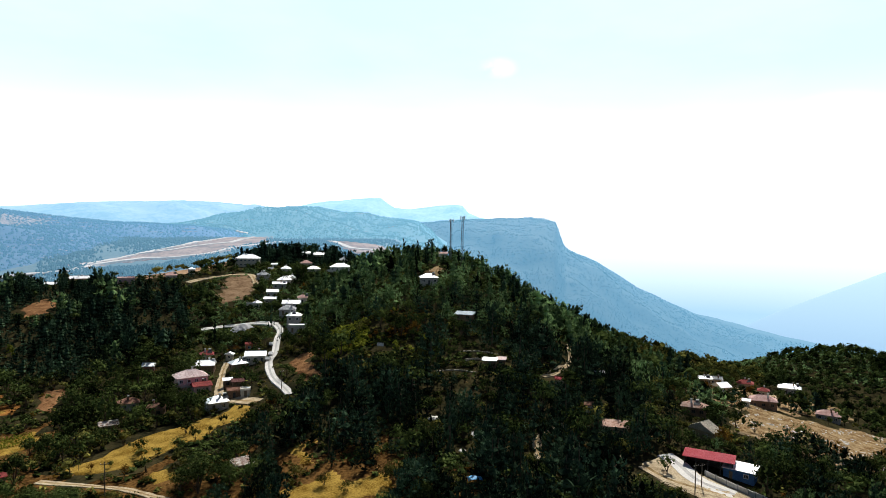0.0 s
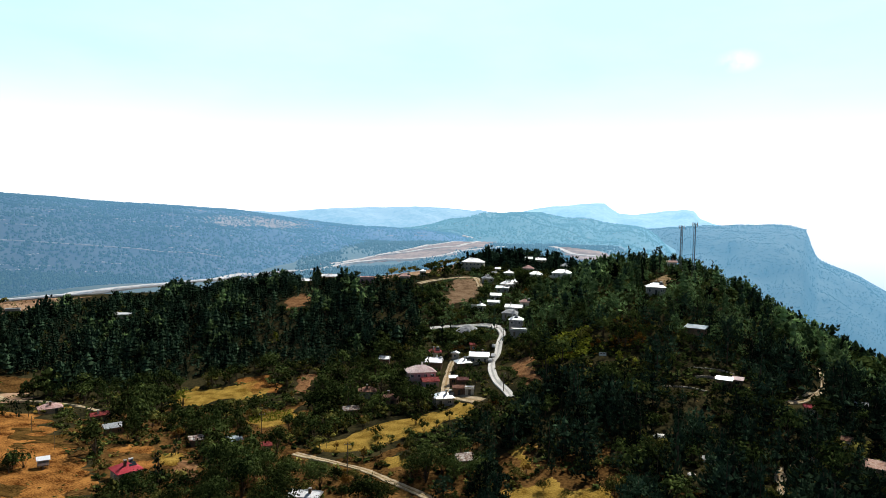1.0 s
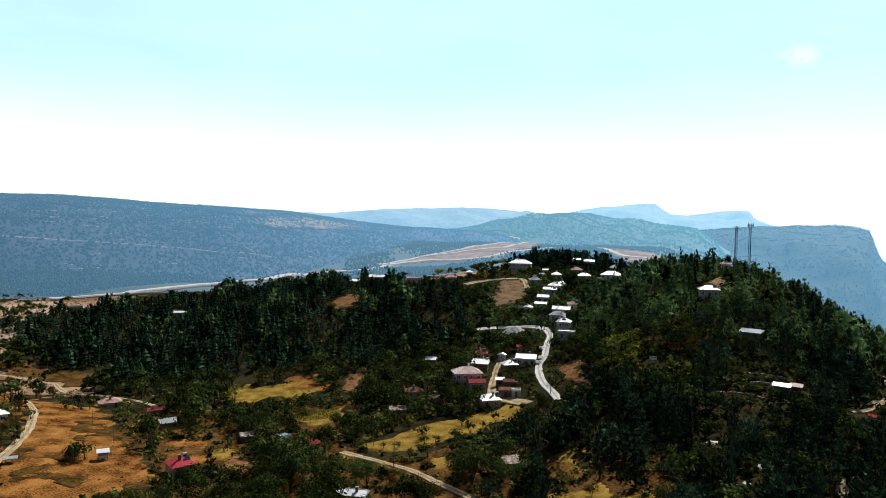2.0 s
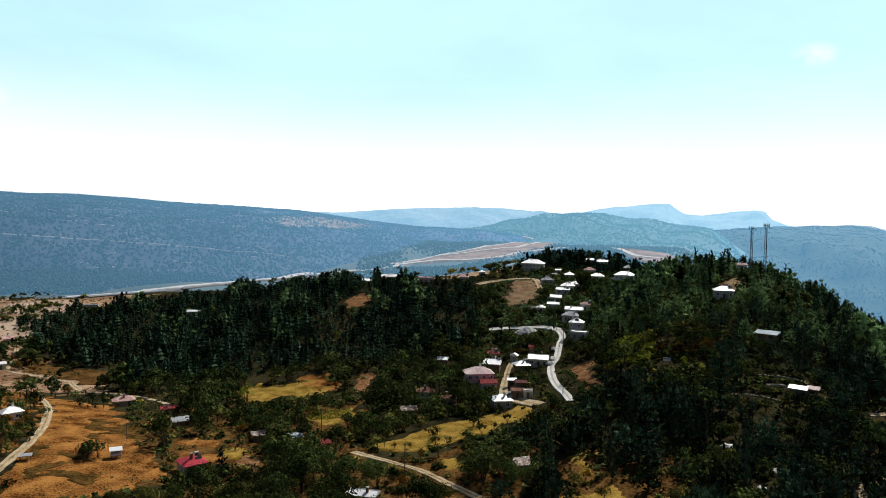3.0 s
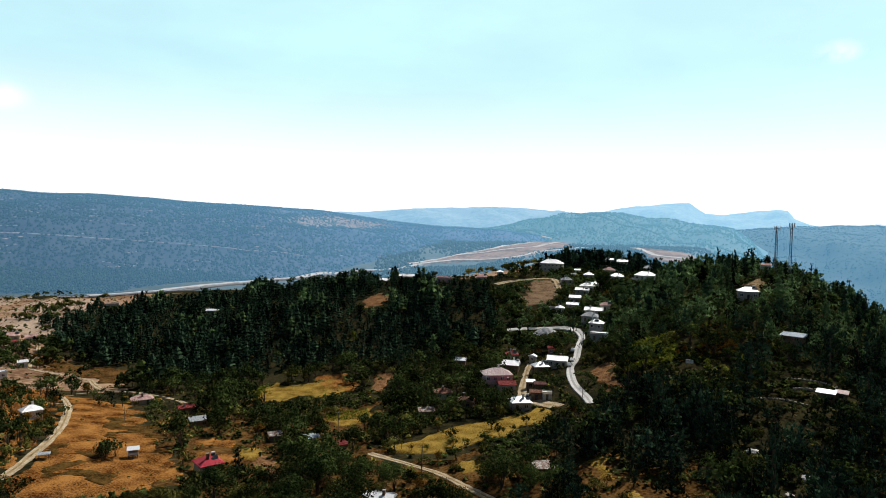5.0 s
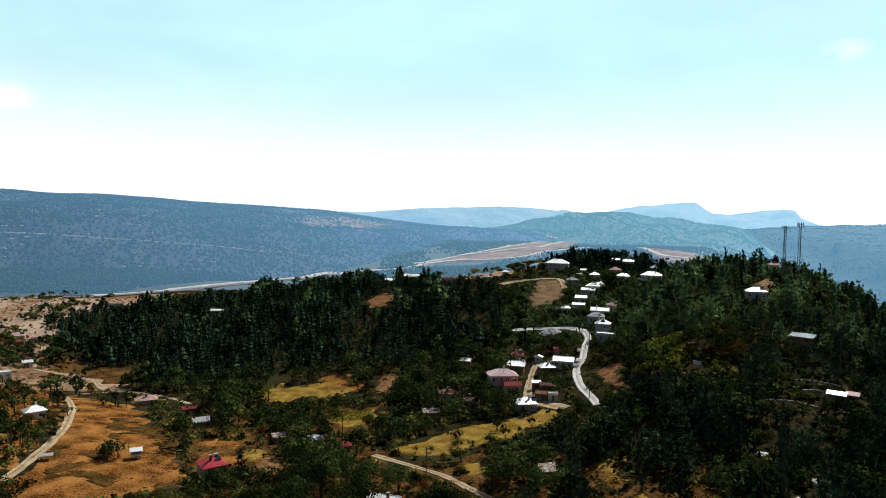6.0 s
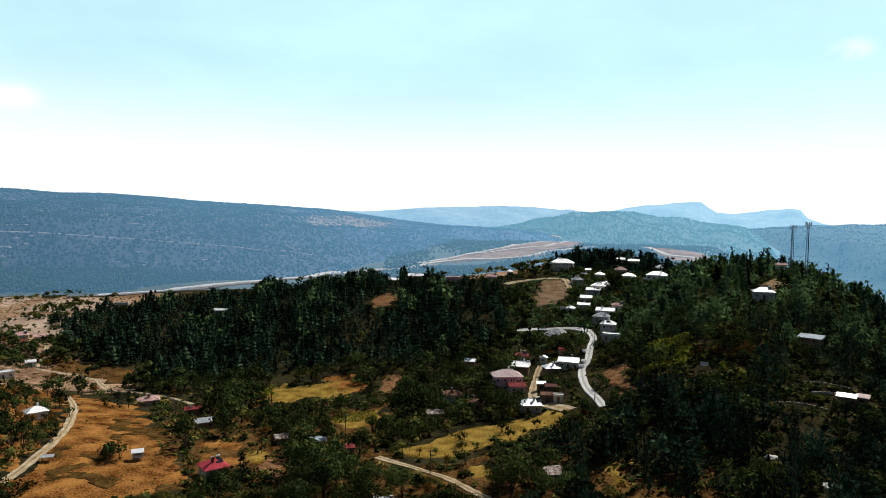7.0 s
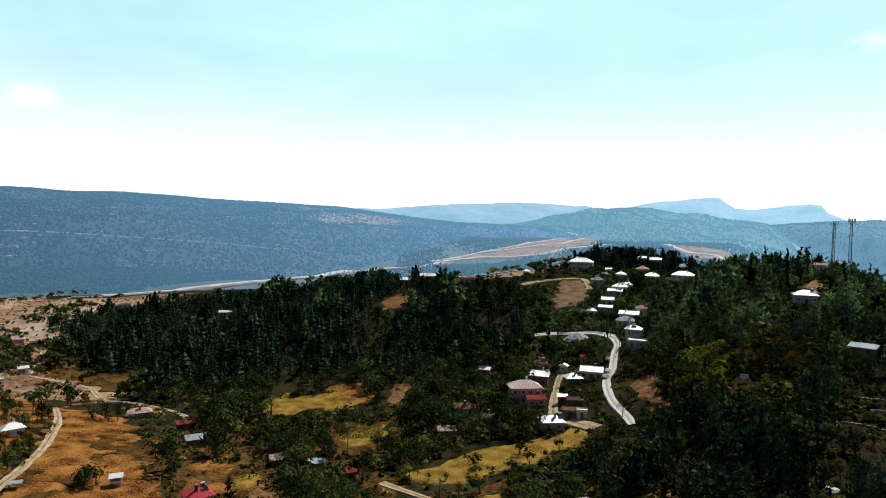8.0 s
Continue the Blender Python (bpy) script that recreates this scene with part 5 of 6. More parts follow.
def car(x, y, turn, paint, label, lift=0.3):
    """A small car: body with cabin, windows, four wheels, lamps."""
    ob = thing("car", pose(x, y, float(ground_z(x, y)) + lift, 0, 0, turn), label, "car", "cars beside the road")
    bm = bmesh.new()
    side = ((-2.0, 0.32), (2.0, 0.32), (2.02, 0.72), (1.0, 0.88), (0.55, 1.38), (-1.0, 1.42), (-1.75, 0.95), (-2.02, 0.85))
    a = [bm.verts.new((px, -0.82, pz)) for px, pz in side]
    b = [bm.verts.new((px, 0.82, pz)) for px, pz in side]
    for k in range(len(side)):
        q = (k + 1) % len(side)
        bm.faces.new((a[k], a[q], b[q], b[k]))
    bm.faces.new(a[::-1])
    bm.faces.new(b)
    bmesh.ops.recalc_face_normals(bm, faces=bm.faces)
    bmesh.ops.bevel(bm, geom=bm.edges[:], offset=0.06, segments=1, affect="EDGES")
    part("body", bm, paint, ob)
    for s in (-1, 1):
        bm = bmesh.new()
        v = [bm.verts.new((px, s * 0.835, pz)) for px, pz in ((0.85, 0.92), (0.5, 1.3), (-0.95, 1.33), (-1.5, 0.95))]
        bm.faces.new(v)
        e = bmesh.ops.extrude_face_region(bm, geom=bm.faces[:])
        for q in e["geom"]:
            if isinstance(q, bmesh.types.BMVert):
                q.co.y -= s * 0.03
        part("side_window", bm, GLASS, ob)
        part("headlight", box(1.98, 2.05, s * 0.6 - 0.15, s * 0.6 + 0.15, 0.58, 0.7), PAINT, ob)
        for px in (-1.25, 1.25):
            wh = part("wheel", bar((px, s * 0.62, 0.32), (px, s * 0.86, 0.32), 0.32, 14), TYRE, ob)
            part("rim", bar((px, s * 0.861, 0.32), (px, s * 0.88, 0.32), 0.19, 10), STEEL, wh)


WHITECAR = surface("white_car_paint", (0.66, 0.66, 0.66), (0.74, 0.74, 0.74), 0.2, 1.0, rough=0.25, bump=0, gloss=0.5)
car(-71.9, 271.5, 96, WHITECAR, "white car parked at the road's edge")
car(-75.6, 286.5, 97, WHITECAR, "white car parked near the top of the road")
car(-71.0, 264.0, 92, surface("silver_car_paint", (0.40, 0.41, 0.42), (0.50, 0.51, 0.52), 0.2, 1.0, rough=0.25, bump=0, gloss=0.5), "silver car parked at the road's edge")


def vine_rows(x, y, turn, rows, length, gap, label, mat, name="vine_rows"):
    """Rows of low plants: clumps of leaves along each row."""
    rg = np.random.RandomState(int(abs(x)))
    C = []
    c, s = math.cos(radians(turn)), math.sin(radians(turn))
    for r in range(rows):
        for q in np.arange(0, length, 0.5):
            for _ in range(4):
                px, py = q + rg.normal() * 0.15, r * gap + rg.normal() * 0.22
                X, Y = x + px * c - py * s, y + px * s + py * c
                C.append((X, Y, float(ground_z(X, Y)) + rg.uniform(0.1, 1.0)))
    C = np.array(C)
    N = rg.normal(size=C.shape)
    N /= np.linalg.norm(N, axis=1)[:, None]
    V, F = leaf_tris(C, N, 0.36, rg, 0.7)
    tagged(new(name, mesh_of(name, V, F, mat)), label, "plants", kind="stuff")


def stone_bank(points, height, label):
    """A dry-stone terrace bank: uneven courses of stones along a contour."""
    ob = thing("terrace_wall", on_ground(*points[0]), label, "terrace wall", "terraces on the slope")
    o = ob.matrix_world.translation
    line = along(points, 0.9)
    rg = random.Random(int(abs(points[0][0] * 7)))
    for (ax, ay) in line:
        for row in range(max(1, int(height / 0.42))):
            w, d, h = rg.uniform(0.5, 1.0), rg.uniform(0.4, 0.6), rg.uniform(0.34, 0.46)
            z = float(ground_z(ax, ay)) + row * 0.42 - 0.1
            bm = box(-w / 2, w / 2, -d / 2, d / 2, 0, h)
            for v in bm.verts:
                v.co += Vector((rg.uniform(-0.08, 0.08), rg.uniform(-0.08, 0.08), rg.uniform(-0.05, 0.05)))
            st = part("stone", bm, STONE, ob)
            st.location = (ax - o.x + rg.uniform(-0.1, 0.1), ay - o.y, z - o.z)
            st.rotation_euler = (0, 0, rg.uniform(-0.4, 0.4))
    ROADS.append((line, 0.6))


stone_bank([(8, 231), (14, 233), (22, 234)], 0.9, "low dry-stone terrace wall on the slope")
stone_bank([(-2, 222), (5, 223), (11, 222)], 0.8, "low dry-stone terrace wall on the slope")
stone_bank([(6, 238), (13, 240), (20, 240)], 0.8, "low dry-stone terrace wall on the slope")


def tarpaulin(x, y, w, d, turn):
    """A blue sheet with sagging folds over a low frame."""
    ob = thing("tarpaulin", on_ground(x, y, turn), "bright blue tarpaulin stretched over a low frame", "tarpaulin")
    n, m = 12, 9
    X, Y = np.meshgrid(np.linspace(-w / 2, w / 2, n), np.linspace(-d / 2, d / 2, m))
    Z = 1.5 - 0.25 * np.cos(X / w * 6.0) * np.cos(Y / d * 5.0) + 0.06 * np.sin(X * 3 + Y * 2)
    o = new("sheet", mesh_of("sheet", np.stack([X, Y, Z], -1).reshape(-1, 3), grid_tris(m, n), surface("blue_tarp", (0.05, 0.28, 0.55), (0.10, 0.40, 0.70), 0.5, 2.0, rough=0.5), True))
    o.parent = ob
    md = o.modifiers.new("thick", "SOLIDIFY")
    md.thickness = 0.02
    for a in (-w / 2, w / 2):
        for b in (-d / 2, d / 2):
            part("post", bar((a, b, -0.3), (a, b, 1.5), 0.05), WOOD, ob)
    HOUSES.append((x, y, w / 2, float(ground_z(x, y)), 1.5))


tarpaulin(8.0, 155.5, 3.6, 2.6, 10)


# ---- trees ----
def trunk_tris(h, r, rng, sides=5):
    """A tapered, slightly bent trunk with its triangles."""
    bend = rng.uniform(-0.02, 0.02, 2)
    V = [(math.cos(k * math.tau / sides) * r * s + bend[0] * t, math.sin(k * math.tau / sides) * r * s + bend[1] * t, z) for z, s, t in ((-0.06, 1.25, 0), (h * 0.5, 0.8, 1), (h, 0.3, 0)) for k in range(sides)]
    F = [f for row in (0, 1) for k in range(sides) for a, b in [(row * sides + k, row * sides + (k + 1) % sides)] for f in ((a, b, b + sides), (a, b + sides, a + sides))]
    return np.array(V), np.array(F)


def limb_tris(a, b, r):
    a, b = np.array(a), np.array(b)
    d = (b - a) / np.linalg.norm(b - a)
    u = np.cross(d, (0.3, 0.5, 0.8))
    u /= np.linalg.norm(u)
    w = np.cross(d, u)
    V = np.array([a + u * r, a - u * r * 0.5 + w * r * 0.87, a - u * r * 0.5 - w * r * 0.87, b])
    return V, np.array([(0, 1, 3), (1, 2, 3), (2, 0, 3)])


def join(parts):
    V, F, n = [], [], 0
    for v, f in parts:
        V.append(v)
        F.append(f + n)
        n += len(v)
    return np.concatenate(V), np.concatenate(F)


def leaf_tris(C, N, size, rng, thin=0.6):
    """Leaf sprays: a bent, pointed pair of triangles at each place C, lying across its direction N."""
    n = len(C)
    r = rng.normal(size=(n, 3))
    u = np.cross(N, r)
    u /= np.linalg.norm(u, axis=1)[:, None] + 1e-9
    w = np.cross(N, u) + 0.35 * rng.normal(size=(n, 3))
    w /= np.linalg.norm(w, axis=1)[:, None]
    s = (size * rng.uniform(0.6, 1.3, n))[:, None]
    V = np.stack([C - u * s, C + w * s * thin - N * s * 0.2, C + u * s, C - w * s * thin - N * s * 0.2], 1).reshape(-1, 3)
    i = np.arange(n)[:, None] * 4
    F = np.concatenate([i + (0, 1, 2), i + (0, 2, 3)])
    return V, F


def core_tris(c, r, rng, squash=1.0):
    """A small lumpy core inside a mass of leaves."""
    d = np.array([(1, 0, 0), (0, 1, 0), (-1, 0, 0), (0, -1, 0), (0, 0, 1), (0, 0, -1)], float) * rng.uniform(0.75, 1.1, (6, 1)) * r
    d[:, 2] *= squash
    F = [(0, 1, 4), (1, 2, 4), (2, 3, 4), (3, 0, 4), (1, 0, 5), (2, 1, 5), (3, 2, 5), (0, 3, 5)]
    return d + np.array(c), np.array(F)


def brush_tris(C, D, size, rng, thin=0.3):
    """Brushes of needles: a narrow bent blade at each place C that points along D."""
    n = len(C)
    w = np.cross(D, rng.normal(size=(n, 3)))
    w /= np.linalg.norm(w, axis=1)[:, None] + 1e-9
    s = (size * rng.uniform(0.6, 1.35, n))[:, None]
    b = np.cross(D, w) * s * 0.18
    V = np.stack([C - D * s * 0.7, C + w * s * thin + b, C + D * s, C - w * s * thin + b], 1).reshape(-1, 3)
    i = np.arange(n)[:, None] * 4
    return V, np.concatenate([i + (0, 1, 2), i + (0, 2, 3)])


def make_pine(seed, puffs, sprays, fine, width=0.34, low=0.06, power=0.8):
    """A pine of height 1: brushes of needles on uneven whorled clumps round a tapering crown with a pointed top. Gives (trunk, crown)."""
    rng = np.random.RandomState(seed)
    trunk, C, D, S, cores = [trunk_tris(0.93, 0.017, rng)], [], [], [], []
    for z, w, q in ((0.26, 0.62, 1.5), (0.47, 0.52, 1.6), (0.66, 0.42, 1.8), (0.80, 0.27, 1.7)):
        cores.append(core_tris((rng.normal() * 0.02, rng.normal() * 0.02, z), width * w * (0.62 if sprays > 6 else 0.95), rng, min(q, 0.17 / (width * w))))
    for k in range(puffs):
        q = (k + 0.5) / puffs
        z = low + (0.90 - low) * q ** 1.1
        reach = width * (1 - (z - low) / (1.02 - low)) ** power
        a = k * 2.39996 + rng.uniform(-0.6, 0.6)
        out = reach * rng.uniform(0.55, 0.95)
        r = (0.30 * reach + 0.022) * rng.uniform(0.7, 1.25)
        c = np.array((math.cos(a) * out, math.sin(a) * out, z + rng.normal() * 0.012))
        if k % 3 == 0:
            trunk.append(limb_tris((0, 0, z - 0.03), tuple(c), 0.007))
        if sprays > 6 or k % 2 == 0:
            cores.append(core_tris(c, r * (0.45 if sprays > 6 else 0.72), rng, 0.8))
        d = rng.normal(size=(sprays, 3)) + (math.cos(a) * 0.7, math.sin(a) * 0.7, 0.4)
        d /= np.linalg.norm(d, axis=1)[:, None]
        C.append(c + d * r * rng.uniform(0.6, 1.05, (sprays, 1)))
        up = d * 0.7 + (0, 0, 0.9) + 0.35 * rng.normal(size=d.shape)
        D.append(up / np.linalg.norm(up, axis=1)[:, None])
        S.append(np.full(sprays, (0.5 * r + 0.03) * fine))
    return join(trunk), join([brush_tris(np.concatenate(C), np.concatenate(D), np.concatenate(S), rng)] + cores)


def make_broad(seed, n, size, width=0.42, low=0.22, lobes=7):
    """A broad-leaved tree of height 1: lobes of leaves on forking limbs. Gives (trunk, crown)."""
    rng = np.random.RandomState(seed)
    trunk, C, N, cores = [trunk_tris(0.55, 0.028, rng)], [], [], []
    for k in range(lobes):
        a, q = rng.uniform(0, math.tau), rng.uniform(0.25, 1.0) if k else 0.1
        c = np.array((math.cos(a) * width * 0.62 * q, math.sin(a) * width * 0.62 * q, low + (0.80 - low) * (1 - 0.65 * q * rng.uniform(0.4, 1.0))))
        r = width * rng.uniform(0.38, 0.58)
        trunk.append(limb_tris((0, 0, low * 0.9), tuple(c), 0.013))
        if n > 100 or k % 2 == 0:
            cores.append(core_tris(c, r * (0.72 if n < 100 else 0.42 if n < 400 else 0.28), rng, 0.8))
        d = rng.normal(size=(max(3, n // lobes), 3))
        d[:, 2] = np.abs(d[:, 2]) * 1.0 - 0.25
        d /= np.linalg.norm(d, axis=1)[:, None]
        C.append(c + d * r * rng.uniform(0.75, 1.12, (len(d), 1)) * (1, 1, 0.85))
        N.append(d)
    C, N = np.concatenate(C), np.concatenate(N)
    N = N + 0.25 * rng.normal(size=N.shape)
    N /= np.linalg.norm(N, axis=1)[:, None]
    return join(trunk), join([leaf_tris(C, N, size, rng, 0.75)] + cores)


LEVEL = {"near": (28, 22, 0.66, 1150, 0.026), "mid": (15, 8, 0.9, 150, 0.042), "far": (8, 6, 1.05, 46, 0.066)}   # clumps, sprays each and their size; leaves and their size
KINDS = {   # name: (builder, leaves material, label, category)
    "pine": (lambda s, v: make_pine(s, v[0], v[1], v[2], (0.30, 0.40, 0.46, 0.35)[s % 4], 0.06, (0.66, 0.44, 0.36, 0.52)[s % 4]), PINE, "dark green pine with tufted needled limbs", "tree"),
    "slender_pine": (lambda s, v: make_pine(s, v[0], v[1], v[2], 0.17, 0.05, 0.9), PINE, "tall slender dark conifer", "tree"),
    "broadleaf_tree": (lambda s, v: make_broad(s, v[3], v[4] * 1.1, 0.58, 0.03, 9), BROAD, "green broad-leaved tree with a rounded uneven crown", "tree"),
    "shrub": (lambda s, v: make_broad(s, int(v[3] * 0.6), v[4] * 1.5, 0.85, 0.05, 6), SCRUB, "low olive-green shrub on dry ground", "shrub"),
    "lime_tree": (lambda s, v: make_broad(s, v[3], v[4], 0.40, 0.05, 8), LIME, "tall yellow-green broad-leaved tree", "tree"),
    "autumn_tree": (lambda s, v: make_broad(s, v[3], v[4] * 1.1, 0.52, 0.05), AUTUMN, "small tree with orange-brown autumn leaves", "tree"),
    "young_pine": (lambda s, v: make_pine(s, v[0], v[1], v[2], (0.30, 0.38, 0.44, 0.34)[s % 4], 0.05, (0.66, 0.46, 0.38, 0.52)[s % 4]), YOUNG_HAZED, "light green young pine, paled as by haze", "tree"),
}
ORDER = ["pine", "slender_pine", "broadleaf_tree", "shrub", "autumn_tree", "lime_tree", "young_pine"]
SPEC = {k: [KINDS[k][0](11 * i + 3, LEVEL["near"]) for i in range(4)] for k in KINDS}
MID = {k: [KINDS[k][0](7 * i + 5, LEVEL["mid"]) for i in range(4)] for k in KINDS}
FAR = {k: [KINDS[k][0](5 * i + 2, LEVEL["far"]) for i in range(4)] for k in KINDS}
FAR = {k: [(trunk_tris(0.8, 0.02, np.random.RandomState(i), 3), cr) for i, (tr, cr) in enumerate(v)] for k, v in FAR.items()}

# where trees may stand, and how tall, so that the open places stay open to view
LOT_X, LOT_Y = -640, 50
lot = np.zeros((640, 1000), np.uint8)
cx, cy = np.meshgrid(np.arange(1000) + LOT_X + 0.5, np.arange(640) + LOT_Y + 0.5)
for poly in FIELDS:
    lot[inside(poly, cx + 2.6 * np.sin(cy / 3.7 + cx / 6.1) + 1.5 * np.sin(cy / 1.6), cy + 2.4 * np.sin(cx / 4.3 - cy / 7.9) + 1.4 * np.sin(cx / 1.9))] = 1
for line, width in ROADS:
    for qx, qy in line[::1]:
        k = int(width / 2 + 3)
        j, i = int(qx - LOT_X), int(qy - LOT_Y)
        if 4 < i < 630 and 4 < j < 990:
            sub = (cx[i - k:i + k + 1, j - k:j + k + 1] - qx) ** 2 + (cy[i - k:i + k + 1, j - k:j + k + 1] - qy) ** 2 < (width / 2 + 1.5) ** 2
            lot[i - k:i + k + 1, j - k:j + k + 1][sub] = 2
for hx, hy, hr, hb, hh in HOUSES:
    k = int(hr + 4)
    j, i = int(hx - LOT_X), int(hy - LOT_Y)
    if k < i < 640 - k and k < j < 1000 - k:
        sub = (cx[i - k:i + k + 1, j - k:j + k + 1] - hx) ** 2 + (cy[i - k:i + k + 1, j - k:j + k + 1] - hy) ** 2 < (hr + 0.8) ** 2
        lot[i - k:i + k + 1, j - k:j + k + 1][sub] = 4 if hh > 4.8 else 3


def lot_at(x, y):
    j, i = (x - LOT_X).astype(int), (y - LOT_Y).astype(int)
    ok = (j >= 0) & (j < 1000) & (i >= 0) & (i < 640)
    return np.where(ok, lot[np.clip(i, 0, 639), np.clip(j, 0, 999)], 0)


def headroom(x, y):
    """The height to which a tree may grow at (x, y) without hiding the open places beyond it from the air south of the village."""
    r = np.hypot(x + 3, y - 7)
    dx, dy = (x + 3) / r, (y - 7) / r
    g, room = ground_z(x, y), np.full(np.shape(x), 99.0)
    lift = np.array([0.0, 0.3, 0.3, 2.6, 4.8])
    for s in np.arange(0, 44, 1.0):
        qx, qy = x + dx * s, y + dy * s
        what = lot_at(qx, qy)
        line = (ground_z(qx, qy) + lift[what]) * r / (r + s) - g
        room = np.where(what > 0, np.minimum(room, line if s > 0 else 0), room)
    return room


rng = np.random.RandomState(5)
PITCH = 4.4
tx, ty = np.meshgrid(np.arange(-620, 345, PITCH), np.arange(75, 660, PITCH))
tx, ty = tx.ravel() + rng.uniform(-2.1, 2.1, tx.size), ty.ravel() + rng.uniform(-2.1, 2.1, ty.size)
az = np.degrees(np.arctan2(-tx, ty))
keep = (az < 66) & (az > -37) & (np.hypot(tx, ty) > 112) & (np.hypot(tx, ty) < np.where(az > 42, 540, 740))
tx, ty, az = tx[keep], ty[keep], az[keep]
patch = np.sin(tx / 17 + 1.3 * np.sin(ty / 23)) * np.sin(ty / 19 + tx / 41) + 0.5 * np.sin(tx / 7.3 + ty / 9.1)
wood_b = inside([(-415, 262), (-346, 236), (-294, 232), (-235, 214), (-212, 236), (-180, 262), (-150, 258), (-128, 280), (-120, 312), (-135, 345), (-150, 400), (-180, 450), (-300, 480), (-440, 420)], tx + 5 * patch, ty + 6 * patch).astype(float)
wood_a = bump(tx, ty, 8, 360, (62, 85), (125, 130))
knoll = bump(tx, ty, -75, 540, 75, 50)
settled = bump(tx, ty, 140, 285, 45, 40)
farms = bump(tx, ty, -352, 212, 30, 20)               # the trees round the valley farms
village = np.exp(-0.5 * ((tx + 88 + (ty - 300) * 0.12) / 24) ** 2) * step(215, 240, ty) * (1 - step(450, 480, ty))
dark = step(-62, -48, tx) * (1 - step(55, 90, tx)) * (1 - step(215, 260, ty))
right = step(30, 60, tx)
spur = bump(tx, ty, 245, 470, 90, 110)
open_left = (1 - step(-275, -245, tx)) * (1 - step(0.16, 0.3, wood_b))
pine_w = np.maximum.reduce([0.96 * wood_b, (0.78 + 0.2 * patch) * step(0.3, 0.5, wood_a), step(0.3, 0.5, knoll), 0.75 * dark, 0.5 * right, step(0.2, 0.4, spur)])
leaf_w = 1.0 + 0.25 * patch
open_left = open_left * (1 - 0.8 * step(0.3, 0.7, farms))
leaf_w = leaf_w * (1 - 0.72 * open_left) * (1 - 0.2 * village)
leaf_w = leaf_w * (1 - 0.45 * settled)
gardens = inside(GARDENS, tx, ty)
leaf_w = np.where(gardens, leaf_w * np.where((tx < -104) & (ty < 176), 0.62, 0.95), leaf_w)
pine_w = np.where(gardens, pine_w * 0.6, pine_w)
pine_w = pine_w * (1 - 0.85 * settled) * (1 - 0.82 * village) * (1 - 0.93 * open_left)
vine = bump(tx, ty, -30, 248, 20, 22)                 # the yellowish plots on the hill's flank
pine_w = pine_w * (1 - 0.75 * step(0.25, 0.6, vine))
north = step(600, 640, ty)
u, u2, u3 = rng.uniform(size=(3, len(tx)))
species = np.full(len(tx), -1)
species[u < leaf_w * 0.9] = 2
species[(species == 2) & (u2 < 0.42)] = 3
species[(species == 2) & (u2 > 0.97)] = 4
species[(u3 < pine_w)] = 0
species[(u3 < pine_w) & (u > 0.93) & (np.hypot(tx, ty) > 300)] = -1
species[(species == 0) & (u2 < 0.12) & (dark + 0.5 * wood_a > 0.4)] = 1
sh = step(0.25, 0.6, vine) * 0.75 > u2
species[sh & (u < 0.95)] = np.where(u3[sh & (u < 0.95)] < 0.07, 4, np.where(u3[sh & (u < 0.95)] < 0.6, 5, 3))
grow = (0.5 + 1.15 * rng.uniform(size=len(tx)) ** 1.5) * (1.08 + (0.22 + 0.2 * wood_b) * patch)
tall = np.choose(species.clip(0), [7.6, 10.0, 6.2, 3.0, 4.2, 2.6]) * grow
tall = np.where((species >= 2) & (open_left > 0.5), tall * 0.6, tall) * (1 - 0.16 * wood_b)
# the dry slope towards the canyon carries low scrub only
slope = step(85, 110, tx) * step(315, 345, ty) * (az > -26.3)
species[(slope > 0.5) & (species >= 0)] = np.where(u3[(slope > 0.5) & (species >= 0)] < 0.4, 3, np.where(u3[(slope > 0.5) & (species >= 0)] < 0.7, 2, 0))
tall = np.where(slope > 0.5, np.minimum(tall, np.where(ty > 415, 2.4 + 1.6 * u2, 5.0 + 3.0 * u2)), tall)
species[(slope > 0.5) & (u2 * 3.7 % 1 > 0.95)] = -1
# low woods on the hilltop, broad crowns on the spur
tall = tall * (1 - 0.38 * bump(tx, ty, 2, 355, 45, 45)) * np.where(gardens & (species == 2), 1.15, 1.0)
round_ = (step(0.12, 0.25, spur) > 0.5) & (species == 0)
species[round_], tall[round_] = 2, tall[round_] * 0.58
# lighter young pines on the flank above the village; elsewhere their paleness imitates haze
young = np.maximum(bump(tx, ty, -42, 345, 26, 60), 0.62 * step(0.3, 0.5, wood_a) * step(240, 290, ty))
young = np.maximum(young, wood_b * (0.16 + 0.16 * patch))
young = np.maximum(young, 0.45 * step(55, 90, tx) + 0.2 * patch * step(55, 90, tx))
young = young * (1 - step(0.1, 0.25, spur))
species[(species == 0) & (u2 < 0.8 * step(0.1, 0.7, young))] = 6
# open scrub on the crest left of the school
crest_open = inside([(-262, 436), (-172, 424), (-158, 468), (-160, 640), (-300, 640)], tx, ty) & (u3 * 5.1 % 1 < 0.86)
species[crest_open] = -1
species[(species >= 0) & inside([(-262, 436), (-172, 424), (-158, 468), (-160, 640), (-300, 640)], tx, ty)] = 3
tall = np.where(inside([(-262, 436), (-172, 424), (-158, 468), (-160, 640), (-300, 640)], tx, ty), tall * 0.6, tall)
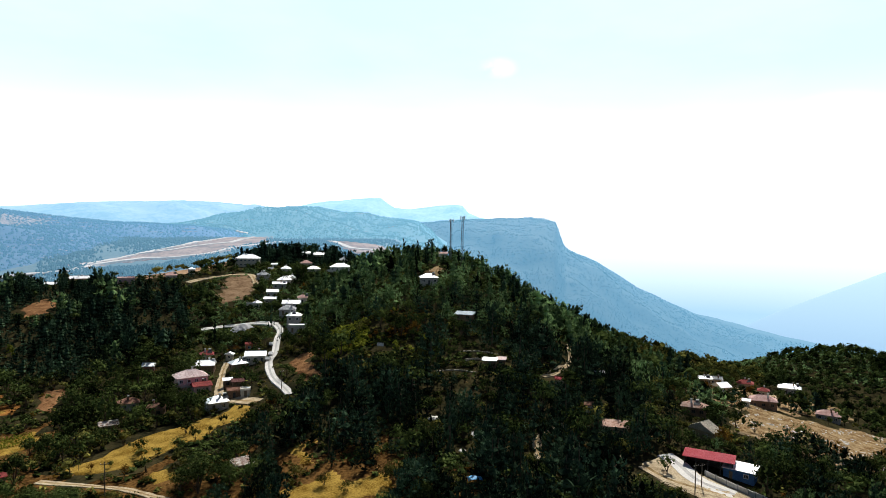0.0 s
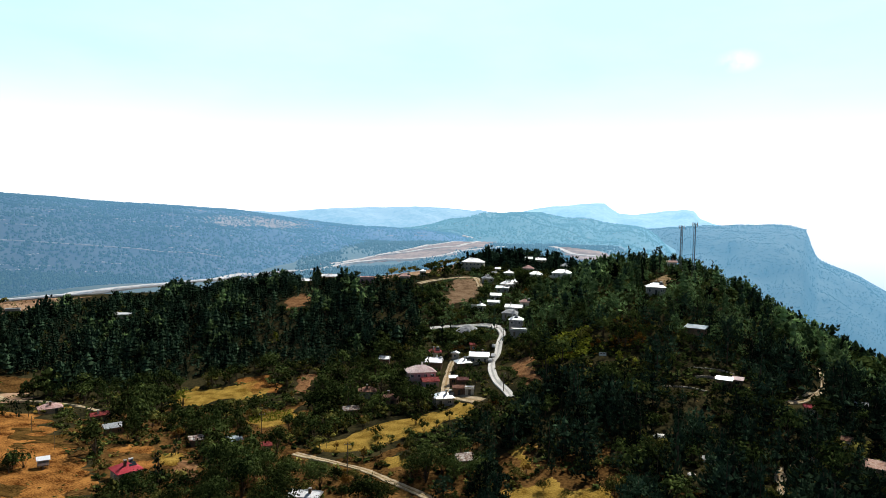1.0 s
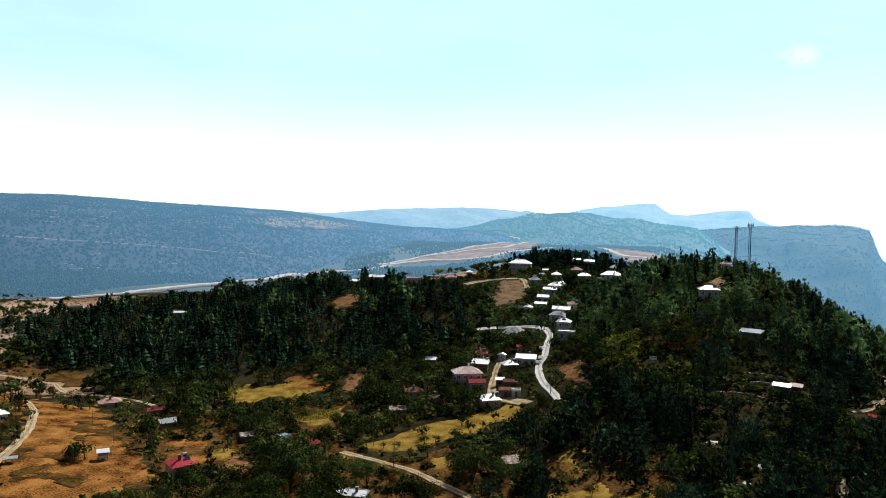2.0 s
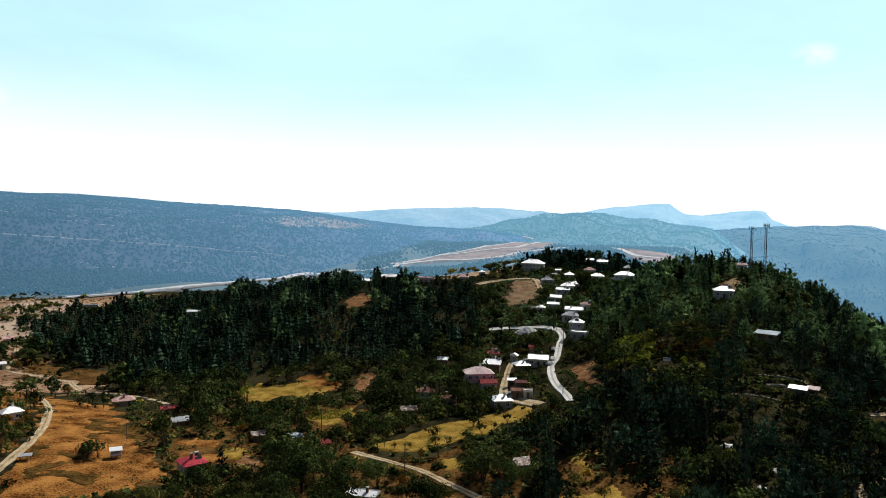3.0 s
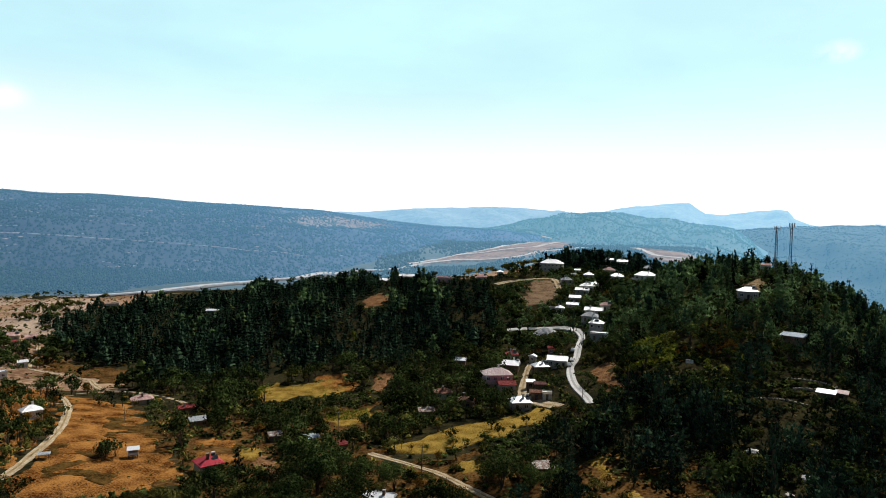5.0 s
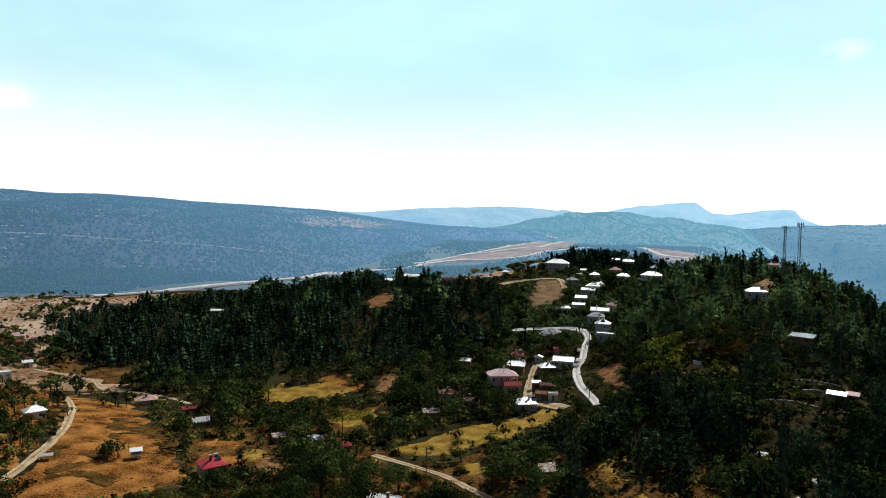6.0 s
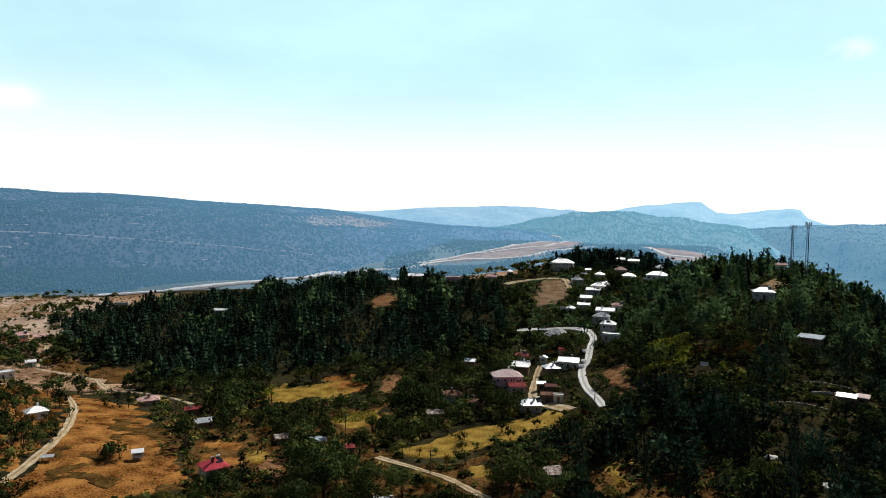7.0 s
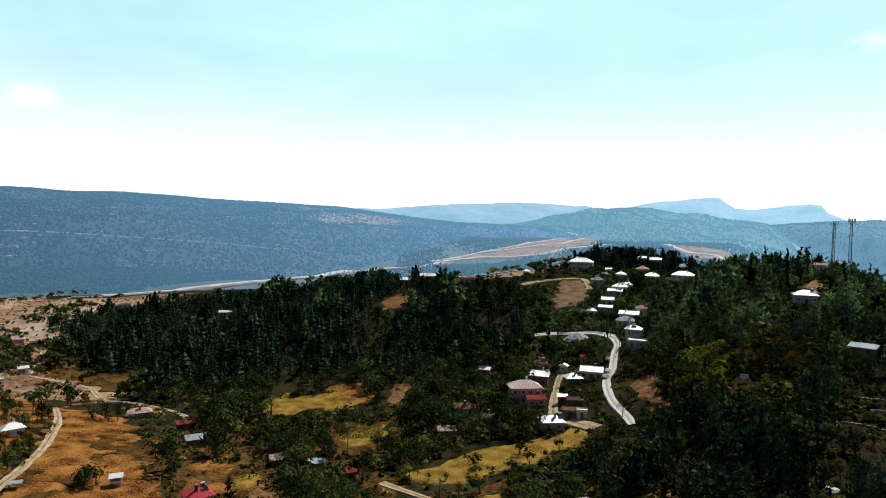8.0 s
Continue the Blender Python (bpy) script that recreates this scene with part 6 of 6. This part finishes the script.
# small clearings
gap = np.sin(tx / 5.3 + 1.1 * np.sin(ty / 8.7)) * np.sin(ty / 6.1 - tx / 13.0) > 0.72
species[gap & (u2 < 0.5) & (wood_b < 0.5)] = -1
room = headroom(tx, ty)
lax = u < np.where(tx > 60, 0.035, 0.012)
room = np.where(lax & (lot_at(tx, ty) == 1), 5.0, room)
squeezed = tall > room
species[squeezed & (room < 0.9)] = -1
sq = squeezed & (species >= 0)
species[sq & (room < 3.2)] = 3
species[sq & (room >= 3.2) & (species < 2)] = np.where(u2[sq & (room >= 3.2) & (species < 2)] < 0.5, 0, 2)
tall = np.minimum(tall, np.maximum(room, 0.9))
ok = (species >= 0) & (north < 0.5)
ok &= ~((lot_at(tx, ty) > 0) & ~lax)
# behind the crests the woods are thinner
crest = np.zeros(len(tx), bool)
for q in np.linspace(0.3, 0.97, 40):
    crest |= ground_z(tx * q, ty * q) + 5.0 > (land_z(tx, ty) + tall) * q
ok &= ~(crest & (u3 * 7.3 % 1 > 0.15))
tx, ty, species, tall = tx[ok], ty[ok], species[ok], tall[ok]
# a clump of tall conifers beside the masts
extra = [(-14.0, 342.0, 11.5), (-10.0, 345.0, 9.5), (-6.5, 341.0, 12.5), (-2.5, 346.0, 10.5), (-17.0, 347.0, 9.0), (-0.5, 338.5, 8.0), (14.5, 344.0, 7.5), (-38.8, 218.5, 8.6), (-122.3, 131.5, 7.8), (-125.0, 133.5, 6.5), (-134.0, 151.0, 5.6), (24.0, 196.0, 8.0), (33.0, 186.0, 8.5), (-107.0, 305.0, 11.0), (-84.0, 318.0, 10.0), (-104.0, 309.0, 8.0)]
# single trees that stand out: pines, broad crowns, yellow-green ones
odd = [(-180.0, 207.0, 8.5, 5), (-182.5, 205.0, 6.5, 5), (-195.0, 293.0, 9.0, 5), (-383.0, 373.0, 5.0, 5), (-376.0, 371.0, 4.5, 5), (-390.0, 370.0, 4.0, 5), (-370.0, 366.0, 4.2, 5), (-162.0, 126.0, 5.2, 2), (-164.0, 123.0, 4.5, 2),
       (-219.0, 168.0, 6.5, 0), (-216.5, 170.5, 5.0, 2), (-223.0, 166.0, 4.0, 2), (94.0, 178.0, 8.5, 2), (99.0, 174.0, 7.5, 0), (104.0, 178.0, 8.0, 2), (97.0, 186.0, 9.0, 0), (103.0, 189.0, 7.5, 2), (109.0, 184.0, 7.0, 2), (112.0, 175.0, 6.0, 2), (93.0, 168.0, 6.0, 2), (118.0, 180.0, 5.5, 2),
       (99.0, 219.0, 8.5, 2), (95.0, 226.0, 7.0, 2), (117.0, 212.0, 8.5, 2), (121.5, 209.0, 7.0, 2), (113.0, 206.0, 6.5, 0), (126.0, 204.0, 6.0, 4), (135.0, 222.0, 4.0, 4), (146.0, 214.0, 4.2, 4), (154.0, 226.0, 3.6, 4), (48.0, 180.0, 11.0, 1), (52.0, 184.0, 9.5, 0), (45.0, 176.0, 10.0, 0)]
rg = np.random.RandomState(8)
odd += [(96 + 40 * a + 10 * b, 170 + 24 * b + 12 * a, 4.5 + 4.5 * c, 2 if c < 0.7 else 0) for a, b, c in rg.uniform(size=(26, 3))]
odd += [(98 + 20 * a, 184 + 22 * b, 6.0 + 3.5 * c, 2 if c < 0.6 else 0) for a, b, c in rg.uniform(size=(13, 3))]
odd += [(-180 - 27 * a + 3 * b, 109 + 26 * a + 3 * c, 1.8 + 2.2 * b, 2 if c < 0.5 else 3) for a, b, c in rg.uniform(size=(16, 3))]
odd += [(-163.5, 124.0, 5.6, 2), (-165.5, 126.5, 5.0, 2), (-161.5, 121.5, 4.2, 2)]
odd += [(-48.0, 211.5, 4.2, 2), (-52.5, 210.5, 3.6, 2), (-45.5, 214.0, 5.0, 2)]
# the trees round the farmhouses in the valley and along the tracks
grove = [(-372, 214), (-363, 215), (-363, 222), (-358, 224), (-355, 207), (-351, 212), (-335, 209), (-333, 198), (-338, 196), (-371, 236), (-364, 235), (-324, 204), (-299, 194), (-295, 194), (-296, 199), (-286, 195), (-270, 189), (-268, 191), (-242, 183), (-236, 183), (-238, 187), (-233, 136), (-248, 147), (-256, 159), (-199, 118), (-195, 120), (-211, 139), (-201, 133), (-190, 125), (-222, 149), (-185, 120)]
for k, (a, b) in enumerate(grove):
    for u_, v_, h in rg.uniform(-1, 1, size=(3 if k < 12 else 2, 3)):
        odd.append((a + 3.5 * u_, b + 3.5 * v_, (4.6 if k < 12 else 3.6) + 1.3 * h, 2 if h < 0.85 else 4))
for u_, v_, h in rg.uniform(-1, 1, size=(46, 3)):
    odd.append((-352 + 30 * u_, 211 + 15 * v_ - 8 * u_, 4.2 + 1.6 * h, 2 if h < 0.7 else 0))
# hedges between the valley fields
for (ax, ay), (bx, by), n in (((-432, 250), (-420, 276), 16), ((-474, 280), (-450, 310), 16), ((-486, 306), (-462, 336), 10), ((-408, 248), (-392, 257), 9), ((-522, 345), (-500, 372), 12), ((-558, 350), (-544, 374), 12), ((-436, 326), (-424, 318), 8), ((-384, 222), (-366, 236), 9), ((-467, 294), (-471, 328), 34), ((-436, 258), (-421, 279), 26), ((-418, 236), (-399, 238), 18), ((-497, 330), (-440, 326), 30), ((-450, 275), (-434, 300), 18), ((-400, 270), (-400, 290), 16), ((-541, 304), (-543, 340), 22)):
    for q, v_, h in rg.uniform(0, 1, size=(n, 3)):
        odd.append((ax + (bx - ax) * q + 3 * v_, ay + (by - ay) * q + 3 * h, 2.2 + 3.2 * h * v_, 2 if v_ < 0.8 else 3))
# bushes along the golden field and the path below it
odd += [(-74.0, 182.0, 3.2, 3), (-71.0, 186.5, 4.0, 3), (-68.5, 191.0, 2.6, 3), (-79.0, 178.5, 2.4, 3), (-82.0, 177.0, 3.4, 3), (-66.5, 197.5, 3.6, 3), (-88.0, 172.0, 2.2, 3), (-60.0, 206.0, 3.4, 3), (-92.0, 169.5, 2.8, 4), (-64.0, 158.0, 3.0, 3), (-73.0, 160.5, 2.4, 3), (-84.0, 163.0, 2.2, 3), (-36.0, 158.5, 3.4, 3), (-28.0, 155.0, 3.0, 3), (-22.0, 151.5, 2.6, 3)]
# bushes before the house fronts
for hx, hy, hr, hb, hh in HOUSES:
    if hh > 2.0 and 150 < hy < 470 and hx < 70:
        for q in rg.uniform(-0.95, 0.95, 4):
            a = math.atan2(7 - hy, -3 - hx) + q
            bx, by = hx + (hr + 1.3) * math.cos(a), hy + (hr + 1.3) * math.sin(a)
            if lot_at(np.array([bx]), np.array([by]))[0] != 2:
                odd.append((bx, by, max(1.0, hh * rg.uniform(0.32, 0.55)), 2 if q < 0.2 else 3))
extra = [(a, b, c * 1.25, 1) for a, b, c in extra] + odd
tx, ty = np.concatenate([tx, [e[0] for e in extra]]), np.concatenate([ty, [e[1] for e in extra]])
species, tall = np.concatenate([species, [e[3] for e in extra]]), np.concatenate([tall, [e[2] for e in extra]])
# the roofs stand clear of the trees to the south of them
low_z = land_z(tx, ty)
for hx, hy, hr, hb, hh in HOUSES:
    far_, top_ = math.hypot(hx + 3, hy - 7), hb + max(hh - 0.2, 1.0)
    q = ((tx + 3) * (hx + 3) + (ty - 7) * (hy - 7)) / far_ ** 2
    off = np.abs((tx + 3) * (hy - 7) - (ty - 7) * (hx + 3)) / far_
    over = (q > 0.78) & (q < 0.992) & (off < 0.75 * hr + 0.2 * tall) & (low_z + tall > top_ * q)
    tall = np.where(over, top_ * q - low_z, tall)
keep = tall > 0.7
tx, ty, species, tall = tx[keep], ty[keep], species[keep], tall[keep]
species = np.where((tall < 2.2) & (species != 5) & (species != 4), 3, species)
tz, spin = land_z(tx, ty) - 0.05, rng.uniform(0, math.tau, len(tx))
plan_d = np.hypot(tx + 45, ty - 60)

# the foremost trees, each a thing of its own
first = np.argsort(plan_d)[:300]
stock = {}
for k, variants in SPEC.items():
    for i, (tr, cr) in enumerate(variants):
        stock[k, i] = (mesh_of("trunk", *tr, BARK), mesh_of("crown", *cr, KINDS[k][1]))
for i in first:
    k = ORDER[species[i]]
    tm, cm = stock[k, int(i) % 4]
    tree = thing(k, pose(tx[i], ty[i], tz[i], 0, 0, math.degrees(spin[i])) @ Matrix.Diagonal((tall[i] * (1.2 if k == "pine" else 1.0),) * 2 + (tall[i], 1)), KINDS[k][2], KINDS[k][3], "trees below the village")
    for nm, me in (("trunk", tm), ("crown", cm)):
        o = new(nm, me)
        o.parent = tree

# the rest of the woods, joined
rest = np.setdiff1d(np.arange(len(tx)), first)


def planted(name, idx, protos, mats, label, category):
    """One mesh of many trees, each turned and scaled from one of the prototypes."""
    V, F, W, T, n = [], [], [], [], 0
    for p, (tr, cr) in enumerate(protos):
        sel = idx[np.arange(len(idx)) % len(protos) == p]
        if not len(sel):
            continue
        v0, f0 = join([tr, cr])
        c, s = np.cos(spin[sel])[:, None], np.sin(spin[sel])[:, None]
        wide = ((1.1 if "pine" in name else 0.95) + 0.25 * np.sin(sel * 1.7))[:, None]
        H = tall[sel][:, None]
        v = np.stack([(v0[None, :, 0] * c - v0[None, :, 1] * s) * H * wide + tx[sel][:, None], (v0[None, :, 0] * s + v0[None, :, 1] * c) * H * wide + ty[sel][:, None], v0[None, :, 2] * H + tz[sel][:, None]], -1)
        f = f0[None] + (np.arange(len(sel)) * len(v0))[:, None, None] + n
        V.append(v.reshape(-1, 3))
        F.append(f.reshape(-1, 3))
        W.append(np.tile(np.repeat([0, 1], [len(tr[1]), len(cr[1])]), len(sel)))
        T.append(np.repeat((sel * 0.618034) % 1.0, len(v0)))
        n += v.size // 3
    if V:
        ob = new(name, mesh_of(name, np.concatenate(V), np.concatenate(F), None, mats=mats, which=np.concatenate(W)))
        ob.data.attributes.new("tone", "FLOAT", "POINT").data.foreach_set("value", np.concatenate(T).astype(np.float32))
        tagged(ob, label, category, kind="stuff")


NAMES = {"pine": "pine_wood", "slender_pine": "slender_conifers", "broadleaf_tree": "broadleaf_grove", "shrub": "shrubs", "autumn_tree": "autumn_trees", "lime_tree": "lime_trees", "young_pine": "young_pine_wood"}
LABELS = {"pine": "dense dark green pine wood on the hills", "slender_pine": "tall slender dark conifers on the slope", "broadleaf_tree": "green broad-leaved trees between houses and fields",
          "shrub": "olive and yellowish shrubs on dry slopes", "autumn_tree": "small orange-brown trees on the slopes", "lime_tree": "yellow-green trees by the far wood", "young_pine": "light green young pines above the village, paled as by haze"}
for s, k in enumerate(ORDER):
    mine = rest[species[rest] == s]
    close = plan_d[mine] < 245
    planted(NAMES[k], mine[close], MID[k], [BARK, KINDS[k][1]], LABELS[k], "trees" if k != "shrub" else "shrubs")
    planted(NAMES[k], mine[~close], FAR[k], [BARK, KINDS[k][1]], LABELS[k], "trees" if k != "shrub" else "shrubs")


# pines on the hazy hill beyond the valley
def far_pines(name, count, a0, a1, r0, r1, height_of, mat, label, size, seed, gap=0.0):
    rg = np.random.RandomState(seed)
    a, r = np.radians(rg.uniform(a1, a0, count)), np.sqrt(rg.uniform(r0 ** 2, r1 ** 2, count))
    x, y = -np.sin(a) * r, np.cos(a) * r
    thick = np.sin(x / 61 + np.sin(y / 83)) * np.sin(y / 57 - x / 97) + 0.6 * np.sin(x / 23 + y / 29)
    bare = inside([(-440, 780), (-425, 870), (-405, 960), (-398, 1090), (-405, 1345), (-350, 1350), (-305, 1060), (-325, 925), (-355, 810)], x, y) | inside([(-190, 1165), (-130, 1080), (-80, 1040), (-70, 940), (-120, 905), (-160, 1000)], x, y)
    on = ~bare & (height_of(x, y) > ground_z(x, y) + 1.0) & (thick > gap + rg.uniform(-1.2, 0.6, count))
    x, y = x[on], y[on]
    z, h = height_of(x, y) - 0.6, size * rg.uniform(0.6, 1.3, len(x))
    k = 4
    ang = np.arange(k) * math.tau / k
    V0 = np.concatenate([np.stack([np.cos(ang) * 0.34, np.sin(ang) * 0.34, np.full(k, 0.02)], 1), np.stack([np.cos(ang + 0.6) * 0.36, np.sin(ang + 0.6) * 0.36, np.full(k, 0.5)], 1), [(0, 0, 0.9)]])[[4, 5, 6, 7, 8, 0, 2]]
    F0 = [(i, (i + 1) % 4, 4) for i in range(4)] + [(0, 5, 1), (1, 5, 2), (2, 6, 3), (3, 6, 0)]
    jit = rg.uniform(0.6, 1.35, (len(x), len(V0), 1)) * (1, 1, 0) + (0, 0, 1)
    V = V0[None] * jit * h[:, None, None] + np.stack([x, y, z], 1)[:, None]
    F = np.array(F0)[None] + (np.arange(len(x)) * len(V0))[:, None, None]
    ob = new(name, mesh_of(name, V.reshape(-1, 3), F.reshape(-1, 3), mat))
    tagged(ob, label, "trees", kind="stuff")


def cone_hill_z(x, y):
    return hill_patch(*CONE_HILL, x, y, rough=14.0)


def valley_z(x, y):
    return np.where(np.hypot(x, y) > 668, ground_z(x, y) + 1.2, -999)


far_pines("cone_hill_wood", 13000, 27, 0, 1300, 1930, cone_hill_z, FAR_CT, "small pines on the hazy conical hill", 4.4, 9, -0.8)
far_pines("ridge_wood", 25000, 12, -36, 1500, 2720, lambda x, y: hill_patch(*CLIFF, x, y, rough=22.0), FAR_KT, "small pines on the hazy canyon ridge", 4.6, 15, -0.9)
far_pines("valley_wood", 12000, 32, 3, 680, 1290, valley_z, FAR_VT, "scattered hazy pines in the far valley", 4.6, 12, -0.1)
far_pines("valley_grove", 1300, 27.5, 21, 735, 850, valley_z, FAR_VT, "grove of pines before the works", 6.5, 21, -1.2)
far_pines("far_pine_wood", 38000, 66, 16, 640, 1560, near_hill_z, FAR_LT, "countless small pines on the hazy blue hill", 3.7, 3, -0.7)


# pale ledges of rock that follow the contours of the hazy hills
def ledges(name, count, a0, a1, r0, r1, height_of, mat, label, seed):
    rg = np.random.RandomState(seed)
    parts = []
    for a, r, w, q in zip(np.radians(rg.uniform(a1, a0, count)), np.sqrt(rg.uniform(r0 ** 2, r1 ** 2, count)), rg.uniform(3, 13, count), rg.uniform(-0.5, 0.5, count)):
        for k in range(3):
            b, d = a + (k - 1) * w * 0.9 / r, r + (k - 1) * w * q
            x, y = -math.sin(b) * d, math.cos(b) * d
            v, f = core_tris((0, 0, 0), 1.0, rg)
            v = v * (w * 0.55, 1.2, 0.9)
            c, s = math.cos(b), math.sin(b)
            v = np.stack([v[:, 0] * c - v[:, 1] * s + x, v[:, 0] * s + v[:, 1] * c + y, v[:, 2] + float(height_of(np.array(x), np.array(y)))], 1)
            parts.append((v, f))
    tagged(new(name, mesh_of(name, *join(parts), mat)), label, "rocks", kind="stuff")


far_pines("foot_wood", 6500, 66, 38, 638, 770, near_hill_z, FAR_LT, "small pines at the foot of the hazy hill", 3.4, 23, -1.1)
ledges("rock_ledges", 330, 62, 18, 650, 1450, near_hill_z, FAR_LS, "pale rock ledges among pines on the hazy hill", 31)
ledges("cone_hill_ledges", 90, 24, 4, 1320, 1850, cone_hill_z, FAR_LS, "pale rock ledges on the conical hill", 32)


# dry tufts and seedlings on the open ground
def tufts(name, poly, count, mat, label, size, seed, most=1, k=5, room_for=None):
    rg = np.random.RandomState(seed)
    px, py = np.array(poly, float).T
    x, y = rg.uniform(px.min(), px.max(), count * 3), rg.uniform(py.min(), py.max(), count * 3)
    thick = np.sin(x / 6.1 + np.sin(y / 8.3)) * np.sin(y / 5.7 - x / 9.7) + 0.6 * np.sin(x / 2.3 + y / 2.9)
    on = inside(poly, x, y) & (0.35 * thick > rg.uniform(-0.9, 0.9, len(x))) & (lot_at(x, y) <= most)
    x, y = x[on][:count], y[on][:count]
    C = np.repeat(np.stack([x, y, ground_z(x, y) + 0.1 + size * 0.4], 1), k, 0)
    h = np.repeat(size * rg.uniform(0.4, 1.6, len(x)) ** 1.5, k)
    C += rg.normal(size=C.shape) * h[:, None] * (0.5, 0.5, 0.22)
    N = rg.normal(size=C.shape) * 0.45 + (0, 0.1, 1.0)
    N /= np.linalg.norm(N, axis=1)[:, None]
    V, F = leaf_tris(C, N, size * 0.55, rg, 0.8)
    ob = tagged(new(name, mesh_of(name, V, F, mat)), label, "grass", kind="stuff")
    ob.data.attributes.new("tone", "FLOAT", "POINT").data.foreach_set("value", np.repeat((np.arange(len(x)) * 0.618034) % 1.0, k * 4).astype(np.float32))


DRYLEAF = surface("dry_grass_blades", (0.13, 0.06, 0.018), (0.36, 0.23, 0.085), 0.2, 1.5, bump=0, vary=0.45, gloss=0.0)
tufts("dry_tufts", FIELDS[3], 500, DRYLEAF, "tufts of dry grass on open ground", 0.22, 11)
tufts("low_scrub", FIELDS[3], 110, SCRUB, "low olive scrub on open ground", 0.55, 12, 1, 8)
tufts("valley_scrub", [(-245, 196), (-298, 222), (-350, 228), (-416, 258), (-428, 320), (-520, 420), (-600, 360), (-560, 200), (-430, 150), (-330, 150)], 2200, SCRUB, "low scrub in the valley fields", 1.0, 13)
tufts("rocky_tufts", FIELDS[8], 300, DRYLEAF, "dry tufts on the rocky slope", 0.4, 14)
WILD = [(-200, 95), (-60, 100), (40, 140), (100, 150), (110, 250), (60, 330), (-30, 330), (-75, 330), (-125, 330), (-130, 275), (-205, 225), (-250, 200), (-185, 155)]
tufts("vineyard", [(-50, 272), (-33, 276), (-28, 250), (-44, 243)], 520, LIME, "yellow-green vines on the hill's flank", 1.2, 90, 1, 12)
tufts("rusty_thicket", [(-22, 276), (-8, 278), (-8, 252), (-22, 250)], 80, AUTUMN, "rusty orange thicket on the hill's flank", 1.1, 91, 1, 10)
tufts("understory", WILD, 2300, BROAD, "dense green bushes under the trees", 1.25, 77, 0, 14)
tufts("forest_scrub", WILD, 2200, SCRUB, "olive scrub between the trees", 1.05, 79, 0, 12)
tufts("autumn_scrub", WILD, 220, AUTUMN, "rusty brown bushes between the trees", 1.0, 80, 0, 8)
tufts("dry_weeds", WILD, 1300, DRYLEAF, "dry weeds between the trees", 0.5, 78, 0)
tufts("hill_bushes", [(-62, 295), (-30, 225), (45, 220), (75, 330), (60, 390), (-10, 400), (-55, 390)], 2600, BROAD, "dense green bushes on the hill of the masts", 1.3, 83, 0, 8)
tufts("wood_undergrowth", [(-415, 262), (-346, 240), (-294, 236), (-225, 226), (-180, 262), (-150, 262), (-130, 290), (-135, 345), (-150, 400), (-180, 440), (-300, 460), (-420, 410)], 3600, PINE, "dark green undergrowth of the pine wood", 1.35, 85, 0, 6)
tufts("spur_bushes", [(196, 400), (240, 360), (330, 340), (345, 470), (280, 540), (215, 500)], 2600, YOUNG_HAZED, "dense light green bushes on the spur", 1.7, 87, 0, 6)
tufts("field_bushes", [(-106, 170), (-100, 190), (-90, 203), (-82, 206), (-70, 214), (-62, 222), (-76, 226), (-110, 232), (-125, 200)], 700, BROAD, "green bushes between the golden field and the houses", 1.2, 88, 0, 9)
# pale green here puts the village's haze into the colour of the bushes
tufts("village_bushes", [(-60, 300), (-60, 470), (-140, 480), (-150, 380), (-120, 300)], 2600, YOUNG_HAZED, "green bushes round the houses, paled as by haze", 1.2, 81, 0, 8)


def stones(name, poly, count, label, seed):
    """Loose pale stones lying on open ground, in broken rows."""
    rg = np.random.RandomState(seed)
    px, py = np.array(poly, float).T
    x, y = rg.uniform(px.min(), px.max(), count * 5), rg.uniform(py.min(), py.max(), count * 5)
    on = inside(poly, x, y) & (np.sin((y - 0.55 * x) / 1.9 + np.sin(x / 7.0)) > 0.15)
    parts = []
    for a, b in zip(x[on][:count], y[on][:count]):
        r = rg.uniform(0.25, 0.75)
        parts.append(core_tris((a, b, float(ground_z(a, b)) + 0.25), r, rg, 0.55))
    tagged(new(name, mesh_of(name, *join(parts), PALEROCK)), label, "stones", kind="stuff")


stones("loose_stones", FIELDS[8], 260, "pale limestone stones scattered on the dry slope", 4)

vine_rows(-166.5, 88.0, 30, 8, 12.0, 1.5, "short green rows of garden plants beside the track", BROAD)
vine_rows(-138.0, 192.0, 38, 6, 15.0, 2.2, "rows of yellowish vegetables on a terraced plot", LIME)
vine_rows(-128.0, 112.0, 20, 14, 34.0, 1.9, "green rows of a small vineyard", BROAD)
